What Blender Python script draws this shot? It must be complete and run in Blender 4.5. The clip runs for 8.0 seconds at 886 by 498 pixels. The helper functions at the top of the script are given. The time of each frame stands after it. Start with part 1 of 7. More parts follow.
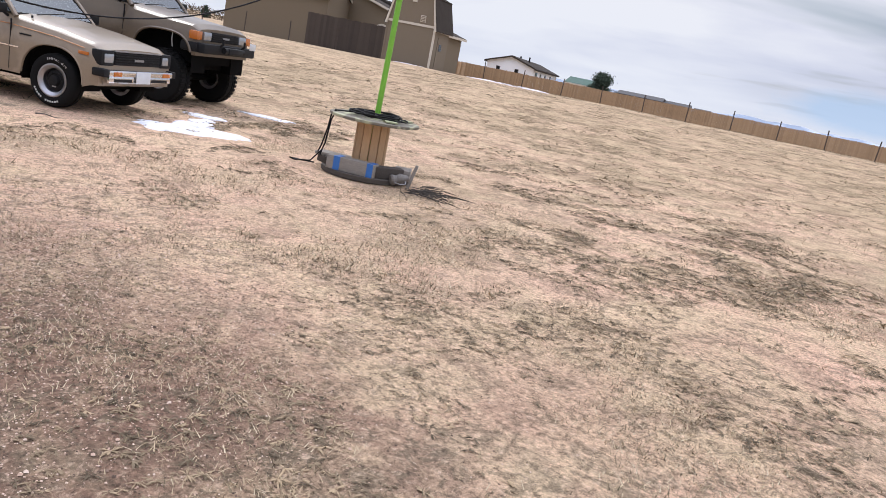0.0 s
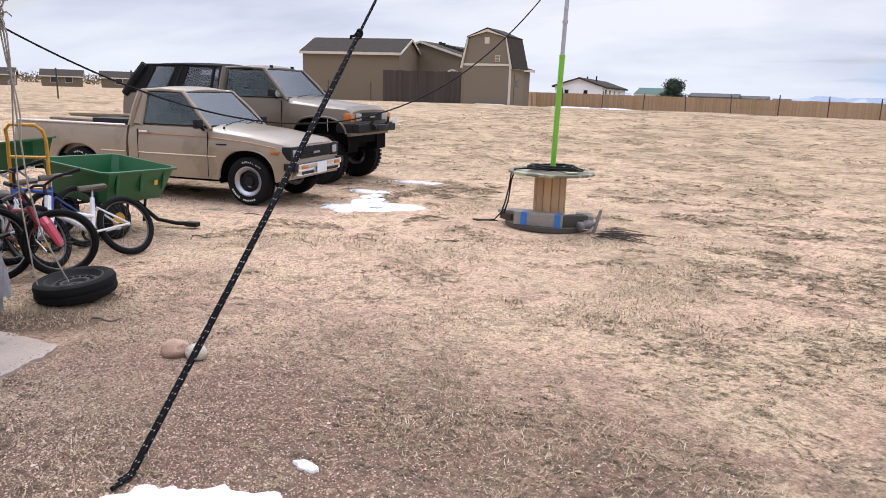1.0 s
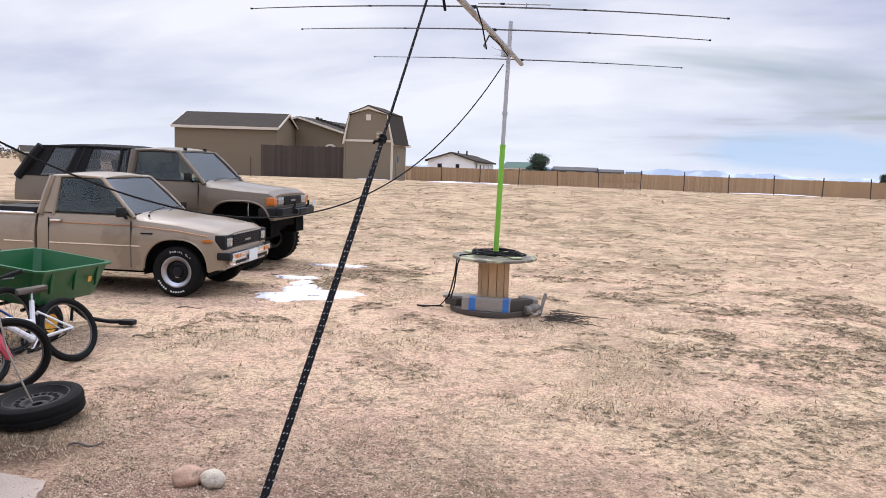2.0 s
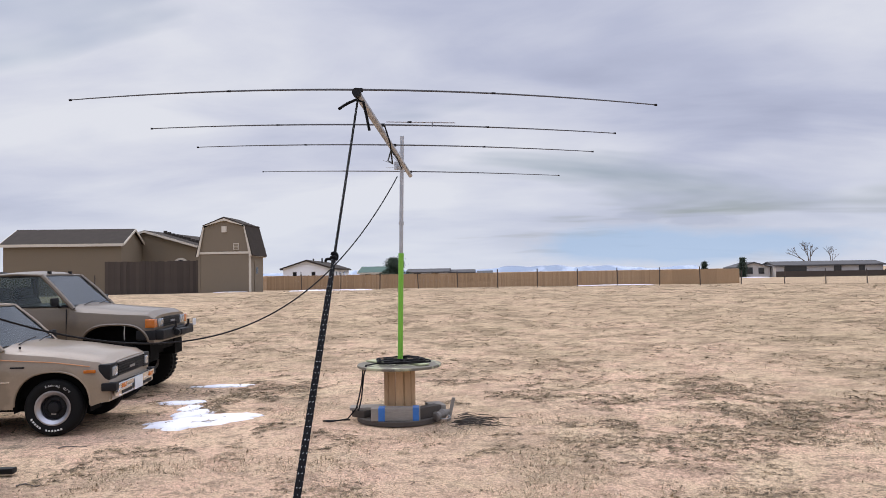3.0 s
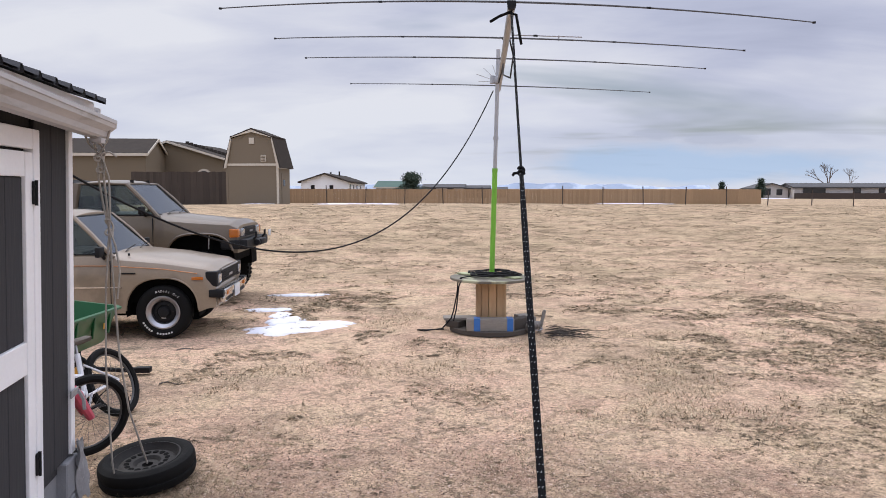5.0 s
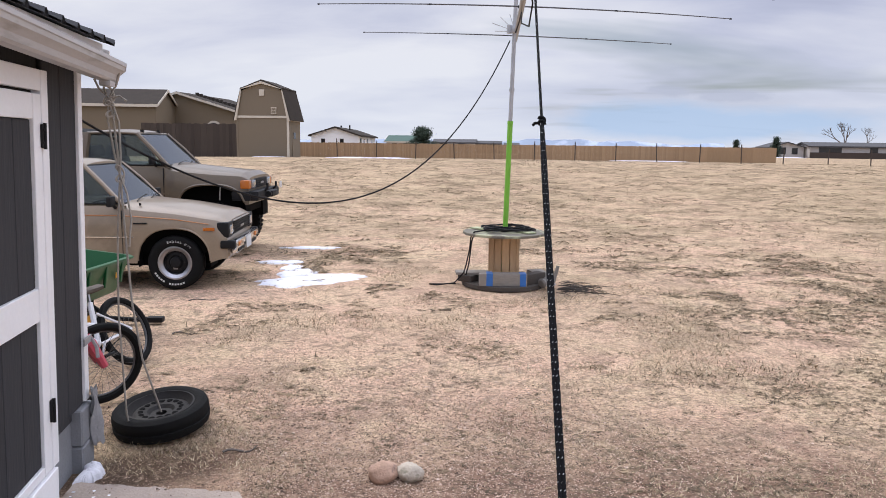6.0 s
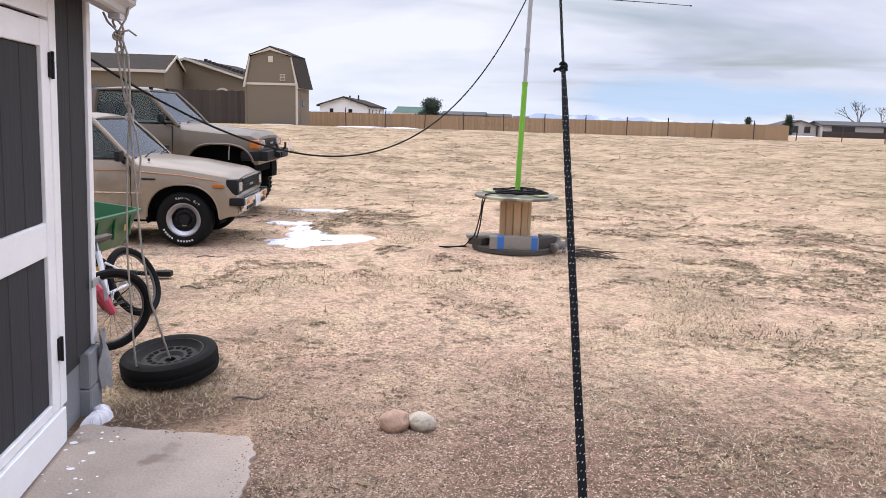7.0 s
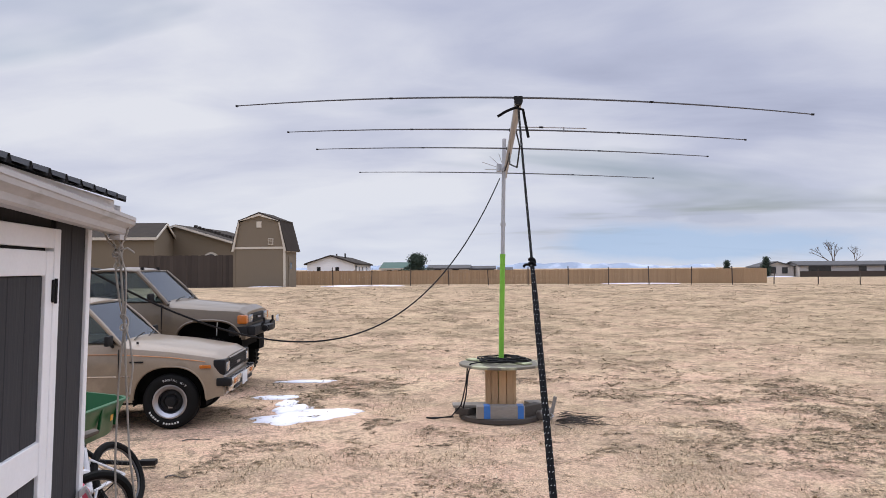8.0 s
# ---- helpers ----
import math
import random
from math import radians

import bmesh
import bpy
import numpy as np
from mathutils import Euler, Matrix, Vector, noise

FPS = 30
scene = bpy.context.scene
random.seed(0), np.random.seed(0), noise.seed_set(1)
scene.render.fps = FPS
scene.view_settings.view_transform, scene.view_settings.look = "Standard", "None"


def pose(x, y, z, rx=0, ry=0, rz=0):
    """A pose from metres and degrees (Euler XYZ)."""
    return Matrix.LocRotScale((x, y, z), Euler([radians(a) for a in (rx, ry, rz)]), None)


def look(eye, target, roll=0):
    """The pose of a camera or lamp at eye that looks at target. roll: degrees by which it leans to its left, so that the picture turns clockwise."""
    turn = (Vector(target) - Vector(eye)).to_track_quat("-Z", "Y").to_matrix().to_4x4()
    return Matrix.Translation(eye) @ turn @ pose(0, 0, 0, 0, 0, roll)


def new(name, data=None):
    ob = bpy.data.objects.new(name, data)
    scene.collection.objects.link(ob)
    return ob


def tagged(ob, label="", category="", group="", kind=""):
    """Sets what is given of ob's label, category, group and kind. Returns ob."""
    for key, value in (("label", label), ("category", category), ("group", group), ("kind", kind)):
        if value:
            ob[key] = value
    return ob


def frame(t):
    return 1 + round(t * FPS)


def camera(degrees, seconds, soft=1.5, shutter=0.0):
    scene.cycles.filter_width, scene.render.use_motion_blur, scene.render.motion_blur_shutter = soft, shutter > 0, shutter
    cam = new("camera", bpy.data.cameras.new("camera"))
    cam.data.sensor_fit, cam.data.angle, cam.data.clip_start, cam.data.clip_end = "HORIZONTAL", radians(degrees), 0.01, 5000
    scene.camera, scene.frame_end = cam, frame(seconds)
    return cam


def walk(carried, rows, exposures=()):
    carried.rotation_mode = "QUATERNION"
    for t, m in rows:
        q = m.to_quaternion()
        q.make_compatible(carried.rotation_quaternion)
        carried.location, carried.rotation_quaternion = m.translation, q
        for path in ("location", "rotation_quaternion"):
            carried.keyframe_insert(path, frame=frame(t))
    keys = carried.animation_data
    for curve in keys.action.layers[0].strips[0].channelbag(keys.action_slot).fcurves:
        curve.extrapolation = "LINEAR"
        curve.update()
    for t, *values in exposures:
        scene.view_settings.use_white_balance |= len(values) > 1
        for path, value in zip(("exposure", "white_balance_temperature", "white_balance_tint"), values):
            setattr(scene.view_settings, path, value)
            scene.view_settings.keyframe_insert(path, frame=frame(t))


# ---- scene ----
cam = camera(62.3, 8.0, soft=0.9)
PATH = [
    (0, (0.397, 1.569, 1.519), (-0.219, 3.408, 1.03), 11.5),
    (0.3, (0.040, 1.304, 1.464), (-0.629, 3.109, 0.922), 11.6),
    (0.5, (-0.201, 1.05, 1.533), (-0.937, 2.835, 1.007), 8.8),
    (0.8, (-0.504, 0.855, 1.594), (-1.288, 2.640, 1.147), 4.2),
    (1, (-0.708, 0.694, 1.651), (-1.546, 2.46, 1.228), 1.9),
    (1.2, (-0.935, 0.581, 1.663), (-1.853, 2.306, 1.238), 0.4),
    (1.4, (-1.149, 0.489, 1.666), (-2.110, 2.188, 1.230), -0.4),
    (1.5, (-1.267, 0.47, 1.66), (-2.211, 2.179, 1.227), -0.3),
    (1.7, (-1.444, 0.426, 1.738), (-2.235, 2.223, 1.357), 1.0),
    (2, (-1.632, 0.426, 1.813), (-2.159, 2.343, 1.591), 2.0),
    (2.2, (-1.731, 0.394, 1.848), (-2.09, 2.36, 1.759), 1.9),
    (3.3, (-2.428, 0.165, 1.871), (-2.547, 2.16, 1.938), -0.6),
    (3.5, (-2.57, 0.103, 1.888), (-2.672, 2.101, 1.893), -0.2),
    (4, (-2.862, 0.006, 1.832), (-2.985, 2.0, 1.741), -0.0),
    (4.5, (-3.126, 0.004, 1.851), (-3.279, 1.993, 1.716), -0.1),
    (5.8, (-3.359, 0.084, 1.864), (-3.55, 2.06, 1.62), 0.5),
    (6, (-3.338, 0.106, 1.827), (-3.531, 2.076, 1.542), 0.7),
    (6.5, (-3.346, 0.166, 1.763), (-3.525, 2.118, 1.368), 1.4),
    (6.8, (-3.383, 0.173, 1.705), (-3.573, 2.125, 1.310), 1.9),
    (7, (-3.394, 0.178, 1.664), (-3.602, 2.136, 1.308), 1.7),
    (7.2, (-3.397, 0.180, 1.629), (-3.621, 2.146, 1.343), 1.6),
    (7.5, (-3.39, 0.119, 1.74), (-3.605, 2.102, 1.592), 0.9),
    (7.7, (-3.347, 0.030, 1.846), (-3.538, 2.020, 1.794), 0.8),
    (8, (-3.327, -0.014, 1.932), (-3.51, 1.977, 1.986), -0.4),
]
EXPOSURE = [(0, -0.22), (0.5, -0.12), (1, -0.12), (1.5, -0.06), (2, -0.10), (3.3, -0.50), (3.5, -0.54), (4, -0.46), (4.5, -0.39), (6, -0.30), (6.5, -0.17), (7, -0.07), (7.5, -0.11), (8, -0.38)]
walk(cam, [(t, look(eye, target, roll)) for t, eye, target, roll in PATH], EXPOSURE)

# ---------- world, sun, exposure ----------
world = bpy.data.worlds.new("overcast_sky")
scene.world = world
world.use_nodes = True
wt = world.node_tree
wt.nodes.clear()


def wn(kind, **settings):
    n = wt.nodes.new(kind)
    for k, v in settings.items():
        n.inputs[k].default_value = v
    return n


SUN_ELEVATION, SUN_AZIMUTH = 50.0, 62.0   # azimuth: degrees from +y towards -x
sky = wt.nodes.new("ShaderNodeTexSky")
sky.sky_type = "NISHITA"
sky.sun_disc = False
sky.sun_elevation = radians(SUN_ELEVATION)
sky.sun_rotation = radians(-SUN_AZIMUTH)
sky.dust_density = 2.0
coords = wt.nodes.new("ShaderNodeTexCoord")
split = wt.nodes.new("ShaderNodeSeparateXYZ")
wt.links.new(coords.outputs["Generated"], split.inputs[0])


def wmath(op, a, b=None, clamp=False):
    n = wt.nodes.new("ShaderNodeMath")
    n.operation, n.use_clamp = op, clamp
    for i, v in enumerate((a, b)):
        if v is None:
            continue
        if isinstance(v, (int, float)):
            n.inputs[i].default_value = v
        else:
            wt.links.new(v, n.inputs[i])
    return n.outputs[0]


# the cloud sheet, seen in perspective: direction divided by its height
up = wmath("MAXIMUM", split.outputs["Z"], 0.0)
down = wmath("ADD", up, 0.20)
cx, cy = wmath("DIVIDE", split.outputs["X"], down), wmath("DIVIDE", split.outputs["Y"], down)
plane = wt.nodes.new("ShaderNodeCombineXYZ")
wt.links.new(cx, plane.inputs[0])
wt.links.new(cy, plane.inputs[1])


def wnoise(scale, stretch, detail, shift, warp=0.6):
    mp = wt.nodes.new("ShaderNodeMapping")
    mp.inputs["Scale"].default_value = stretch
    mp.inputs["Location"].default_value = shift
    wt.links.new(plane.outputs[0], mp.inputs[0])
    n = wn("ShaderNodeTexNoise", Scale=scale, Detail=detail, Roughness=0.55, Distortion=warp)
    wt.links.new(mp.outputs[0], n.inputs["Vector"])
    return n.outputs["Fac"]


def wramp(fac, stops):
    r = wt.nodes.new("ShaderNodeValToRGB")
    while len(r.color_ramp.elements) < len(stops):
        r.color_ramp.elements.new(0.5)
    for e, (p, c) in zip(r.color_ramp.elements, stops):
        e.position, e.color = p, (*c, 1)
    wt.links.new(fac, r.inputs[0])
    return r.outputs[0]


def wmix(fac, a, b, kind="MIX"):
    m = wt.nodes.new("ShaderNodeMix")
    m.data_type, m.blend_type = "RGBA", kind
    for sock, v in ((m.inputs[0], fac), (m.inputs[6], a), (m.inputs[7], b)):
        if isinstance(v, (int, float)):
            sock.default_value = v
        elif isinstance(v, tuple):
            sock.default_value = (*v, 1)
        else:
            wt.links.new(v, sock)
    return m.outputs[2]


broad = wnoise(0.62, (0.8, 1.0, 1.0), 3, (3.1, 1.7, 0), 0.25)
fine = wnoise(1.7, (0.7, 1.2, 1.0), 6, (0.4, 5.2, 0), 0.35)
mixed = wmath("ADD", wmath("MULTIPLY", broad, 0.66), wmath("MULTIPLY", fine, 0.34))
clouds = wramp(mixed, [(0.34, (0.47, 0.51, 0.69)), (0.43, (0.61, 0.65, 0.84)), (0.51, (0.78, 0.81, 0.96)), (0.60, (0.95, 0.97, 1.06))])
# pale haze low down, brighter sheet overhead as under any overcast sky
haze = wmath("SUBTRACT", 1.0, wmath("MULTIPLY", up, 7.0), True)
clouds = wmix(wmath("MULTIPLY", haze, 0.75), clouds, (0.90, 0.95, 1.07))
overhead = wmath("ADD", 1.0, wmath("MULTIPLY", wmath("SUBTRACT", up, 0.40, True), 4.6))
gain = wt.nodes.new("ShaderNodeVectorMath")
gain.operation = "SCALE"
wt.links.new(clouds, gain.inputs[0])
wt.links.new(overhead, gain.inputs["Scale"])
# thin places let the blue sky through
blue = wt.nodes.new("ShaderNodeVectorMath")
blue.operation = "SCALE"
blue.inputs["Scale"].default_value = 0.10
wt.links.new(sky.outputs[0], blue.inputs[0])
gaps = wmath("MULTIPLY", wmath("SUBTRACT", 0.43, wnoise(0.8, (0.5, 1.4, 1.0), 4, (7.7, 2.9, 0)), True), 5.0, True)
whole = wmix(gaps, gain.outputs[0], blue.outputs[0])


def sky_spot(azimuth, height, wide, tall, ragged, seed):
    """A soft-edged place in the cloud sheet; azimuth in degrees from +y towards +x, both angles in degrees."""
    mp = wt.nodes.new("ShaderNodeMapping")
    mp.vector_type = "TEXTURE"
    a, h = radians(azimuth), radians(height)
    mp.inputs["Location"].default_value = (math.sin(a) * math.cos(h), math.cos(a) * math.cos(h), math.sin(h))
    mp.inputs["Scale"].default_value = (radians(wide), 10.0, radians(tall))
    wt.links.new(coords.outputs["Generated"], mp.inputs[0])
    ln = wt.nodes.new("ShaderNodeVectorMath")
    ln.operation = "LENGTH"
    wt.links.new(mp.outputs[0], ln.inputs[0])
    n = wn("ShaderNodeTexNoise", Scale=60.0 / wide, Detail=6, Roughness=0.6)
    sh = wt.nodes.new("ShaderNodeMapping")
    sh.inputs["Location"].default_value, sh.inputs["Scale"].default_value = (seed, seed * 2, 0), (1, 1, 2.5)
    wt.links.new(coords.outputs["Generated"], sh.inputs[0])
    wt.links.new(sh.outputs[0], n.inputs["Vector"])
    d = wmath("ADD", ln.outputs["Value"], wmath("MULTIPLY", wmath("SUBTRACT", n.outputs["Fac"], 0.5), ragged))
    return wmath("MULTIPLY", wmath("SUBTRACT", 1.0, d, True), 2.2, True)


# one long clear slit low over the pasture, two small grey cloudlets above it
whole = wmix(wmath("MULTIPLY", sky_spot(13.0, 1.7, 13.0, 1.7, 1.6, 3.0), 0.70), whole, (0.50, 0.70, 1.0))
whole = wmix(wmath("MULTIPLY", sky_spot(10.9, 4.05, 1.9, 0.50, 1.4, 7.0), 0.55), whole, (0.55, 0.60, 0.76))
whole = wmix(wmath("MULTIPLY", sky_spot(15.4, 3.65, 2.6, 0.60, 1.4, 5.0), 0.60), whole, (0.55, 0.60, 0.76))
back = wn("ShaderNodeBackground", Strength=1.03)
wt.links.new(whole, back.inputs[0])
wo = wt.nodes.new("ShaderNodeOutputWorld")
wt.links.new(back.outputs[0], wo.inputs[0])

sun = new("sun", bpy.data.lights.new("sun", "SUN"))
sun.data.energy, sun.data.angle, sun.data.color = 1.85, radians(16), (1.0, 0.95, 0.88)
sa, se = radians(SUN_AZIMUTH), radians(SUN_ELEVATION)
sun.matrix_world = look((-math.sin(sa) * math.cos(se) * 50, math.cos(sa) * math.cos(se) * 50, math.sin(se) * 50), (0, 0, 0))

# ---------- materials ----------


def mat(name, color, rough=0.6, metal=0.0, var=0.25, scale=6.0, fine=60.0, bump=0.15, spot=None, per=0.0, stretch=(1, 1, 1), coat=0.0, spec=0.5):
    """A surface with broad and fine variation: stains at `scale`, grain at `fine`, both per metre."""
    m = bpy.data.materials.new(name)
    m.use_nodes = True
    t = m.node_tree
    b = t.nodes["Principled BSDF"]
    b.inputs["Roughness"].default_value, b.inputs["Metallic"].default_value = rough, metal
    b.inputs["Coat Weight"].default_value, b.inputs["Coat Roughness"].default_value = coat, 0.12
    b.inputs["Specular IOR Level"].default_value = spec
    tc, mp = t.nodes.new("ShaderNodeTexCoord"), t.nodes.new("ShaderNodeMapping")
    mp.inputs["Scale"].default_value = stretch
    t.links.new(tc.outputs["Object"], mp.inputs[0])

    def noi(s, d):
        n = t.nodes.new("ShaderNodeTexNoise")
        n.inputs["Scale"].default_value, n.inputs["Detail"].default_value = s, d
        t.links.new(mp.outputs[0], n.inputs["Vector"])
        return n.outputs["Fac"]

    def ma(op, a, c):
        n = t.nodes.new("ShaderNodeMath")
        n.operation = op
        for i, v in enumerate((a, c)):
            if isinstance(v, (int, float)):
                n.inputs[i].default_value = v
            else:
                t.links.new(v, n.inputs[i])
        return n.outputs[0]
    n1, n2 = noi(scale, 5), noi(fine, 4)
    f = ma("ADD", ma("MULTIPLY", n1, 0.65), ma("MULTIPLY", n2, 0.35))
    f = ma("ADD", ma("MULTIPLY", ma("SUBTRACT", f, 0.5), var * 4), 1.0)
    if per:
        oi = t.nodes.new("ShaderNodeObjectInfo")
        f = ma("MULTIPLY", f, ma("ADD", ma("MULTIPLY", oi.outputs["Random"], per), 1 - per / 2))
    sc = t.nodes.new("ShaderNodeVectorMath")
    sc.operation = "SCALE"
    sc.inputs[0].default_value = color
    t.links.new(f, sc.inputs["Scale"])
    out = sc.outputs[0]
    if spot:
        mx = t.nodes.new("ShaderNodeMix")
        mx.data_type = "RGBA"
        r = t.nodes.new("ShaderNodeMapRange")
        r.inputs[1].default_value, r.inputs[2].default_value = spot[1], spot[1] + 0.08
        t.links.new(noi(spot[2], 7), r.inputs[0])
        t.links.new(r.outputs[0], mx.inputs[0])
        t.links.new(out, mx.inputs[6])
        mx.inputs[7].default_value = (*spot[0], 1)
        out = mx.outputs[2]
    t.links.new(out, b.inputs["Base Color"])
    rr = ma("ADD", ma("MULTIPLY", ma("SUBTRACT", n1, 0.5), 0.3), rough)
    t.links.new(rr, b.inputs["Roughness"])
    if bump:
        bp = t.nodes.new("ShaderNodeBump")
        bp.inputs["Strength"].default_value, bp.inputs["Distance"].default_value = bump, 0.01
        t.links.new(n2, bp.inputs["Height"])
        t.links.new(bp.outputs[0], b.inputs["Normal"])
    return m


def glass_mat(name, tint, clear, ior):
    """Thin window glass: part lets through, part mirrors, by the angle."""
    m = bpy.data.materials.new(name)
    m.use_nodes = True
    t = m.node_tree
    t.nodes.clear()
    o, mix = t.nodes.new("ShaderNodeOutputMaterial"), t.nodes.new("ShaderNodeMixShader")
    tr, gl, fr = t.nodes.new("ShaderNodeBsdfTransparent"), t.nodes.new("ShaderNodeBsdfGlossy"), t.nodes.new("ShaderNodeFresnel")
    tr.inputs[0].default_value = (*[c * clear for c in tint], 1)
    gl.inputs["Roughness"].default_value = 0.04
    gl.inputs[0].default_value = (0.9, 0.95, 1, 1)
    fr.inputs[0].default_value = ior
    t.links.new(fr.outputs[0], mix.inputs[0])
    t.links.new(tr.outputs[0], mix.inputs[1])
    t.links.new(gl.outputs[0], mix.inputs[2])
    t.links.new(mix.outputs[0], o.inputs[0])
    return m


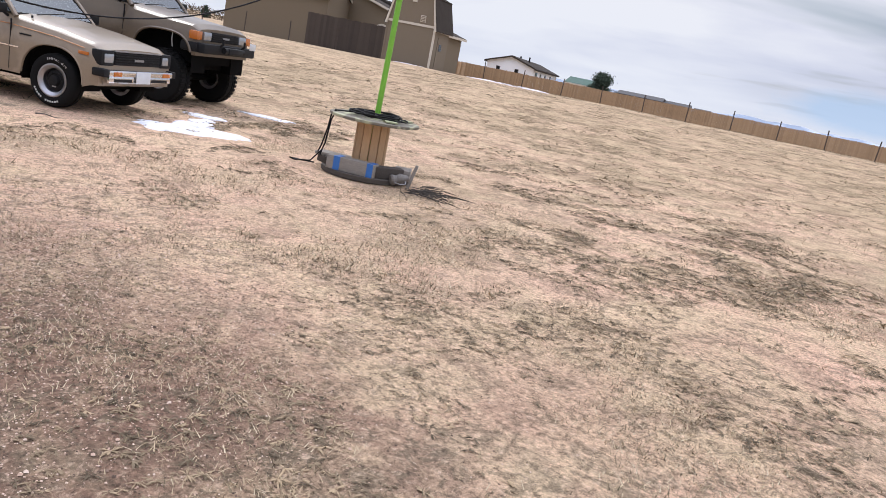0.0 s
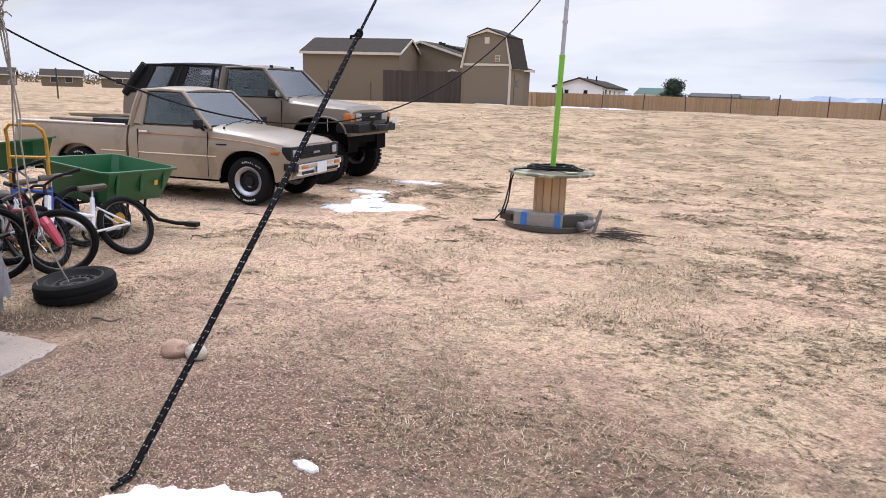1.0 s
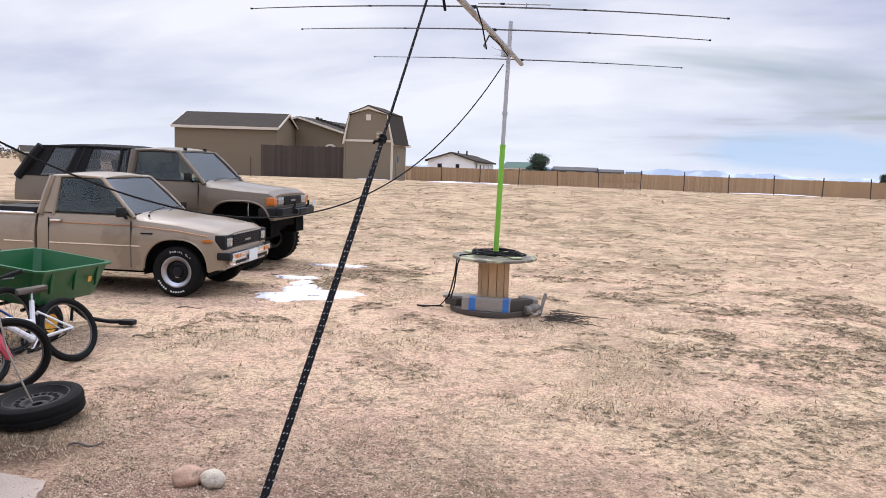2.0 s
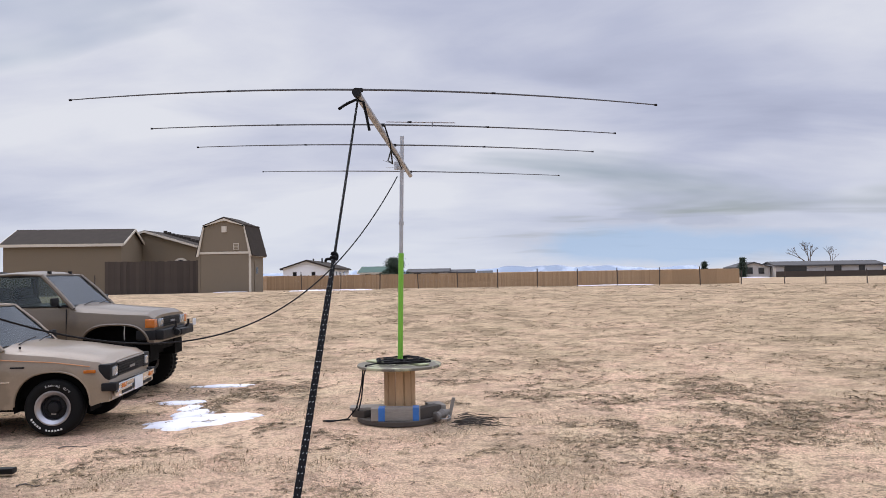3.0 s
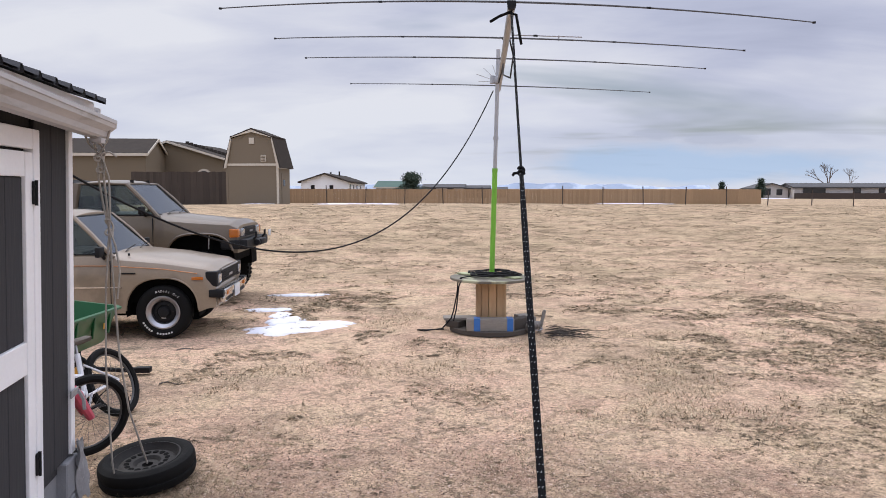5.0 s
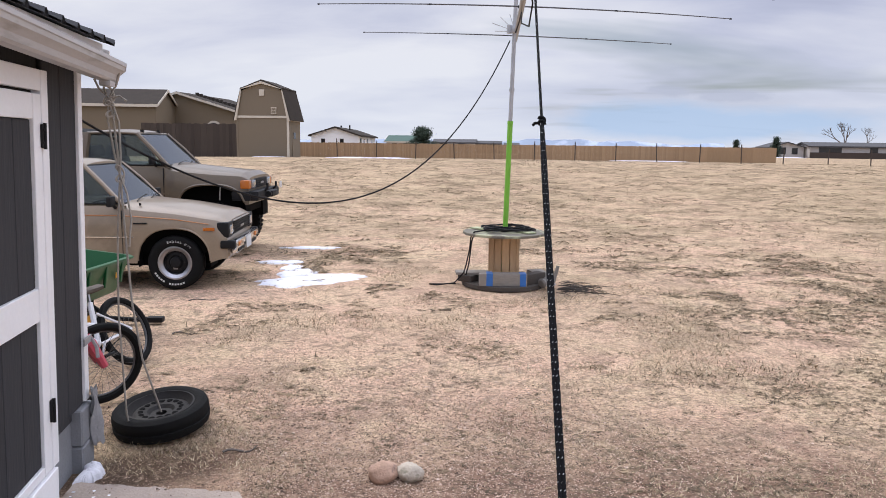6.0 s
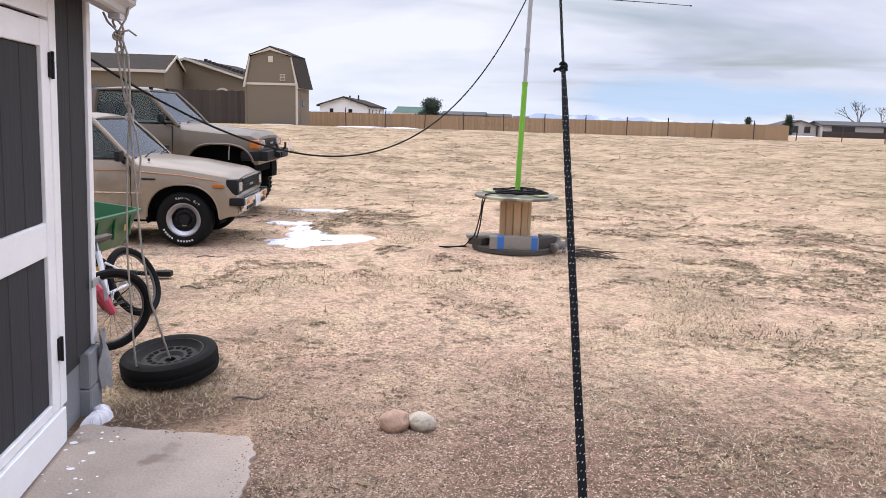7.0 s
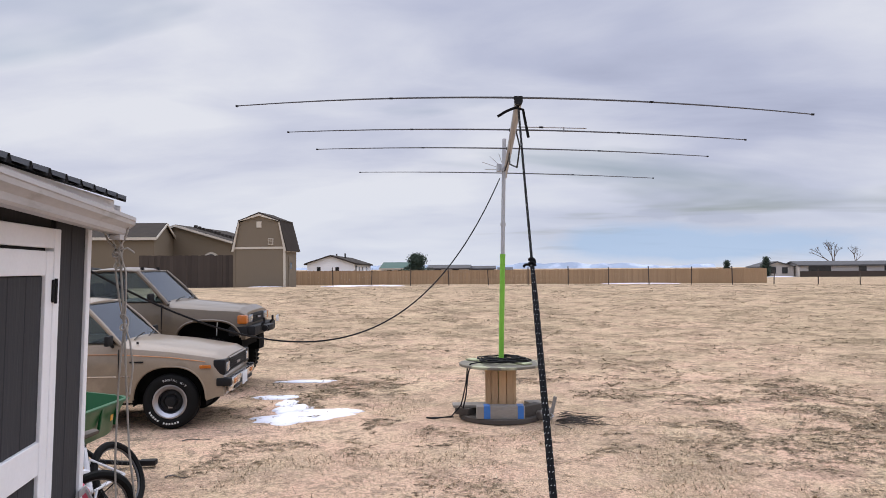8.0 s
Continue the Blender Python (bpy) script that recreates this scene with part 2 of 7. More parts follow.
M = {
    "beige": mat("beige_car_paint", (0.250, 0.193, 0.134), 0.42, 0.0, 0.14, 1.5, 40, 0.02, coat=0.65, spot=((0.200, 0.152, 0.104), 0.58, 2.2)),
    "tan": mat("tan_car_paint", (0.116, 0.084, 0.053), 0.45, 0.0, 0.16, 1.5, 40, 0.02, coat=0.55, spot=((0.092, 0.066, 0.043), 0.58, 2.0)),
    "rubber": mat("tyre_rubber", (0.008, 0.008, 0.008), 0.8, 0, 0.25, 8, 90, 0.2, spec=0.15),
    "black": mat("black_plastic", (0.009, 0.009, 0.010), 0.6, 0, 0.2, 6, 60, 0.1, spec=0.25),
    "darkrim": mat("rusty_black_steel", (0.022, 0.020, 0.019), 0.6, 0, 0.3, 10, 60, 0.2, spec=0.2),
    "spoke": mat("dull_spoke", (0.10, 0.10, 0.10), 0.5, 0.5, 0.1, 10, 60, 0.0),
    "canvas": mat("black_soft_top", (0.009, 0.009, 0.010), 0.85, 0, 0.2, 4, 120, 0.3, spec=0.2),
    "under": mat("dark_underbody", (0.004, 0.004, 0.004), 0.9, 0, 0.3, 6, 40, 0.2, spec=0.1),
    "chrome": mat("chrome", (0.75, 0.75, 0.76), 0.18, 1.0, 0.05, 5, 60, 0.02),
    "alloy": mat("dull_alloy", (0.38, 0.38, 0.40), 0.42, 1.0, 0.1, 8, 60, 0.05),
    "galv": mat("galvanised_steel", (0.42, 0.43, 0.45), 0.5, 0.7, 0.15, 10, 80, 0.08),
    "alu": mat("weathered_aluminium", (0.36, 0.36, 0.37), 0.45, 0.6, 0.15, 10, 80, 0.05),
    "element": mat("dark_weathered_tube", (0.085, 0.085, 0.09), 0.55, 0.3, 0.15, 10, 80, 0.05),
    "amber": mat("amber_lens", (0.46, 0.130, 0.018), 0.25, 0, 0.1, 10, 90, 0.05, coat=0.5),
    "lamp": mat("lamp_lens", (0.34, 0.36, 0.38), 0.12, 0.5, 0.1, 30, 90, 0.1, coat=0.8),
    "white": mat("white_paint", (0.88, 0.88, 0.90), 0.55, 0, 0.06, 3, 50, 0.08),
    "rawhite": mat("white_lettering", (0.6, 0.6, 0.58), 0.7, 0, 0.1, 10, 60, 0.0),
    "stripe": mat("orange_pinstripe", (0.45, 0.19, 0.07), 0.5, 0, 0.1, 5, 40, 0.0),
    "plate": mat("plate_white", (0.62, 0.64, 0.66), 0.4, 0.1, 0.1, 10, 60, 0.0),
    "seat": mat("seat_cloth", (0.10, 0.085, 0.07), 0.9, 0, 0.2, 8, 90, 0.2),
    "slate": mat("dark_grey_siding", (0.042, 0.042, 0.046), 0.8, 0, 0.16, 3, 45, 0.35, per=0.10, stretch=(1, 1, 0.12), spec=0.25),
    "concrete": mat("concrete", (0.41, 0.335, 0.280), 0.9, 0, 0.30, 2.2, 70, 0.4, spot=((0.25, 0.195, 0.155), 0.57, 3.0)),
    "greyblock": mat("grey_painted_block", (0.22, 0.225, 0.24), 0.85, 0, 0.12, 5, 80, 0.35),
    "membrane": mat("torn_grey_sheet", (0.30, 0.30, 0.31), 0.45, 0.1, 0.2, 12, 60, 0.3),
    "dirtymetal": mat("dirty_grey_metal", (0.17, 0.155, 0.14), 0.6, 0.3, 0.35, 14, 60, 0.3),
    "scrapwood": mat("scrap_wood", (0.24, 0.175, 0.115), 0.9, 0, 0.3, 5, 60, 0.3, per=0.6),
    "metalroof": mat("dark_metal_roof", (0.045, 0.045, 0.048), 0.75, 0.0, 0.15, 4, 60, 0.05),
    "gutter": mat("weathered_white_gutter", (0.47, 0.46, 0.46), 0.5, 0, 0.16, 3, 40, 0.05, stretch=(0.4, 1, 2), spot=((0.38, 0.37, 0.36), 0.60, 9.0)),
    "swingrope": mat("pale_nylon_rope", (0.36, 0.33, 0.29), 0.9, 0, 0.3, 20, 300, 0.5),
    "wood": mat("pine_slats", (0.52, 0.34, 0.19), 0.8, 0, 0.22, 4, 60, 0.3, per=0.35, stretch=(1, 1, 0.12)),
    "darkwood": mat("damp_dark_wood", (0.065, 0.054, 0.045), 0.9, 0, 0.3, 5, 70, 0.4),
    "paleboard": mat("pale_green_board", (0.36, 0.38, 0.23), 0.85, 0, 0.3, 6, 60, 0.3),
    "greywood": mat("weathered_wood", (0.25, 0.225, 0.195), 0.9, 0, 0.25, 5, 70, 0.4, stretch=(0.3, 1, 1)),
    "palewood": mat("paint_worn_plywood", (0.15, 0.135, 0.105), 0.85, 0, 0.3, 4, 60, 0.3, spot=((0.36, 0.36, 0.24), 0.52, 5.0)),
    "bluetape": mat("blue_tape", (0.03, 0.14, 0.42), 0.5, 0, 0.15, 10, 60, 0.05),
    "greenpole": mat("bright_green_tape", (0.17, 0.43, 0.04), 0.5, 0, 0.12, 8, 70, 0.05),
    "cable": mat("black_cable", (0.009, 0.009, 0.010), 0.7, 0, 0.2, 10, 60, 0.05, spec=0.2),
    "rope": mat("dark_braided_rope", (0.010, 0.010, 0.011), 0.9, 0, 0.3, 30, 400, 0.5, spec=0.1),
    "fleck": mat("reflective_fleck", (0.55, 0.55, 0.56), 0.5, 0, 0.2, 30, 90, 0.0),
    "snow": mat("old_snow", (0.72, 0.72, 0.77), 0.85, 0, 0.05, 5, 60, 0.5, spec=0.2),
    "stone": mat("pale_field_stone", (0.47, 0.41, 0.33), 0.9, 0, 0.30, 11, 80, 0.5, spot=((0.30, 0.27, 0.20), 0.58, 14.0)),
    "pinkstone": mat("pink_field_stone", (0.43, 0.28, 0.20), 0.9, 0, 0.35, 11, 80, 0.6, spot=((0.25, 0.17, 0.13), 0.56, 16.0)),
    "cart": mat("green_poly_tub", (0.006, 0.090, 0.027), 0.42, 0, 0.10, 5, 60, 0.05),
    "yellow": mat("yellow_paint", (0.62, 0.32, 0.03), 0.5, 0, 0.15, 8, 60, 0.05),
    "pink": mat("pink_paint", (0.62, 0.09, 0.14), 0.4, 0, 0.1, 8, 60, 0.02, coat=0.4),
    "blue": mat("blue_paint", (0.025, 0.07, 0.30), 0.4, 0, 0.1, 8, 60, 0.02, coat=0.4),
    "bikewhite": mat("white_bike_paint", (0.66, 0.66, 0.68), 0.4, 0, 0.08, 8, 60, 0.02, coat=0.4),
    "teal": mat("grey_green_paint", (0.16, 0.22, 0.20), 0.45, 0, 0.1, 8, 60, 0.02, coat=0.3),
    "red": mat("dark_red_paint", (0.20, 0.02, 0.03), 0.5, 0, 0.1, 8, 60, 0.02),
    "barn": mat("tan_siding", (0.180, 0.145, 0.103), 0.85, 0, 0.06, 0.6, 12, 0.15, stretch=(1, 1, 0.2)),
    "housetan": mat("tan_lap_siding", (0.165, 0.130, 0.088), 0.85, 0, 0.06, 0.5, 10, 0.15),
    "cream": mat("cream_trim", (0.55, 0.50, 0.42), 0.7, 0, 0.06, 2, 20, 0.05),
    "shingle": mat("dark_shingles", (0.052, 0.044, 0.038), 0.95, 0, 0.25, 2, 14, 0.3, spec=0.1),
    "darkfence": mat("dark_weathered_fence", (0.055, 0.042, 0.034), 0.9, 0, 0.25, 1.5, 20, 0.2, per=0.4),
    "cedar": mat("cedar_fence", (0.33, 0.220, 0.128), 0.9, 0, 0.18, 0.7, 9, 0.2, per=0.22, stretch=(1, 1, 0.2)),
    "steelpost": mat("rusty_post", (0.06, 0.045, 0.038), 0.8, 0.2, 0.3, 8, 60, 0.2),
    "housewhite": mat("white_siding", (0.80, 0.81, 0.83), 0.8, 0, 0.05, 0.5, 6, 0.1),
    "greenroof": mat("green_roof", (0.05, 0.10, 0.08), 0.8, 0, 0.15, 1, 8, 0.1),
    "greyroof": mat("grey_roof", (0.070, 0.068, 0.070), 0.85, 0, 0.15, 1, 8, 0.1),
    "farwall": mat("beige_far_wall", (0.50, 0.47, 0.45), 0.85, 0, 0.08, 0.6, 8, 0.1),
    "darkglass": mat("dark_window", (0.02, 0.022, 0.026), 0.1, 0, 0.2, 2, 10, 0.0),
    "needle": mat("conifer_needles", (0.028, 0.045, 0.028), 0.9, 0, 0.35, 1.5, 12, 0.2),
    "bark": mat("grey_bark", (0.13, 0.11, 0.095), 0.95, 0, 0.25, 3, 30, 0.3),
    "brush": mat("dry_brush", (0.13, 0.095, 0.06), 0.95, 0, 0.3, 3, 30, 0.3),
    "mountain": mat("distant_blue_hills", (0.30, 0.36, 0.46), 1.0, 0, 0.10, 0.004, 0.03, 0.0, spot=((0.42, 0.48, 0.58), 0.52, 0.012)),
}
GLASS = glass_mat("car_glass", (0.80, 0.88, 0.87), 0.85, 2.3)
SIDE_GLASS = glass_mat("side_glass", (0.80, 0.86, 0.85), 0.88, 1.5)
SMOKED = glass_mat("smoked_glass", (0.8, 0.8, 0.82), 0.85, 1.5)


def ground_mat():
    """Trampled dirt and dead grass: pale sand, straw, grey-green tufts, brown damp patches."""
    m = bpy.data.materials.new("dry_pasture")
    m.use_nodes = True
    t = m.node_tree
    b = t.nodes["Principled BSDF"]
    b.inputs["Roughness"].default_value = 0.95
    b.inputs["Specular IOR Level"].default_value = 0.1
    tc = t.nodes.new("ShaderNodeTexCoord")

    def noi(scale, detail, rough=0.55, stretch=(1, 1, 1), shift=(0, 0, 0), warp=0.0):
        mp = t.nodes.new("ShaderNodeMapping")
        mp.inputs["Scale"].default_value, mp.inputs["Location"].default_value = stretch, shift
        t.links.new(tc.outputs["Object"], mp.inputs[0])
        n = t.nodes.new("ShaderNodeTexNoise")
        for k, v in (("Scale", scale), ("Detail", detail), ("Roughness", rough), ("Distortion", warp)):
            n.inputs[k].default_value = v
        t.links.new(mp.outputs[0], n.inputs["Vector"])
        return n.outputs["Fac"]

    def rng(v, lo, hi, a=0.0, c=1.0):
        r = t.nodes.new("ShaderNodeMapRange")
        for i, x in enumerate((lo, hi, a, c)):
            r.inputs[i + 1].default_value = x
        t.links.new(v, r.inputs[0])
        return r.outputs[0]

    def mix(f, a, c):
        x = t.nodes.new("ShaderNodeMix")
        x.data_type = "RGBA"
        for s, v in ((x.inputs[0], f), (x.inputs[6], a), (x.inputs[7], c)):
            if isinstance(v, (int, float)):
                s.default_value = v
            elif isinstance(v, tuple):
                s.default_value = (*v, 1)
            else:
                t.links.new(v, s)
        return x.outputs[2]

    def mul(a, c):
        n = t.nodes.new("ShaderNodeMath")
        n.operation = "MULTIPLY"
        for i, v in enumerate((a, c)):
            if isinstance(v, (int, float)):
                n.inputs[i].default_value = v
            else:
                t.links.new(v, n.inputs[i])
        return n.outputs[0]
    big = noi(0.16, 5, 0.6, shift=(3, 1, 0))
    mid = noi(1.1, 8, 0.7, warp=0.5)
    tuft = noi(6.0, 12, 0.80, warp=0.9)
    small = noi(19.0, 8, 0.80, warp=0.6)
    grit = noi(42, 6, 0.8)
    dash = noi(30, 5, 0.70, warp=0.6)
    base = mix(rng(mid, 0.38, 0.62), (0.690, 0.452, 0.325), (0.660, 0.495, 0.325))      # sand to straw
    base = mix(rng(big, 0.45, 0.60, 0, 0.5), base, (0.44, 0.345, 0.215))
    # brown turf: a broad bare patch of its own, ragged at the rim
    gm = t.nodes.new("ShaderNodeMapping")
    gm.vector_type = "TEXTURE"
    gm.inputs["Location"].default_value, gm.inputs["Scale"].default_value = (-2.5, 3.0, 0), (2.9, 1.75, 1)
    t.links.new(tc.outputs["Object"], gm.inputs[0])
    ln = t.nodes.new("ShaderNodeVectorMath")
    ln.operation = "LENGTH"
    t.links.new(gm.outputs[0], ln.inputs[0])
    rim = t.nodes.new("ShaderNodeMath")
    rim.operation = "ADD"
    t.links.new(ln.outputs["Value"], rim.inputs[0])
    t.links.new(rng(mid, 0.3, 0.7, -0.45, 0.45), rim.inputs[1])
    wet = t.nodes.new("ShaderNodeMapping")
    wet.vector_type = "TEXTURE"
    wet.inputs["Location"].default_value, wet.inputs["Scale"].default_value, wet.inputs["Rotation"].default_value = (-5.36, 3.82, 0), (0.66, 0.33, 1), (0, 0, radians(30))
    t.links.new(tc.outputs["Object"], wet.inputs[0])
    wl = t.nodes.new("ShaderNodeVectorMath")
    wl.operation = "LENGTH"
    t.links.new(wet.outputs[0], wl.inputs[0])
    wr = t.nodes.new("ShaderNodeMath")
    wr.operation = "ADD"
    t.links.new(wl.outputs["Value"], wr.inputs[0])
    t.links.new(rng(small, 0.3, 0.7, -0.5, 0.5), wr.inputs[1])
    base = mix(rng(wr.outputs[0], 0.6, 1.15, 0.94, 0.0), base, (0.095, 0.060, 0.043))   # damp soil by the slab
    turf = rng(rim.outputs[0], 0.50, 1.20, 0.85, 0.0)
    base = mix(turf, base, (0.185, 0.106, 0.080))
    base = mix(rng(noi(0.85, 9, 0.74, shift=(9, 4, 0), warp=0.6), 0.53, 0.60, 0, 0.50), base, (0.27, 0.180, 0.130))  # brown damp
    where = rng(noi(0.40, 5, 0.6, shift=(1, 8, 0)), 0.36, 0.56, 0.35, 1.0)
    base = mix(mul(mul(rng(tuft, 0.515, 0.555), where), 0.72), base, (0.16, 0.130, 0.090))    # grey-green tufts
    base = mix(mul(rng(small, 0.53, 0.585), 0.60), base, (0.13, 0.092, 0.064))
    base = mix(mul(rng(noi(0.9, 9, 0.75, stretch=(0.8, 1.0, 1), shift=(5, 2, 0), warp=0.4), 0.54, 0.60), 0.32), base, (0.22, 0.18, 0.125))
    base = mix(mul(rng(small, 0.47, 0.38), 0.45), base, (0.76, 0.57, 0.42))
    base = mix(rng(dash, 0.58, 0.65, 0.0, 0.58), base, (0.075, 0.055, 0.042))
    sp = t.nodes.new("ShaderNodeSeparateXYZ")
    t.links.new(tc.outputs["Object"], sp.inputs[0])
    yard = t.nodes.new("ShaderNodeMath")
    yard.operation = "ADD"
    t.links.new(sp.outputs["Y"], yard.inputs[0])
    t.links.new(rng(big, 0.3, 0.7, -6.0, 6.0), yard.inputs[1])
    base = mix(rng(yard.outputs[0], 9.0, 24.0, 0.0, 0.50), base, (0.360, 0.275, 0.170))
    away = rng(yard.outputs[0], 6.0, 18.0)
    base = mix(mul(mul(rng(noi(0.75, 7, 0.72, shift=(2, 6, 0), warp=0.5), 0.49, 0.58), away), 0.55), base, (0.150, 0.112, 0.068))   # ungrazed tussocks
    base = mix(mul(mul(rng(noi(2.2, 6, 0.75, shift=(8, 3, 0), warp=0.4), 0.52, 0.60), away), 0.60), base, (0.130, 0.096, 0.058))
    base = mix(mul(mul(rng(noi(1.1, 6, 0.72, shift=(4, 9, 0), warp=0.4), 0.47, 0.38), away), 0.45), base, (0.60, 0.45, 0.29))
    # trampled yard between the vehicles and the spool: mostly bare pale dirt
    ym = t.nodes.new("ShaderNodeMapping")
    ym.vector_type = "TEXTURE"
    ym.inputs["Location"].default_value, ym.inputs["Scale"].default_value = (-4.2, 8.2, 0), (4.6, 3.9, 1)
    t.links.new(tc.outputs["Object"], ym.inputs[0])
    yl = t.nodes.new("ShaderNodeVectorMath")
    yl.operation = "LENGTH"
    t.links.new(ym.outputs[0], yl.inputs[0])
    yr = t.nodes.new("ShaderNodeMath")
    yr.operation = "ADD"
    t.links.new(yl.outputs["Value"], yr.inputs[0])
    t.links.new(rng(mid, 0.3, 0.7, -0.35, 0.35), yr.inputs[1])
    base = mix(rng(yr.outputs[0], 0.45, 1.10, 0.14, 0.0), base, (0.700, 0.480, 0.352))
    vs = t.nodes.new("ShaderNodeVectorMath")
    vs.operation = "SCALE"
    t.links.new(base, vs.inputs[0])
    t.links.new(rng(grit, 0.32, 0.68, 0.52, 1.42), vs.inputs["Scale"])
    base = vs.outputs[0]
    t.links.new(base, b.inputs["Base Color"])
    bp = t.nodes.new("ShaderNodeBump")
    bp.inputs["Strength"].default_value, bp.inputs["Distance"].default_value = 0.9, 0.03
    add = t.nodes.new("ShaderNodeMath")
    add.operation = "ADD"
    t.links.new(mul(tuft, 1.2), add.inputs[0])
    t.links.new(mul(grit, 0.5), add.inputs[1])
    t.links.new(add.outputs[0], bp.inputs["Height"])
    t.links.new(bp.outputs[0], b.inputs["Normal"])
    return m


def island_mat(name, stops, rough=0.9):
    """A colour for each loose piece of a mesh, drawn at random between the stops."""
    m = bpy.data.materials.new(name)
    m.use_nodes = True
    t = m.node_tree
    b = t.nodes["Principled BSDF"]
    b.inputs["Roughness"].default_value = rough
    b.inputs["Specular IOR Level"].default_value = 0.15
    g, r = t.nodes.new("ShaderNodeNewGeometry"), t.nodes.new("ShaderNodeValToRGB")
    while len(r.color_ramp.elements) < len(stops):
        r.color_ramp.elements.new(0.5)
    for i, (e, c) in enumerate(zip(r.color_ramp.elements, stops)):
        e.position, e.color = i / (len(stops) - 1), (*c, 1)
    t.links.new(g.outputs["Random Per Island"], r.inputs[0])
    t.links.new(r.outputs[0], b.inputs["Base Color"])
    return m


M["ground"] = ground_mat()
M["blades"] = island_mat("dead_grass", [(0.11, 0.087, 0.056), (0.21, 0.168, 0.106), (0.36, 0.265, 0.17), (0.52, 0.41, 0.27), (0.62, 0.53, 0.38)])
M["tussock"] = island_mat("matted_dead_grass", [(0.10, 0.078, 0.054), (0.18, 0.140, 0.094), (0.29, 0.222, 0.145), (0.45, 0.340, 0.218)])
M["pebbles"] = island_mat("pebbles", [(0.09, 0.064, 0.05), (0.20, 0.138, 0.104), (0.42, 0.29, 0.212), (0.60, 0.43, 0.33), (0.70, 0.56, 0.46)])

# ---------- mesh helpers: a shape is (verts, faces) ----------


def join(*shapes):
    v, f = [], []
    for sv, sf in shapes:
        k = len(v)
        v += sv
        f += [tuple(i + k for i in q) for q in sf]
    return v, f


def moved(shape, m):
    return [tuple(m @ Vector(p)) for p in shape[0]], shape[1]


def box(x0, x1, y0, y1, z0, z1, bevel=0.0, seg=2):
    if not bevel:
        v = [(x, y, z) for z in (z0, z1) for y in (y0, y1) for x in (x0, x1)]
        return v, [(0, 2, 3, 1), (4, 5, 7, 6), (0, 1, 5, 4), (2, 6, 7, 3), (0, 4, 6, 2), (1, 3, 7, 5)]
    bm = bmesh.new()
    bmesh.ops.create_cube(bm, size=1)
    for p in bm.verts:
        p.co = Vector(((x0 + x1) / 2 + p.co.x * (x1 - x0), (y0 + y1) / 2 + p.co.y * (y1 - y0), (z0 + z1) / 2 + p.co.z * (z1 - z0)))
    bmesh.ops.bevel(bm, geom=bm.edges[:], offset=bevel, segments=seg, affect="EDGES", profile=0.6)
    bm.verts.index_update()
    out = [tuple(p.co) for p in bm.verts], [tuple(p.index for p in f.verts) for f in bm.faces]
    bm.free()
    return out


def tube(pts, r, n=8, closed=False):
    """A round tube along points; r is one radius or one for each point."""
    pts = [Vector(p) for p in pts]
    rs = r if isinstance(r, (list, tuple)) else [r] * len(pts)
    v, f, side = [], [], None
    last = len(pts) - 1
    for i, p in enumerate(pts):
        a = pts[i - 1] if i or closed else p
        b = pts[(i + 1) % len(pts)] if i < last or closed else p
        d = (b - a).normalized()
        if side is None:
            side = d.orthogonal().normalized()
        side = (side - d * side.dot(d)).normalized()
        up_ = d.cross(side)
        for j in range(n):
            w = 2 * math.pi * j / n
            v.append(tuple(p + (side * math.cos(w) + up_ * math.sin(w)) * rs[i]))
    for i in range(len(pts) if closed else last):
        for j in range(n):
            k, l = i * n, ((i + 1) % len(pts)) * n
            f.append((k + j, k + (j + 1) % n, l + (j + 1) % n, l + j))
    if not closed:
        f += [tuple(range(n - 1, -1, -1)), tuple(range(last * n, last * n + n))]
    return v, f


def lathe(profile, n=32, close=True):
    """Turns (radius, along) pairs round the y axis; close joins the last pair to the first."""
    v, f, k = [], [], len(profile)
    for i in range(n):
        w = 2 * math.pi * i / n
        v += [(r * math.cos(w), a, r * math.sin(w)) for r, a in profile]
    for i in range(n):
        for j in range(k if close else k - 1):
            a, b = i * k, ((i + 1) % n) * k
            f.append((a + j, a + (j + 1) % k, b + (j + 1) % k, b + j))
    return v, f


def loft(loops, closed=False, caps=True):
    v, f, n = [], [], len(loops[0])
    for l in loops:
        v += [tuple(p) for p in l]
    for i in range(len(loops) - 1):
        for j in range(n if closed else n - 1):
            a, b = i * n, (i + 1) * n
            f.append((a + j, a + (j + 1) % n, b + (j + 1) % n, b + j))
    if caps:
        f += [tuple(range(n - 1, -1, -1)), tuple(range((len(loops) - 1) * n, len(loops) * n))]
    return v, f


def prism(outline, y0, y1):
    """An outline of (x, z) pairs made solid from y0 to y1."""
    n = len(outline)
    v = [(x, y0, z) for x, z in outline] + [(x, y1, z) for x, z in outline]
    return v, [tuple(range(n)), tuple(range(2 * n - 1, n - 1, -1))] + [(i, n + i, n + (i + 1) % n, (i + 1) % n) for i in range(n)]


def sheet(a, b, c, d, t=0.005):
    """A thin solid pane between four corners."""
    a, b, c, d = (Vector(p) for p in (a, b, c, d))
    n = (b - a).cross(d - a).normalized() * t
    v = [tuple(p) for p in (a, b, c, d, a + n, b + n, c + n, d + n)]
    return v, [(3, 2, 1, 0), (4, 5, 6, 7), (0, 1, 5, 4), (1, 2, 6, 5), (2, 3, 7, 6), (3, 0, 4, 7)]


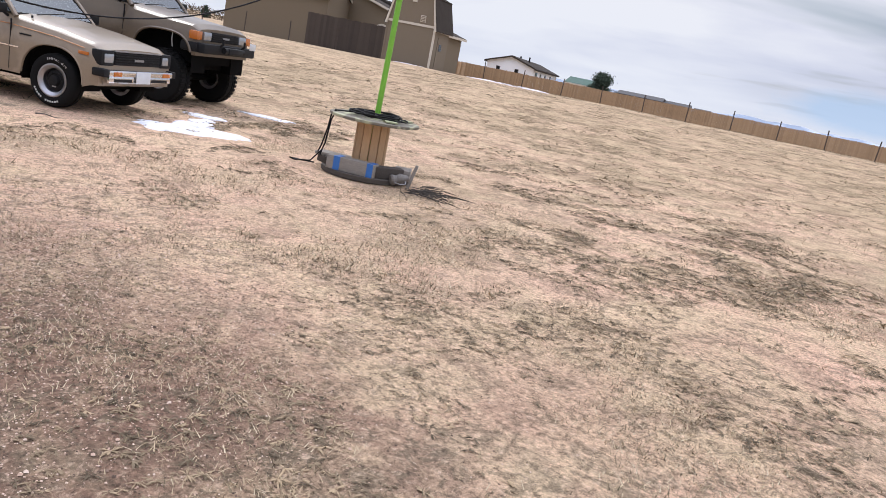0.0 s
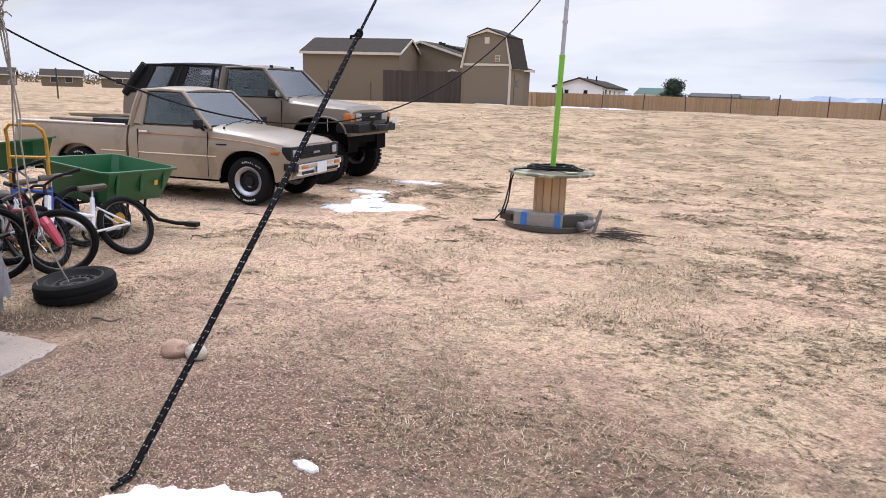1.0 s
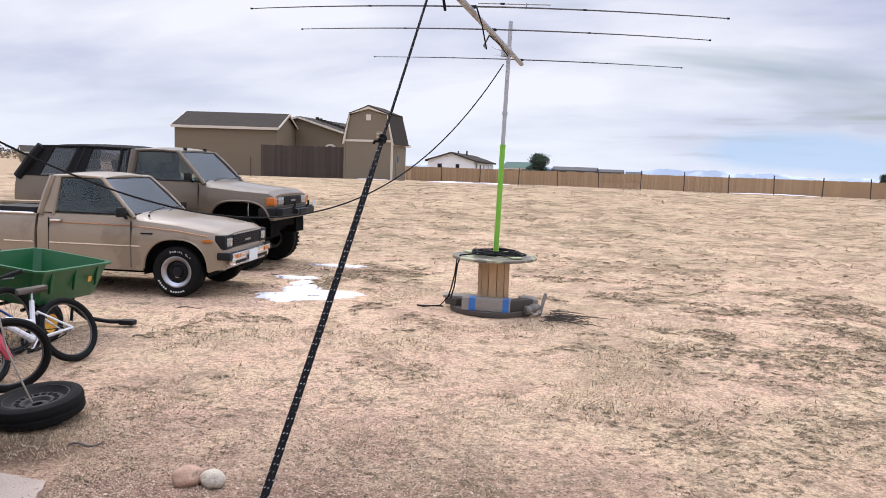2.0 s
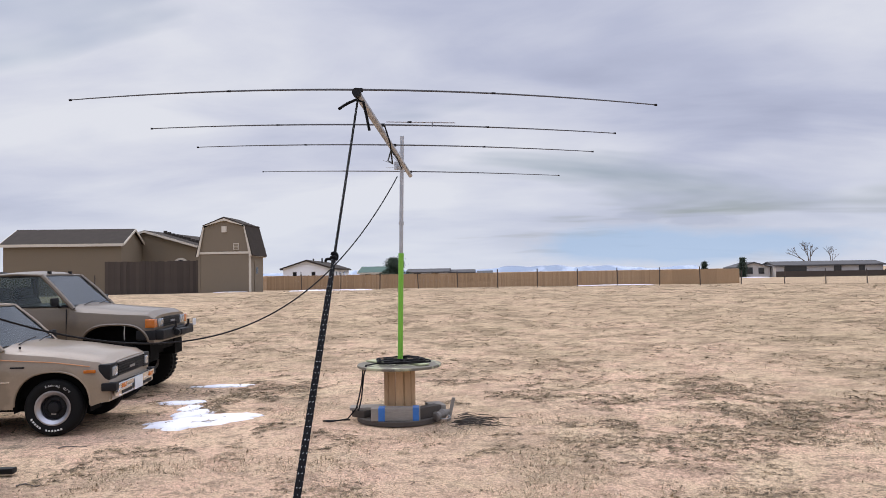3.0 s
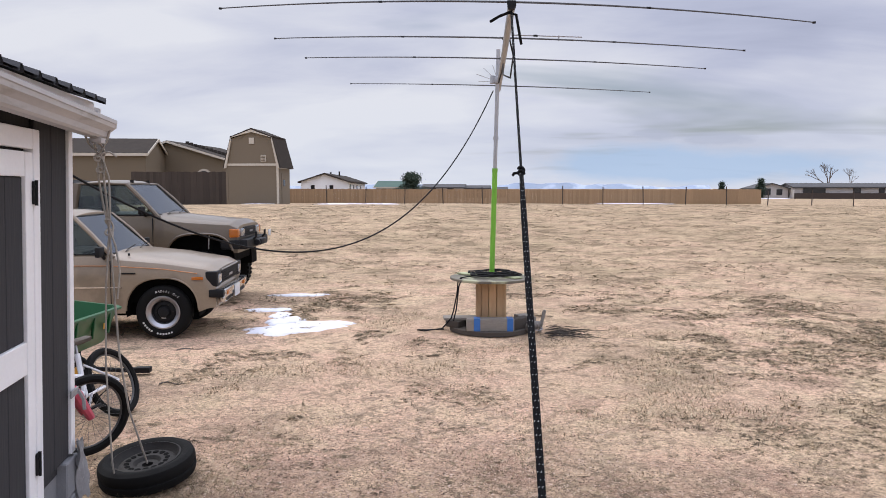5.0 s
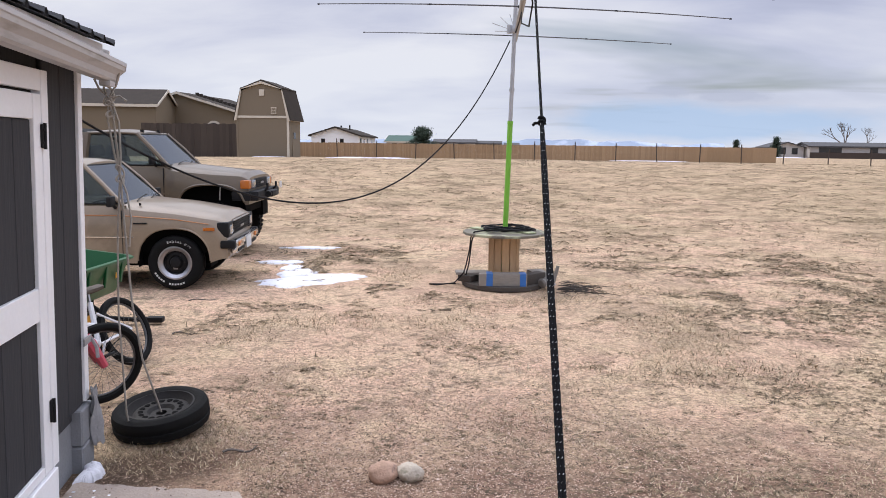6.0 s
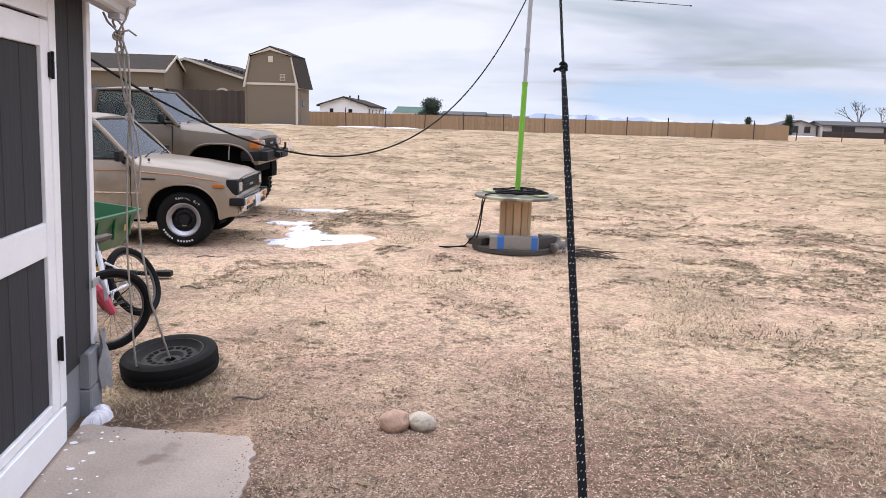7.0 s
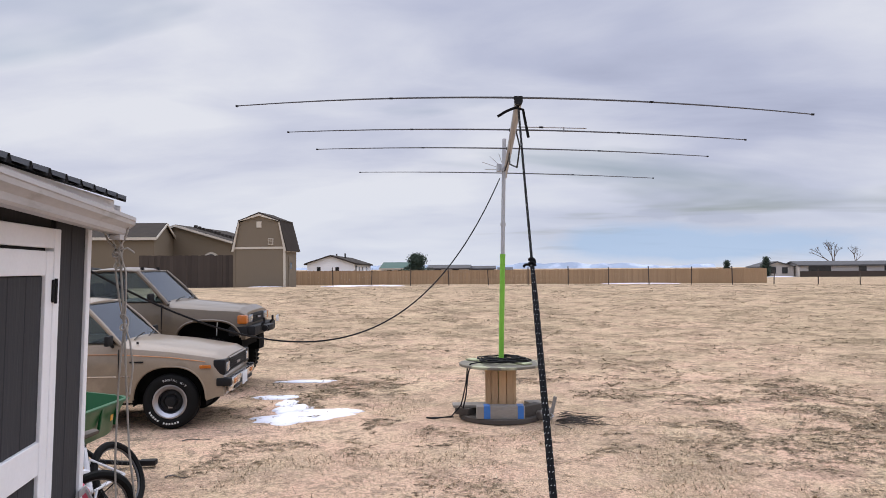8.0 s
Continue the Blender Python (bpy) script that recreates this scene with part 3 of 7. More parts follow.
def mesh_of(name, shape, material, smooth=True, angle=38):
    me = bpy.data.meshes.new(name)
    me.from_pydata(shape[0], [], shape[1])
    me.materials.append(material)
    bm = bmesh.new()
    bm.from_mesh(me)
    bmesh.ops.recalc_face_normals(bm, faces=bm.faces[:])
    bm.to_mesh(me)
    bm.free()
    if smooth:
        me.polygons.foreach_set("use_smooth", [True] * len(me.polygons))
        me.set_sharp_from_angle(angle=radians(angle))
    return me


def part(name, shape, material, parent, label="", smooth=True, angle=38):
    ob = new(name, mesh_of(name, shape, material, smooth, angle))
    ob.parent = parent
    return tagged(ob, label) if label else ob


def thing(name, m, label, category, group="", kind=""):
    ob = new(name)
    ob.matrix_basis = m
    return tagged(ob, label, category, group, kind)


def solid(name, shape, material, m, label, category, group="", kind="", smooth=True):
    ob = new(name, mesh_of(name, shape, material, smooth))
    ob.matrix_basis = m
    return tagged(ob, label, category, group, kind)


def ring_pts(c, r, n, axis="y"):
    out = []
    for i in range(n):
        w = 2 * math.pi * i / n
        a, b = r * math.cos(w), r * math.sin(w)
        out.append((c[0] + a, c[1], c[2] + b) if axis == "y" else (c[0] + a, c[1] + b, c[2]))
    return out


def smooth01(a, b, v):
    k = min(max((v - a) / (b - a), 0), 1)
    return k * k * (3 - 2 * k)


def lerp_table(table, v):
    for (a, p), (b, q) in zip(table, table[1:]):
        if v <= b:
            return p + (q - p) * smooth01(a, b, v)
    return table[-1][1]


RISE = [(0, 0.0), (14, 0.0), (45, 0.90), (52, 0.72), (80, 0.22), (160, 0.0), (500, 0.0)]


def ground_height(x, y):
    r = math.hypot(x + 3.3, y)
    bumps = 0.012 * noise.noise((x * 1.3, y * 1.3, 0)) + 0.05 * noise.noise((x * 0.25, y * 0.25, 4)) * smooth01(12, 25, r)
    near_slab = smooth01(0.0, 1.5, math.hypot(x + 5.0, y - 2.0) - 1.2)
    return lerp_table(RISE, r) + bumps * (0.25 + 0.75 * near_slab) - 0.004


# ---------- ground and distance ----------


def graded(lo, hi, step, far):
    """Grid lines: even between lo and hi, then wider and wider out to far."""
    mid = list(np.arange(lo, hi + step / 2, step))
    out, d, s = [], step, hi
    while s < far:
        d *= 1.13
        s += d
        out.append(s)
    left, d, s = [], step, lo
    while s > -far:
        d *= 1.13
        s -= d
        left.append(s)
    return left[::-1] + mid + out


gx, gy = graded(-9, 6, 0.16, 3400), graded(0.5, 15, 0.16, 3400)
gv = [(x, y, ground_height(x, y)) for y in gy for x in gx]
gn = len(gx)
gf = [(j * gn + i, j * gn + i + 1, (j + 1) * gn + i + 1, (j + 1) * gn + i) for j in range(len(gy) - 1) for i in range(gn - 1)]
tagged(new("ground", mesh_of("ground", (gv, gf), M["ground"], True, 80)), "dry trampled pasture with sand and dead grass", "ground", kind="structure")

# far blue ridge, partly snowed
ridge_v, ridge_f = [], []
for i in range(90):
    x = -1500 + i * 26
    top = 6 + 26 * max(0, noise.fractal((i * 0.11, 3.3, 0), 1, 2, 5) + 0.35) * smooth01(-1500, -500, x) * (1 - 0.5 * smooth01(350, 700, x))
    ridge_v += [(x, 3000, -8), (x, 3040, top), (x, 3300, -8)]
    if i:
        k = 3 * i
        ridge_f += [(k - 3, k, k + 1, k - 2), (k - 2, k + 1, k + 2, k - 1)]
tagged(new("backdrop", mesh_of("backdrop", (ridge_v, ridge_f), M["mountain"])), "distant blue hills with snow", "mountains", kind="structure")


def gable_house(name, x0, x1, y0, y1, base, eave, ridge, along, wall, roof, label, windows=(), trim="cream", turn=0.0, over=0.35):
    """A plain house: walls, pitched roof with overhang, trimmed edges and windows given as (face, along, z, width, height)."""
    cx, cy = (x0 + x1) / 2, (y0 + y1) / 2
    t = thing(name, pose(cx, cy, base, 0, 0, turn), label, "house" if name != "garden_shed" else "shed")
    w, d, e, r = (x1 - x0) / 2, (y1 - y0) / 2, eave - base, ridge - base
    if along == "x":
        prof, half, long_ = [(-d, -0.6), (d, -0.6), (d, e), (0, r), (-d, e)], d, w
    else:
        prof, half, long_ = [(-w, -0.6), (w, -0.6), (w, e), (0, r), (-w, e)], w, d
    body = prism(prof, -long_, long_)
    spin = pose(0, 0, 0, 0, 0, 90) if along == "x" else pose(0, 0, 0)
    part("wall", moved(body, spin), M[wall], t, smooth=False)
    slope = (r - e) / half
    for s in (-1, 1):
        a = [(0, r + 0.02), (s * (half + over), e - slope * over + 0.02), (s * (half + over), e - slope * over + 0.14), (0, r + 0.16)]
        part("roof", moved(prism(a, -long_ - over, long_ + over), spin), M[roof], t, smooth=False)
        part("fascia", moved(prism([(s * (half + over), e - slope * over - 0.10), (s * (half + over + 0.05), e - slope * over - 0.10), (s * (half + over + 0.05), e - slope * over + 0.12), (s * (half + over), e - slope * over + 0.12)], -long_ - over, long_ + over), spin), M[trim], t, smooth=False)
        for end in (-1, 1):
            b = [(0, r - 0.05), (s * (half + over), e - slope * over - 0.05), (s * (half + over), e - slope * over + 0.13), (0, r + 0.14)]
            y = end * (long_ + over)
            part("rake_trim", moved(prism(b, y, y + end * 0.06), spin), M[trim], t, smooth=False)
    for face, u, z, ww, hh in windows:
        if face == "front":
            fr = join(box(u - ww / 2 - 0.08, u + ww / 2 + 0.08, -d - 0.05, -d + 0.02, z - 0.08, z + hh + 0.08))
            pn = box(u - ww / 2, u + ww / 2, -d - 0.07, -d, z, z + hh)
        else:
            fr = box(w - 0.02, w + 0.05, u - ww / 2 - 0.08, u + ww / 2 + 0.08, z - 0.08, z + hh + 0.08)
            pn = box(w, w + 0.07, u - ww / 2, u + ww / 2, z, z + hh)
        wd = part("window", fr, M[trim], t, smooth=False)
        part("pane", pn, M["darkglass"], wd, smooth=False)
    return t


# gambrel barn shed
barn = thing("barn_shed", pose(-19.12, 45.0, 0.90, 0, 0, 0), "tall tan gambrel barn shed with cream trim and dark roof", "shed")
bp_ = [(-1.62, -0.6), (1.62, -0.6), (1.62, 2.42), (1.27, 4.05), (0.0, 4.50), (-1.27, 4.05), (-1.62, 2.42)]
part("wall", prism(bp_, 0, 2.6), M["barn"], barn, smooth=False)
for s in (-1, 1):
    for a, b in (((1.78, 2.20), (1.32, 4.12)), ((1.32, 4.12), (0.0, 4.60))):
        q = [(s * a[0], a[1]), (s * b[0], b[1]), (s * b[0], b[1] + 0.10), (s * (a[0] + 0.07), a[1] + 0.04)]
        part("roof", prism(q, -0.10, 2.75), M["shingle"], barn, smooth=False)
        tq = [(s * a[0], a[1]), (s * b[0], b[1]), (s * (b[0] - (0.04 if b[0] else 0)), b[1] - 0.15), (s * (a[0] - 0.15), a[1] + 0.02)]
        part("rake_trim", prism(tq, -0.13, -0.03), M["cream"], barn, smooth=False)
    part("corner_trim", box(s * 1.62 - 0.06, s * 1.62 + 0.06, -0.03, 0.07, -0.4, 2.4), M["cream" if s > 0 else "barn"], barn, smooth=False)
part("band_trim", box(-1.68, 1.68, -0.04, 0.0, 2.36, 2.50), M["cream"], barn, smooth=False)
part("eave_trim", box(1.62, 1.80, -0.05, 2.7, 2.20, 2.32), M["cream"], barn, smooth=False)
part("gable_vent", box(-0.16, 0.16, -0.05, 0.0, 3.72, 4.10), M["cream"], barn, smooth=False)
lv = part("louvre", box(0.58, 0.92, -0.05, 0.0, 2.62, 3.02), M["cream"], barn, smooth=False)
for i in range(4):
    part("slat", box(0.62, 0.88, -0.07, -0.04, 2.66 + i * 0.09, 2.71 + i * 0.09), M["barn"], lv, smooth=False)
sd = part("side_door", box(1.6, 1.65, 0.8, 1.7, -0.1, 1.9), M["barn"], barn, smooth=False)
part("side_window", box(1.62, 1.67, 1.05, 1.45, 1.1, 1.5), M["darkglass"], sd, smooth=False)

gable_house("tan_house", -40.7, -31.9, 55, 60.6, 0.75, 4.55, 5.75, "x", "housetan", "shingle", "long tan outbuilding with dark shingle roof", trim="cream", turn=10, over=0.2)
h2 = gable_house("gabled_house", -38.5, -25.6, 61, 72, 0.6, 3.85, 5.75, "y", "housetan", "shingle", "tan house with cream gable trim behind a fence", trim="cream")
arch = [(0.75 * math.cos(w), 0.8 * math.sin(w)) for w in np.linspace(0, math.pi, 12)]
aw = part("arched_window", moved(prism(arch, -0.1, 0.0), pose(3.1, -5.5, 2.1)), M["cream"], h2, smooth=False)
part("pane", moved(prism([(x * 0.72, z * 0.72 + 0.05) for x, z in arch], -0.12, 0.0), pose(3.1, -5.52, 2.1)), M["darkglass"], aw, smooth=False)
for i in range(16):
    part("ridge_vent", box(0.4 + i * 0.36, 0.62 + i * 0.36, -3.0, -2.7, 5.12 - i * 0.105, 5.34 - i * 0.105 + 0.08 * random.random()), M["shingle"], h2, smooth=False)

# dark board fence by the barn: one part for each board
dfence = thing("board_fence", pose(-30.2, 51, 0.72), "dark weathered board fence beside the barn shed", "fence")
board = mesh_of("board", box(0, 0.225, 0, 0.03, -0.3, 2.30), M["darkfence"], False)
for i in range(36):
    o = new("board", board)
    o.parent = dfence
    o.matrix_basis = pose(i * 0.232, 0.012 * (i % 2), 0.03 * random.uniform(-1, 1))
part("rail", box(0, 8.3, 0.04, 0.10, 1.7, 1.8), M["darkfence"], dfence, smooth=False)

# long cedar fence: each bay a part with its own boards
cedar_board = mesh_of("board", box(0, 0.138, 0, 0.03, -0.6, 1.78), M["cedar"], False)


def cedar_bays(t, x0, bays, detailed):
    """Bays of vertical boards on rails; the first `detailed` bays have each board as a part."""
    for i in range(bays):
        x = x0 + i * 2.32
        rail = part("rail", box(x, x + 2.32, 0.032, 0.07, 1.35, 1.45), M["cedar"], t, smooth=False)
        part("post", box(x - 0.06, x + 0.06, 0.075, 0.17, -0.6, 1.82), M["cedar"], t, smooth=False)
        if i < detailed:
            for k in range(16):
                o = new("board", cedar_board)
                o.parent = rail
                o.matrix_basis = pose(x + k * 0.145, -0.006 * (k % 2), random.uniform(-0.03, 0.02))
        else:
            tagged(part("boards", join(*[box(x + k * 0.145, x + k * 0.145 + 0.138, 0, 0.03, -0.6, 1.78 + random.uniform(-0.03, 0.02)) for k in range(16)]), M["cedar"], rail, smooth=False), kind="stuff")


cfence = thing("cedar_fence", pose(0, 80, 0.0), "long cedar privacy fence along the pasture", "fence")
cedar_bays(cfence, -27.5, 22, 18)
cf2 = thing("cedar_fence", pose(-27.4, 80, 0.0, 0, 0, 122), "shorter cedar fence run behind the barn shed", "fence")
cedar_bays(cf2, 0.0, 8, 0)

# wire fence posts
post_mesh = mesh_of("post", join(tube([(0, 0, -0.3), (0, 0, 1.30)], 0.035, 6), box(-0.045, 0.045, -0.01, 0.01, 1.05, 1.12)), M["steelpost"])
post_at = [(-16.1 + 2.8 * i, 52 + 0.15 * (i % 3)) for i in range(24)] + [(-23 - 3.4 * i, 43.0) for i in range(5)] + [(-36 + 1.6 * i, 40.5 - 5.6 * i) for i in range(8)]
for i, (x, y) in enumerate(post_at):
    o = new("fence_post", post_mesh)
    o.matrix_basis = pose(x, y, ground_height(x, y), random.uniform(-2, 2), random.uniform(-3, 3), 0) @ Matrix.Diagonal((1, 1, random.uniform(0.92, 1.08) * (0.78 if x > 12 else 1.0), 1))
    tagged(o, "thin dark steel wire-fence post", "fence post", "wire fence posts")

wh = gable_house("white_house", -32.0, -25.7, 97, 123, -0.2, 2.75, 3.75, "y", "housewhite", "shingle", "white house with low dark gable roof", [("front", -1.6, 1.6, 0.35, 0.8), ("front", 0.9, 1.6, 0.35, 0.8), ("side", -10.5, 1.0, 1.4, 1.5), ("side", -6.0, 1.6, 0.9, 0.8), ("side", -1.0, 1.5, 1.2, 0.9), ("side", 5.0, 1.5, 1.2, 0.9)], trim="shingle", turn=6)
for x, z in ((-0.2, 0.45), (0.9, 0.55)):
    part("chimney_pipe", tube([(x, -5 + x, 3.6), (x, -5 + x, 3.95 + z)], 0.11, 8), M["black"], wh)
gable_house("green_roofed_house", -24.6, -19.6, 120, 128, 0.0, 2.05, 2.95, "x", "farwall", "greenroof", "low house with green roof", [("front", -1.2, 0.9, 0.8, 0.9), ("front", 0.6, 0.9, 0.8, 0.9)], trim="cream")
gable_house("long_low_house", -19.0, -11.4, 140, 147, 0.0, 2.0, 2.55, "x", "farwall", "greyroof", "low far house with pale grey roof", [("front", -2.0, 0.9, 1.2, 0.9), ("front", 1.4, 0.9, 1.2, 0.9)], trim="greyroof")
# a dark far vehicle stands here, built as a low roofed block
gable_house("dark_shed", -11.0, -6.6, 143, 147, 0.0, 1.9, 2.3, "x", "darkfence", "greyroof", "low dark far block under a grey roof", trim="greyroof")
gable_house("dark_shed", -5.6, -3.2, 150, 153, 0.0, 1.6, 2.0, "x", "darkfence", "greyroof", "low dark far block under a grey roof", trim="greyroof")
gable_house("trailer_house", 49.5, 68.6, 140, 147, 0.0, 2.12, 2.75, "x", "farwall", "greyroof", "long pale trailer house with dark skirting", [("front", -6.0, 1.0, 3.8, 0.9), ("front", 1.5, 1.0, 1.2, 0.9), ("front", 5.8, 1.1, 0.9, 0.8)], trim="greyroof")
solid("skirt_fence", box(49, 71, 138.4, 138.6, -0.3, 1.05), M["steelpost"], pose(0, 0, 0), "dark low fence before the trailer house", "fence", smooth=False)
gable_house("small_house", 43.2, 49.2, 142, 149, 0.0, 1.9, 2.75, "y", "farwall", "greyroof", "small pale house with dark windows", [("front", -1.1, 0.7, 1.7, 1.1), ("front", 1.4, 0.7, 0.9, 1.0)], trim="greyroof")
for x, y, w in ((-139.0, 90.0, 10.0), (-132.0, 101, 7.0), (-125, 110.0, 9), (-118, 121, 8)):
    gable_house("far_house", x - w / 2, x + w / 2, y - 3, y + 3, -0.2, 2.0, 3.1, "x", "housetan", "shingle", "far tan house with dark roof", [("front", -1.3, 1.0, 1.2, 1.2), ("front", 1.2, 1.0, 1.2, 1.2)], trim="cream", turn=50)


def clumps(seed, n, where, size, leaf):
    """Many small leaf cards, in tufts scattered where() says."""
    rnd = random.Random(seed)
    v, f = [], []
    for _ in range(n):
        c = Vector(where(rnd))
        for _ in range(leaf):
            p = c + Vector((rnd.gauss(0, size), rnd.gauss(0, size), rnd.gauss(0, size * 0.7)))
            d = Vector((rnd.gauss(0, 1), rnd.gauss(0, 1), rnd.gauss(0.2, 1))).normalized() * size * rnd.uniform(0.6, 1.3)
            e = d.orthogonal().normalized() * size * 0.28
            k = len(v)
            v += [tuple(p - e), tuple(p + e), tuple(p + d)]
            f.append((k, k + 1, k + 2))
    return v, f


def conifer(x, y, base, h, w, seed, label, taper=0.65, tufts=380):
    t = thing("evergreen_tree", pose(x, y, base), label, "tree")
    part("trunk", tube([(0, 0, -0.2), (0.03, 0, h * 0.5), (0, 0, h * 0.92)], [0.14, 0.09, 0.02], 7), M["bark"], t)

    def where(r):
        z = h * (0.10 + 0.90 * r.random() ** 1.25)
        a, k = r.uniform(0, 2 * math.pi), (1 - z / h) ** taper * w * r.uniform(0.25, 1.15) * (0.75 + 0.35 * math.sin(3 * z + seed))
        return k * math.cos(a), k * math.sin(a), z
    part("crown", clumps(seed, tufts, where, h * 0.065, 11), M["needle"], t, smooth=False)


conifer(-17.4, 110, -0.1, 4.1, 2.6, 3, "rounded dark evergreen tree behind the fence", 0.38, 620)
conifer(38.0, 145, -0.1, 3.1, 1.1, 5, "small dark evergreen tree")
conifer(42.9, 138, -0.1, 3.6, 1.0, 8, "narrow dark evergreen tree")
conifer(70.6, 139, -0.1, 4.0, 1.7, 11, "dark evergreen tree beside the trailer house")
for i, (x, y) in enumerate(((-150, 165), (-158, 172), (-140, 176))):
    conifer(x, y, 0, 3.2, 1.6, 20 + i, "dark far evergreen tree")


def bare_tree(x, y, base, h, seed):
    t = thing("bare_tree", pose(x, y, base), "leafless grey tree behind the trailer house", "tree")
    rnd = random.Random(seed)
    limbs, twigs = [], []

    def grow(p, d, l, r, depth):
        q = p + d * l
        (limbs if depth > 2 else twigs).append(tube([p, (p + q) / 2 + Vector((rnd.gauss(0, l * 0.05), rnd.gauss(0, l * 0.05), 0)), q], [r, r * 0.85, r * 0.65], 5))
        if depth:
            for _ in range(rnd.choice((2, 3))):
                e = (d + Vector((rnd.gauss(0, 0.42), rnd.gauss(0, 0.42), rnd.gauss(0.12, 0.2)))).normalized()
                grow(q, e, l * rnd.uniform(0.62, 0.82), r * 0.6, depth - 1)
    grow(Vector((0, 0, -0.2)), Vector((0, 0, 1)), h * 0.30, h * 0.028, 5)
    part("trunk", join(*limbs), M["bark"], t)
    tagged(part("twig", join(*twigs), M["bark"], t), kind="stuff")


def far_woods():
    def where(r):
        u = r.random()
        x, y = -215 + 90 * u, 135 + 78 * u
        h = 2.6 + 0.9 * noise.noise((u * 9, 0, 0))
        return x + r.gauss(0, 2), y + r.gauss(0, 2), h * r.random() ** 0.8
    solid("far_woods", clumps(77, 1500, where, 0.55, 6), M["brush"], pose(0, 0, 0), "dark far line of brush and trees", "woods", kind="stuff", smooth=False)


far_woods()
bare_tree(63.0, 158, 0, 8.4, 4)
bare_tree(68.5, 160, 0, 6.8, 9)


# ---------- garden shed with its door, gutter and slab ----------
# local: x along the wall towards its far end (0 at the corner, negative), y outward, z up
SHED = Matrix.Translation((-5.71, 3.92, 0)) @ Matrix.Rotation(radians(-75.6), 4, "Z")
SLAB = Matrix.Translation((-5.71, 3.92, 0)) @ Matrix.Rotation(radians(-78), 4, "Z")
# local +x runs from the corner along the wall; local +y is outward


def build_shed():
    t = thing("garden_shed", SHED @ pose(0.035, -0.042, 0, -1.7, 0, 0), "dark grey board shed with white trim and metal roof", "shed")
    L, D = 5.2, 3.2
    core = part("wall", join(box(0.02, L, -D, -0.025, 0.30, 2.285), box(0.0, 0.02, -D, -0.03, 0.30, 2.285)), M["slate"], t, smooth=False)
    part("gable", moved(prism([(-D / 2 - D / 2, 2.24), (0, 2.24), (-D / 2, 2.70)], 0.0, L), Matrix(((0, 1, 0, 0), (1, 0, 0, 0), (0, 0, 1, 0), (0, 0, 0, 1)))), M["slate"], core, smooth=False)
    # boards with grooves between them
    x = 0.050
    for w in (0.220, 0.220):
        part("siding_board", box(x, x + w, -0.025, 0.0, 0.36, 2.28, 0.004, 1), M["slate"], t, smooth=False)
        x += w + 0.006
    x = 1.872
    while x < L - 0.1:
        part("siding_board", box(x, x + 0.195, -0.025, 0.0, 0.36, 2.28, 0.004, 1), M["slate"], t, smooth=False)
        x += 0.201
    for i in range(15):
        part("siding_board", box(-0.012, 0.012, -0.31 - i * 0.201, -0.115 - i * 0.201, 0.36, 2.24, 0.004, 1), M["slate"], t, smooth=False)
    part("corner_trim", join(box(-0.018, 0.045, -0.02, 0.014, 0.37, 2.28, 0.003, 1)), M["white"], t, "white corner board", smooth=False)
    part("corner_trim", box(-0.020, 0.0, -0.11, -0.022, 0.37, 2.28), M["white"], t, smooth=False)
    for i in range(3):
        part("foundation_block", box(0.01 + i * 0.0, 0.015 + 0.5, -0.20, -0.03, -0.1, 0.365, 0.006, 1) if i == 0 else box(-0.03, 0.16, -0.22, 0.03 if i == 1 else 0.028, (-0.08, 0.15)[i - 1] , (0.145, 0.355)[i - 1], 0.008, 1), M["greyblock"], t, smooth=False)
    part("footing", box(0.52, L, -D, -0.02, -0.1, 0.32), M["concrete"], t, smooth=False)
    # door in its frame
    part("door_jamb", box(0.503, 0.582, -0.02, 0.026, 0.222, 2.14, 0.003, 1), M["white"], t, "white door jamb", smooth=False)
    part("door_jamb", box(1.752, 1.862, -0.02, 0.030, 0.222, 2.14, 0.003, 1), M["white"], t, smooth=False)
    part("door_head", box(0.584, 1.750, -0.02, 0.024, 2.045, 2.14, 0.003, 1), M["white"], t, "white board over the door", smooth=False)
    part("door_sill", box(0.540, 1.872, -0.02, 0.034, 0.03, 0.212, 0.004, 1), M["white"], t, "white board under the door", smooth=False)
    door = part("door", box(0.587, 1.747, -0.022, 0.0, 0.222, 2.03), M["slate"], t, "dark grey plank door framed in white boards", smooth=False)
    for x0, x1 in ((0.587, 0.677), (1.637, 1.747)):
        part("stile", box(x0, x1, 0.0, 0.024, 0.222, 2.03, 0.003, 1), M["white"], door, smooth=False)
    for z0, z1 in ((0.222, 0.27), (0.985, 1.14), (1.915, 2.03)):
        part("rail", box(0.680, 1.634, 0.0, 0.022, z0, z1, 0.003, 1), M["white"], door, smooth=False)
    for i in range(5):
        for z0, z1 in ((0.273, 0.982), (1.143, 1.912)):
            part("plank", box(0.681 + i * 0.1908, 0.681 + i * 0.1908 + 0.186, 0.0, 0.009, z0, z1, 0.003, 1), M["slate"], door, smooth=False)
    for z in (0.52, 1.84):
        hg = part("hinge", join(box(0.560, 0.607, 0.024, 0.036, z - 0.055, z + 0.055, 0.005, 2), tube([(0.5845, 0.038, z - 0.06), (0.5845, 0.038, z + 0.06)], 0.008, 8)), M["black"], door, "black hinge")
        for dz in (-0.03, 0.03):
            part("screw", tube([(0.598, 0.034, z + dz), (0.598, 0.040, z + dz)], 0.005, 6), M["black"], hg)
    # eave: fascia, soffit, gutter, ribbed metal roof
    part("soffit", box(-0.06, L, -0.02, 0.15, 2.245, 2.26), M["slate"], t, smooth=False)
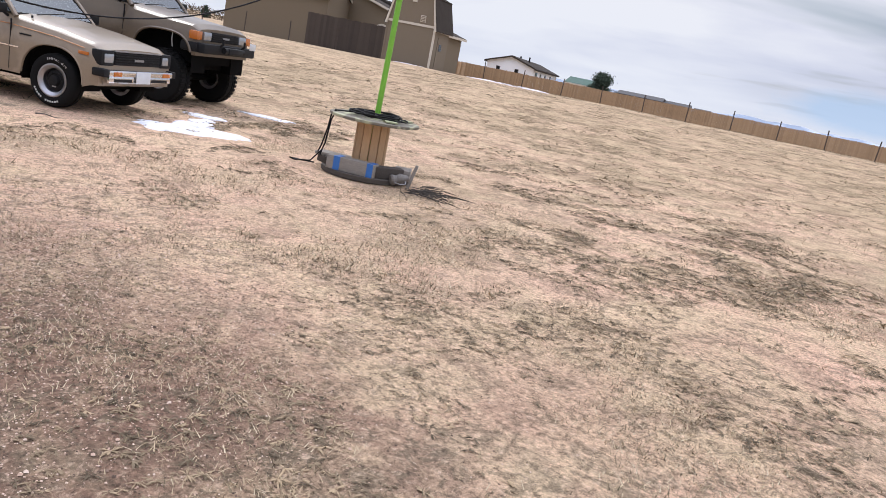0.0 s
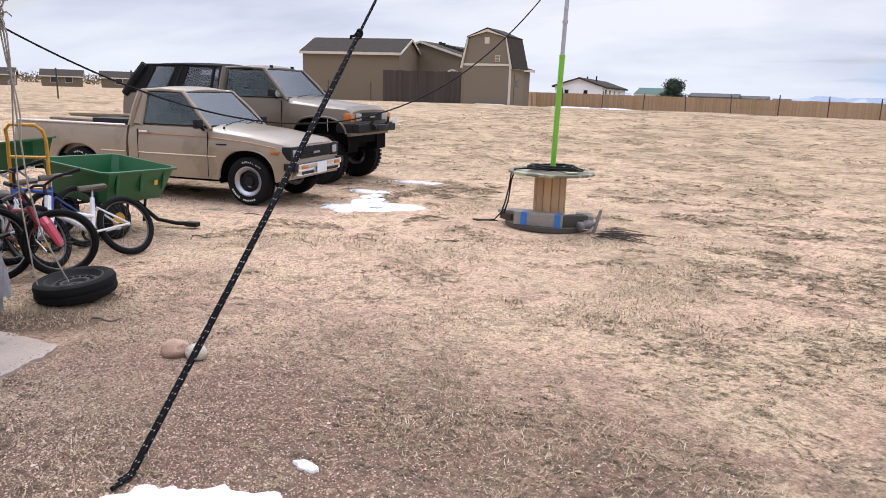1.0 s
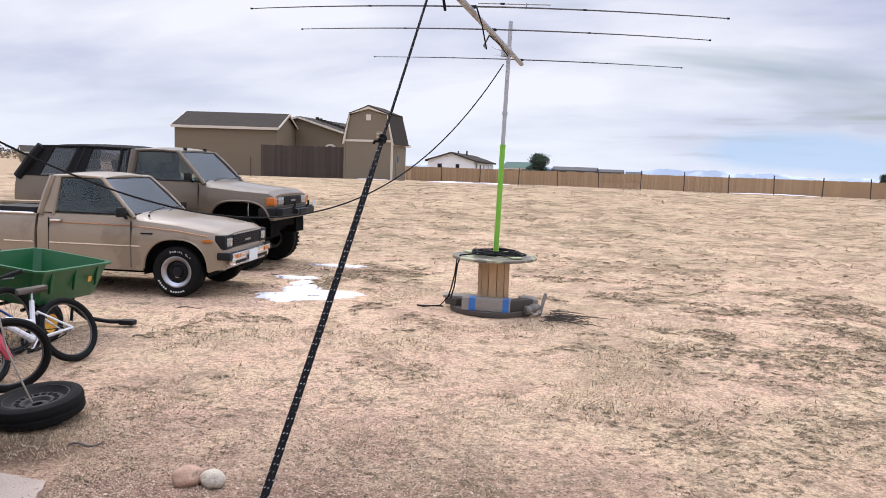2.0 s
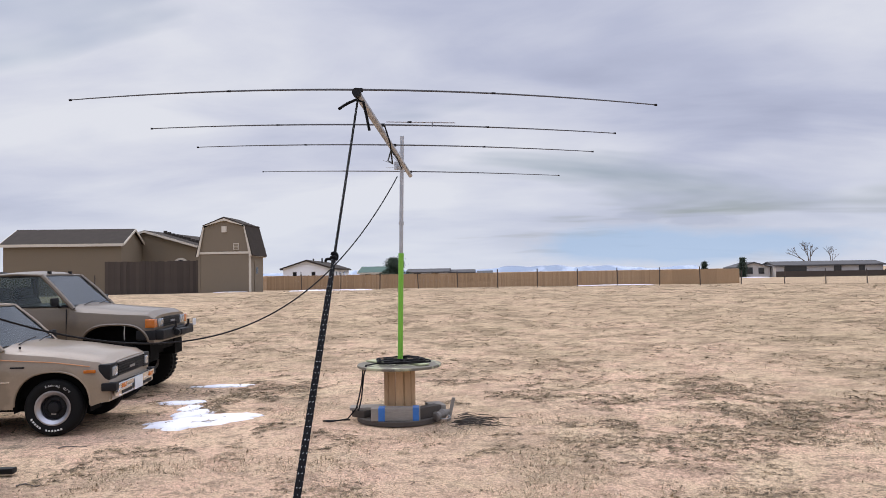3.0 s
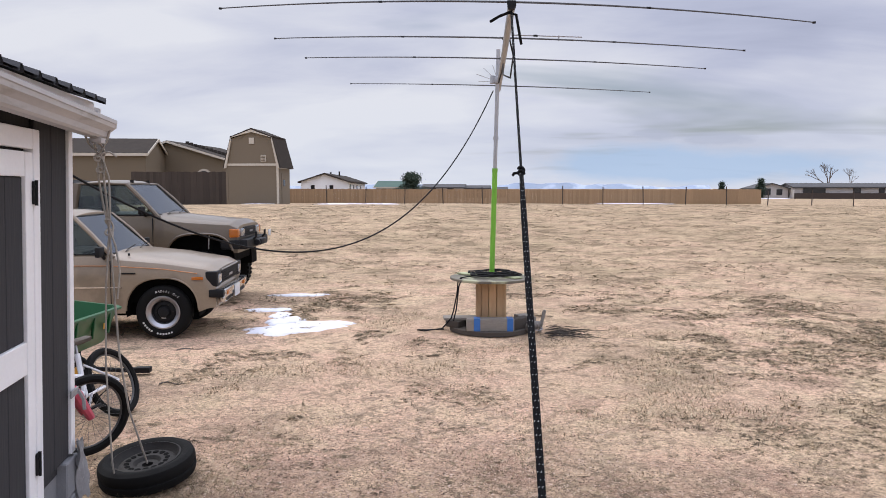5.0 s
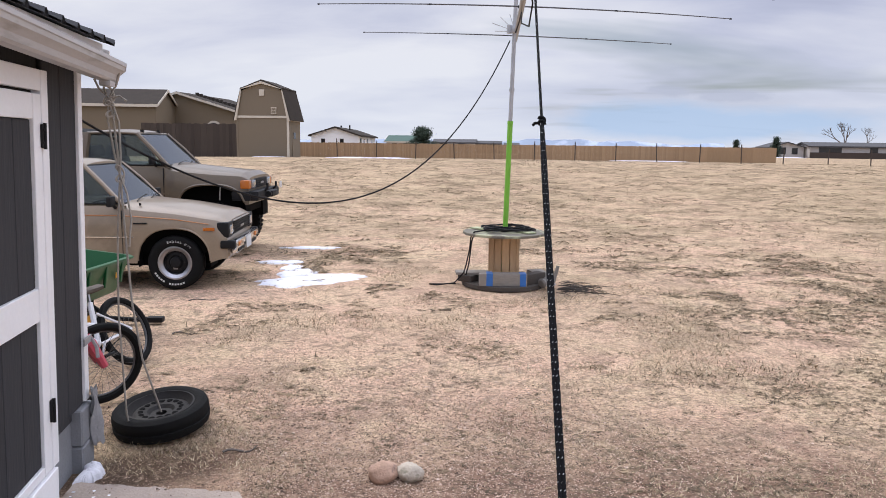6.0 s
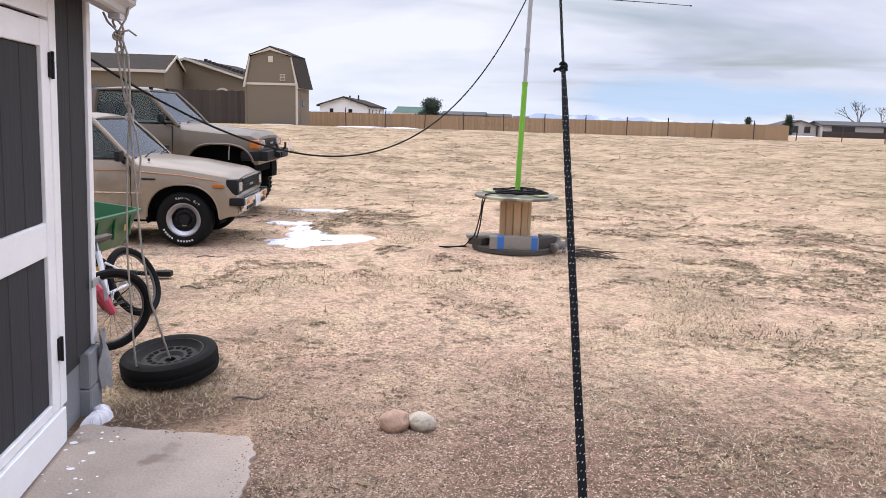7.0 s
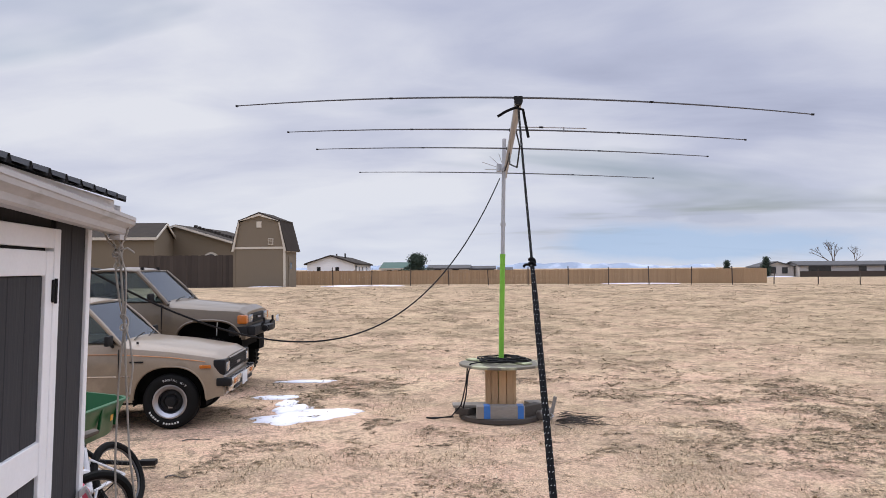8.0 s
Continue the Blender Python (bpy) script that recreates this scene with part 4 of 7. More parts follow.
    part("fascia", box(-0.08, L, 0.15, 0.17, 2.215, 2.322), M["white"], t, smooth=False)
    prof = [(0.172, 2.245), (0.172, 2.150), (0.182, 2.138), (0.240, 2.138), (0.252, 2.150), (0.256, 2.176), (0.270, 2.190), (0.287, 2.202), (0.290, 2.222), (0.296, 2.226), (0.296, 2.246), (0.284, 2.248), (0.282, 2.206), (0.262, 2.194), (0.248, 2.180), (0.244, 2.154), (0.236, 2.147), (0.188, 2.147), (0.180, 2.156), (0.180, 2.245)]
    gut = part("gutter", loft([[(x, y, z + 0.028 * max(x, 0)) for y, z in prof] for x in (-0.07, 1.5, L)], True), M["gutter"], t, "weathered white rain gutter", angle=20)
    part("end_cap", prism([(0.0, 0.0), (0.122, 0.0), (0.118, -0.042), (0.086, -0.068), (0.080, -0.095), (0.068, -0.107), (0.010, -0.107), (0.0, -0.095)], 0, 0.006), M["gutter"], gut).matrix_basis = Matrix(((0, 1, 0, -0.077), (1, 0, 0, 0.172), (0, 0, 1, 2.246), (0, 0, 0, 1)))
    part("outlet", box(-0.012, 0.075, 0.190, 0.250, 2.112, 2.142, 0.006), M["gutter"], gut, "stubby grey outlet under the gutter")
    loops = []
    n = 324
    for y, z in ((0.235, 2.325), (-D / 2, 2.84), (-D - 0.25, 2.325)):
        loops.append([(-0.10 + (L + 0.2) * i / n, y, z + (0.024 if (i % 12) in (0, 1) else 0.0)) for i in range(n + 1)])
    top = loft(loops, False, False)
    under = [(x, y, z - 0.012) for x, y, z in top[0]], top[1]
    part("roof", join(top, under), M["metalroof"], t, "dark ribbed metal roofing", smooth=False)
    part("rake_board", sheet((-0.09, 0.20, 2.19), (-0.09, -D / 2, 2.69), (-0.09, -D / 2, 2.785), (-0.09, 0.20, 2.29), 0.02), M["white"], t, smooth=False)
    part("rake_board", sheet((-0.09, -D / 2, 2.69), (-0.09, -D - 0.2, 2.19), (-0.09, -D - 0.2, 2.29), (-0.09, -D / 2, 2.785), 0.02), M["white"], t, smooth=False)
    for p in t.children:
        if p.name.split(".")[0] in ("soffit", "fascia", "gutter", "roof", "rake_board"):
            p.matrix_basis = Matrix.Translation((0, -0.062, 0.0 if p.name.startswith("gutter") else 0.02)) @ p.matrix_basis
    # torn grey sheeting crumpled against the corner block
    rnd = random.Random(6)
    sh = []
    for j in range(9):
        z = 0.44 - j * 0.042
        sh.append([(0.060 - 0.088 * (i / 8) - 0.003 * j, 0.048 + 0.012 * math.sin(i * 1.3 + j * 0.9) + 0.005 * j * (i / 8) + rnd.uniform(-0.005, 0.005), z + 0.015 * math.sin(i * 2.1)) for i in range(9)])
    v, f = loft(sh, False, False)
    part("torn_sheeting", join((v, f), ([(x, y - 0.004, z) for x, y, z in v], f)), M["membrane"], t, "crumpled torn grey sheeting", angle=25)
    part("tape_scrap", join(box(-0.03, 0.09, 0.022, 0.03, 0.70, 0.74), tube([(-0.02, 0.03, 0.72), (-0.05, 0.05, 0.66), (-0.035, 0.06, 0.60)], 0.01, 6)), M["membrane"], t, "grey tape scrap on the corner board")


build_shed()
slab_corners = [(0.33, 0.0), (0.36, 0.11), (0.52, 0.88), (0.62, 0.94), (1.0, 0.95), (4.5, 0.95), (4.5, 0.0)]
slab_v = []
for (xa, ya), (xb, yb) in zip(slab_corners, slab_corners[1:]):
    n = max(1, int(math.hypot(xb - xa, yb - ya) / 0.025))
    for i in range(n):
        x, y = xa + (xb - xa) * i / n, ya + (yb - ya) * i / n
        worn = 0.020 * noise.noise((x * 7, y * 7, 2)) + 0.020 * noise.noise((x * 24, y * 24, 5))
        slab_v.append((x + (worn if y < 0.9 else 0), y + (worn if y >= 0.9 else 0)))
slab_v.append(slab_corners[-1])
n = len(slab_v)
solid("concrete_slab", ([(x, y, z) for z in (-0.08, 0.012) for x, y in slab_v], [tuple(range(n - 1, -1, -1)), tuple(range(n, 2 * n))] + [(i, (i + 1) % n, n + (i + 1) % n, n + i) for i in range(n)]), M["concrete"], SLAB, "stained concrete slab before the shed door", "pavement", kind="structure", smooth=False)


# ---------- snow, stones ----------


def snow_patch(lobes, thick, seed, label):
    """Melting snow: overlapping lobes (x, y, length, width, turn), each a low dome with a ragged edge."""
    shapes = []
    for li, (x, y, a, b, turn) in enumerate(lobes):
        rings, n = 7, 64
        v, f = [(0, 0, thick)], []
        for k in range(1, rings + 1):
            u = k / rings
            for i in range(n):
                w = 2 * math.pi * i / n
                e = 1 + 0.30 * noise.noise((math.cos(w) * 1.7 + seed, math.sin(w) * 1.7, li * 3.1)) + 0.20 * noise.noise((math.cos(w) * 5, math.sin(w) * 5 + seed, li)) + 0.07 * noise.noise((math.cos(w) * 14, math.sin(w) * 14, seed))
                px, py = a * u * e * math.cos(w), b * u * e * math.sin(w)
                v.append((px, py, thick * (1 - u ** 4) * (0.75 + 0.5 * noise.noise((px * 5, py * 5, seed))) - (0.03 if k == rings else 0)))
        for i in range(n):
            f.append((0, 1 + i, 1 + (i + 1) % n))
            for k in range(rings - 1):
                p, q = 1 + k * n, 1 + (k + 1) * n
                f.append((p + i, q + i, q + (i + 1) % n, p + (i + 1) % n))
        shapes.append(moved((v, f), pose(x, y, ground_height(x, y), 0, 0, turn)))
    return solid("snow_patch", join(*shapes), M["snow"], pose(0, 0, 0.004), label, "snow")


snow_patch([(-6.05, 9.45, 0.62, 0.38, 30), (-5.75, 9.85, 0.42, 0.18, 5), (-6.35, 10.0, 0.36, 0.24, 60), (-6.90, 10.85, 0.42, 0.17, 8), (-6.55, 10.4, 0.28, 0.16, 100)], 0.035, 2.0, "melting white snow patch beside the pickup truck")
snow_patch([(-6.85, 12.45, 0.50, 0.16, 8)], 0.03, 5.0, "thin white snow strip on the dirt")
snow_patch([(-2.56, 2.56, 0.44, 0.30, 35), (-2.80, 2.50, 0.32, 0.26, 10)], 0.03, 8.0, "ragged white snow patch on brown grass")
snow_patch([(-2.50, 3.13, 0.075, 0.035, -10)], 0.025, 11.0, "small white lump of snow")
snow_patch([(-5.60, 3.66, 0.09, 0.05, 70), (-5.63, 3.74, 0.05, 0.045, 20)], 0.07, 13.0, "white snow heap at the shed corner")
snow_patch([(-13.9, 47.4, 2.0, 0.9, 0), (-11.6, 47.3, 1.3, 0.6, 0)], 0.09, 15.0, "far white snow strip by the fence")
snow_patch([(-18.5, 44.2, 1.2, 0.15, 0)], 0.05, 17.0, "far white snow strip by the barn shed")
snow_patch([(10.2, 78.9, 4.1, 0.35, 0)], 0.08, 21.0, "far white snow strip along the cedar fence")
snow_patch([(45.0, 137.0, 3.0, 1.0, 0)], 0.15, 19.0, "far white snow strip before the houses")


def stone(x, y, r, flat, seed, label, surface):
    bm = bmesh.new()
    bmesh.ops.create_icosphere(bm, subdivisions=4, radius=1)
    for p in bm.verts:
        c = p.co.copy()
        p.co = Vector((c.x * r, c.y * r * 0.85, c.z * r * flat)) * (1 + 0.16 * noise.noise(c * 1.3 + Vector((seed, 0, 0))) + 0.04 * noise.noise(c * 5))
    shape = [tuple(p.co) for p in bm.verts], [tuple(p.index for p in f.verts) for f in bm.faces]
    bm.free()
    return solid("stone", shape, M[surface], pose(x, y, r * flat * 0.6, 0, 0, seed * 40), label, "stone")


stone(-4.02, 3.86, 0.086, 0.72, 1.0, "rough pinkish field stone on the dirt", "pinkstone")
stone(-3.875, 3.89, 0.076, 0.70, 4.0, "smooth pale rounded field stone on the dirt", "stone")


# ---------- vehicles: local x forward from the front axle, y to the vehicle's left, z up ----------


def tyre_profile(r, rim, w):
    h = w / 2
    return [(rim, -h * 0.80), (rim + 0.02, -h * 0.95), ((r + rim) / 2, -h * 1.04), (r - 0.03, -h * 0.97), (r - 0.008, -h * 0.80), (r, -h * 0.5), (r, -0.014), (r - 0.010, -0.010), (r - 0.010, 0.010), (r, 0.014), (r, h * 0.5), (r - 0.008, h * 0.80), (r - 0.03, h * 0.97), ((r + rim) / 2, h * 1.04), (rim + 0.02, h * 0.95), (rim, h * 0.80)]


def ring_text(word, radius, size, start, y):
    """Letters set round a tyre's outer wall, read from outside; start: degrees from the top, clockwise."""
    shapes, a = [], start
    for ch in word:
        if ch != " ":
            cu = bpy.data.curves.new("letter", "FONT")
            cu.body, cu.size, cu.extrude, cu.align_x = ch, size, 0.0015, "CENTER"
            ob = bpy.data.objects.new("letter", cu)
            scene.collection.objects.link(ob)
            me = bpy.data.meshes.new_from_object(ob.evaluated_get(bpy.context.evaluated_depsgraph_get()))
            v, f = [tuple(p.co) for p in me.vertices], [tuple(p.vertices) for p in me.polygons]
            bpy.data.objects.remove(ob)
            bpy.data.meshes.remove(me)
            bpy.data.curves.remove(cu)
            shapes.append(moved((v, f), pose(0, y, 0) @ pose(0, 0, 0, 0, a, 0) @ pose(0, 0, radius, 90, 0, 0)))
        a += math.degrees(size * 0.80 / radius)
    return join(*shapes)


def wheel(parent, x, y, side, r, rim, w, lettered=False, knobby=False):
    """side: -1 has its outer face towards -y."""
    wl = part("wheel", lathe(tyre_profile(r, rim, w), 56), M["rubber"], parent, "black tyre" if not lettered else "black tyre with white lettering")
    wl.matrix_basis = pose(x, y, r) @ (pose(0, 0, 0) if side < 0 else pose(0, 0, 0, 0, 0, 180))
    h = w / 2
    lip = part("rim_ring", lathe([(rim + 0.006, -h * 0.86), (rim + 0.012, -h * 0.98), (rim - 0.004, -h * 1.0), (rim - 0.045, -h * 0.70), (rim - 0.055, -h * 0.30), (rim - 0.05, h * 0.6), (rim, h * 0.7)], 48, False), M["alloy"], wl, "bright metal rim ring")
    c = rim - 0.05
    part("wheel_disc", lathe([(c, -h * 0.25), (c * 0.80, -h * 0.42), (c * 0.62, -h * 0.50), (c * 0.50, -h * 0.40), (0.075, -h * 0.42), (0.060, -h * 0.80), (0.012, -h * 0.86), (0.0005, -h * 0.86)], 40, False), M["black"], wl, "black wheel disc")
    for k in range(6):
        a = 2 * math.pi * k / 6
        part("wheel_nut", moved(tube([(0, -h * 0.40, 0), (0, -h * 0.60, 0)], 0.011, 6), pose(0.10 * math.cos(a), 0, 0.10 * math.sin(a))), M["darkrim"], wl)
    part("hub_scuff", box(-0.035, 0.02, -h * 0.52, -h * 0.47, 0.06 - rim * 0.75, 0.085 - rim * 0.75), M["alloy"], wl) if lettered else None
    if lettered:
        ly = -h * 1.045
        part("tyre_lettering", ring_text("RADIAL G/T", (r + rim) / 2 - 0.012, 0.037, -16, ly), M["rawhite"], wl, "raised white tyre lettering", smooth=False)
        bar = mesh_of("tyre_bar", box(-0.010, 0.010, ly - 0.001, ly + 0.004, 0, 0.021), M["rawhite"], False)
        for word_start, count in ((158, 6), (212, 5)):
            for k in range(count):
                o = new("tyre_bar", bar)
                o.parent = wl
                o.matrix_basis = pose(0, 0, 0, 0, word_start + k * 7.4, 0) @ pose(0, 0, (r + rim) / 2 - 0.010)
    if knobby:
        lugs = []
        for k in range(36):
            for s in (-1, 1):
                lugs.append(moved(box(-0.022, 0.022, s * h * 0.62 - h * 0.33, s * h * 0.62 + h * 0.33, r - 0.012, r + 0.010), pose(0, 0, 0, 0, k * 10 + 5 * (s > 0), 0)))
        tagged(part("tread", join(*lugs), M["rubber"], wl, smooth=False), kind="stuff")
    return wl


def car_shell(stations, step=0.05):
    """Lofts a body from stations: x, bottom z, shoulder z, half width, crown, inner floor (None: closed top), and arches cut by bottom()."""
    loops = []
    for x, zb, zs, hw, crown, floor in stations:
        half = []
        for k in range(9):
            u = k / 8
            z = zb + (zs - zb) * u
            # slightly barrelled sides with a soft crease two thirds up
            bulge = -0.055 * max(0, (z - 0.72 * zs) / (0.28 * zs)) ** 2 - 0.05 * max(0, (0.5 * zs - z) / (0.5 * zs)) ** 2
            half.append((hw + bulge, z))
        e = half[-1][0]
        if floor is None:
            half += [(e - 0.025, zs + 0.018), (e - 0.08, zs + 0.012 + crown * 0.45), (e * 0.66, zs + 0.012 + crown * 0.80), (e * 0.33, zs + 0.012 + crown * 0.96), (0, zs + 0.012 + crown)]
        else:
            half += [(e - 0.012, zs + 0.012), (e - 0.055, zs + 0.012), (e - 0.062, zs - 0.02), (e - 0.065, floor), (0, floor)]
        loops.append([(x, -y, z) for y, z in half] + [(x, y, z) for y, z in half[-2::-1]])
    return loft(loops)


def arch_point(arch, a):
    """A point of a wheel arch at a degrees from the front, squarer than a circle."""
    ax, az, r, hz, e = arch
    c, q = math.cos(radians(a)), math.sin(radians(a))
    return ax + r * math.copysign(abs(c) ** (2 / e), c), az + hz * math.copysign(abs(q) ** (2 / e), q)


def arch_bottom(x, base, arches):
    z = base
    for ax, az, r, hz, e in arches:
        d = abs(x - ax) / r
        if d < 1:
            z = max(z, az + hz * (1 - d ** e) ** (1 / e))
    return z


def stations_of(xs, table, base, arches):
    out = []
    for x in xs:
        for (a, p), (b, q) in zip(table, table[1:]):
            if a >= x >= b:
                u = (a - x) / max(a - b, 1e-6)
                row = [p[i] + (q[i] - p[i]) * u if p[i] is not None and q[i] is not None else p[i] for i in range(4)]
                out.append((x, max(arch_bottom(x, base(x), arches), base(x)), *row))
                break
    return out


def fine_xs(front, rear, arches, extra):
    xs = set(extra) | {front, rear}
    x = front
    while x > rear:
        xs.add(round(x, 4))
        x -= 0.09
    for arch in arches:
        for k in range(31):
            xs.add(round(arch_point(arch, 6.0 * k)[0], 4))
    return sorted((x for x in xs if rear <= x <= front), reverse=True)


def greenhouse(t, paint, belt, roof, fx, rx, fw, rw, glass, door_split=None, quarter=None, pillar=0.045, solid_from=2.0):
    """belt, roof: heights; fx, rx: (belt x, roof x) of the front and rear; fw, rw: (belt half width, roof half width) front and rear."""
    def pt(end, lvl, s):
        x = (fx if end == 0 else rx)[lvl]
        y = (fw if end == 0 else rw)[lvl] * s
        return Vector((x, y, (belt, roof)[lvl]))
    # roof panel, crowned
    loops = []
    for u in np.linspace(0, 1, 9):
        x = fx[1] + (rx[1] - fx[1]) * u
        hw = fw[1] + (rw[1] - fw[1]) * u
        lift = 0.035 * math.sin(math.pi * (0.12 + 0.80 * u)) - (0.022 if u in (0, 1) else 0)
        loop = [(x, hw * k, roof + lift * 1.0 + 0.040 * (1 - k * k) - (0.018 if abs(k) == 1 else 0)) for k in np.linspace(-1, 1, 11)]
        loops.append(loop + [(x, hw * k * 0.98, roof - 0.035) for k in np.linspace(1, -1, 11)])
    part("roof", loft(loops, True), paint, t)
    for s in (-1, 1):
        a0, a1, b0, b1 = pt(0, 0, s), pt(0, 1, s), pt(1, 0, s), pt(1, 1, s)
        part("a_pillar", tube([a0 + Vector((0.02, 0, -0.03)), (a0 + a1) / 2 + Vector((0, 0.012 * s, 0.012)), a1], pillar * 0.8, 8), paint, t)
        part("rear_pillar", tube([b0 + Vector((0, 0, -0.03)), (b0 + b1) / 2 + Vector((0, 0.012 * s, 0)), b1], pillar * 1.5, 8), paint, t)
        part("drip_rail", tube([a1, (a1 + b1) / 2 + Vector((0, 0.01 * s, 0.02)), b1], 0.022, 8), paint, t)
        o = Vector((0, 0.004 * s, 0))
        splits = [0.0] + list(door_split or []) + [1.0]
        for u0, u1 in zip(splits, splits[1:]):
            q = [a0.lerp(b0, u0), a0.lerp(b0, u1), a1.lerp(b1, u1), a1.lerp(b1, u0)]
            c = sum(q, Vector()) / 4
            q = [c + (p - c) * 0.965 for p in q]
            if u0 >= solid_from:
                part("cab_corner", sheet(a0.lerp(b0, u0) + o, b0 + o, b1 + o, a1.lerp(b1, u0) + o, 0.02 * s), paint, t, smooth=False)
                continue
            part("side_window", sheet(*q, 0.006), SIDE_GLASS if glass is GLASS else glass, t, smooth=False)
            if u1 < 1:
                p0, p1 = a0.lerp(b0, u1), a1.lerp(b1, u1)
                part("window_post", tube([p0 + Vector((0, 0, -0.03)), p1], 0.028, 8), M["black"] if quarter else paint, t)
            part("window_seal", tube([c + (p - c) * 0.985 + o for p in q], 0.010, 6, True), M["black"], t)
    for end, nm in ((0, "windscreen"), (1, "rear_window")):
        q = [pt(end, 0, -1), pt(end, 0, 1), pt(end, 1, 1), pt(end, 1, -1)]
        c = sum(q, Vector()) / 4
        q = [c + (p - c) * 0.95 for p in q]
        part(nm, sheet(*q, 0.006), glass, t, smooth=False)
        part("window_seal", tube([c + (p - c) * 1.01 for p in q], 0.014, 6, True), M["black"], t)


def interior(t, belt, x_dash, seats, hw, floor):
    part("dashboard", box(x_dash - 0.34, x_dash + 0.02, -hw, hw, belt - 0.30, belt + 0.03, 0.04), M["black"], t)
    part("steering_wheel", tube([Vector(p) for p in moved((ring_pts((0, 0, 0), 0.18, 20, "z"), []), pose(x_dash - 0.42, 0.34, belt + 0.02, 0, -62, 0))[0]], 0.013, 6, True), M["black"], t)
    for x in seats:
        for y in (-0.36, 0.36):
            st = part("seat", join(box(x - 0.25, x + 0.25, y - 0.26, y + 0.26, floor, floor + 0.20, 0.05), moved(box(-0.07, 0.07, -0.26, 0.26, 0, 0.58, 0.05), pose(x - 0.28, y, floor + 0.12, 0, -14, 0))), M["seat"], t)
            part("headrest", moved(box(-0.05, 0.05, -0.14, 0.14, 0, 0.18, 0.04), pose(x - 0.44, y, floor + 0.70, 0, -10, 0)), M["seat"], st)


def wipers(t, x, z, spans):
    """Arms and blades parked flat along the foot of the windscreen."""
    for y0, y1 in spans:
        w = part("wiper", tube([(x + 0.045, y0, z + 0.004), (x + 0.01, (y0 + y1) / 2, z + 0.030), (x - 0.012, y0 + (y1 - y0) * 0.8, z + 0.040)], 0.007, 6), M["black"], t)
        part("wiper_blade", tube([(x + 0.012, y0 + (y1 - y0) * 0.35, z + 0.022), (x - 0.016, y1 + (y1 - y0) * 0.15, z + 0.052)], 0.0065, 5), M["black"], w)


def arch_liner(t, arch, y_in, y_out):
    """Dark wheel-well shells on both sides."""
    ring = [arch_point(arch, a) for a in np.linspace(-6, 186, 33)]
    for s in (-1, 1):
        shell = loft([[(x, s * y, z + 0.004) for x, z in ring] for y in (y_in, y_out)], False, False)
        wall = [(x, s * y_in, z + 0.004) for x, z in ring]
        part("wheel_well", join(shell, (wall, [tuple(range(len(wall)))])), M["under"], t)


def arch_lip(t, arch, hw, paint, wide, a0, a1):
    for s in (-1, 1):
        pts = [(x, s * hw, z) for x, z in (arch_point(arch, a) for a in np.linspace(a0, a1, 34))]
        part("arch_lip", tube(pts, wide, 6), paint, t)


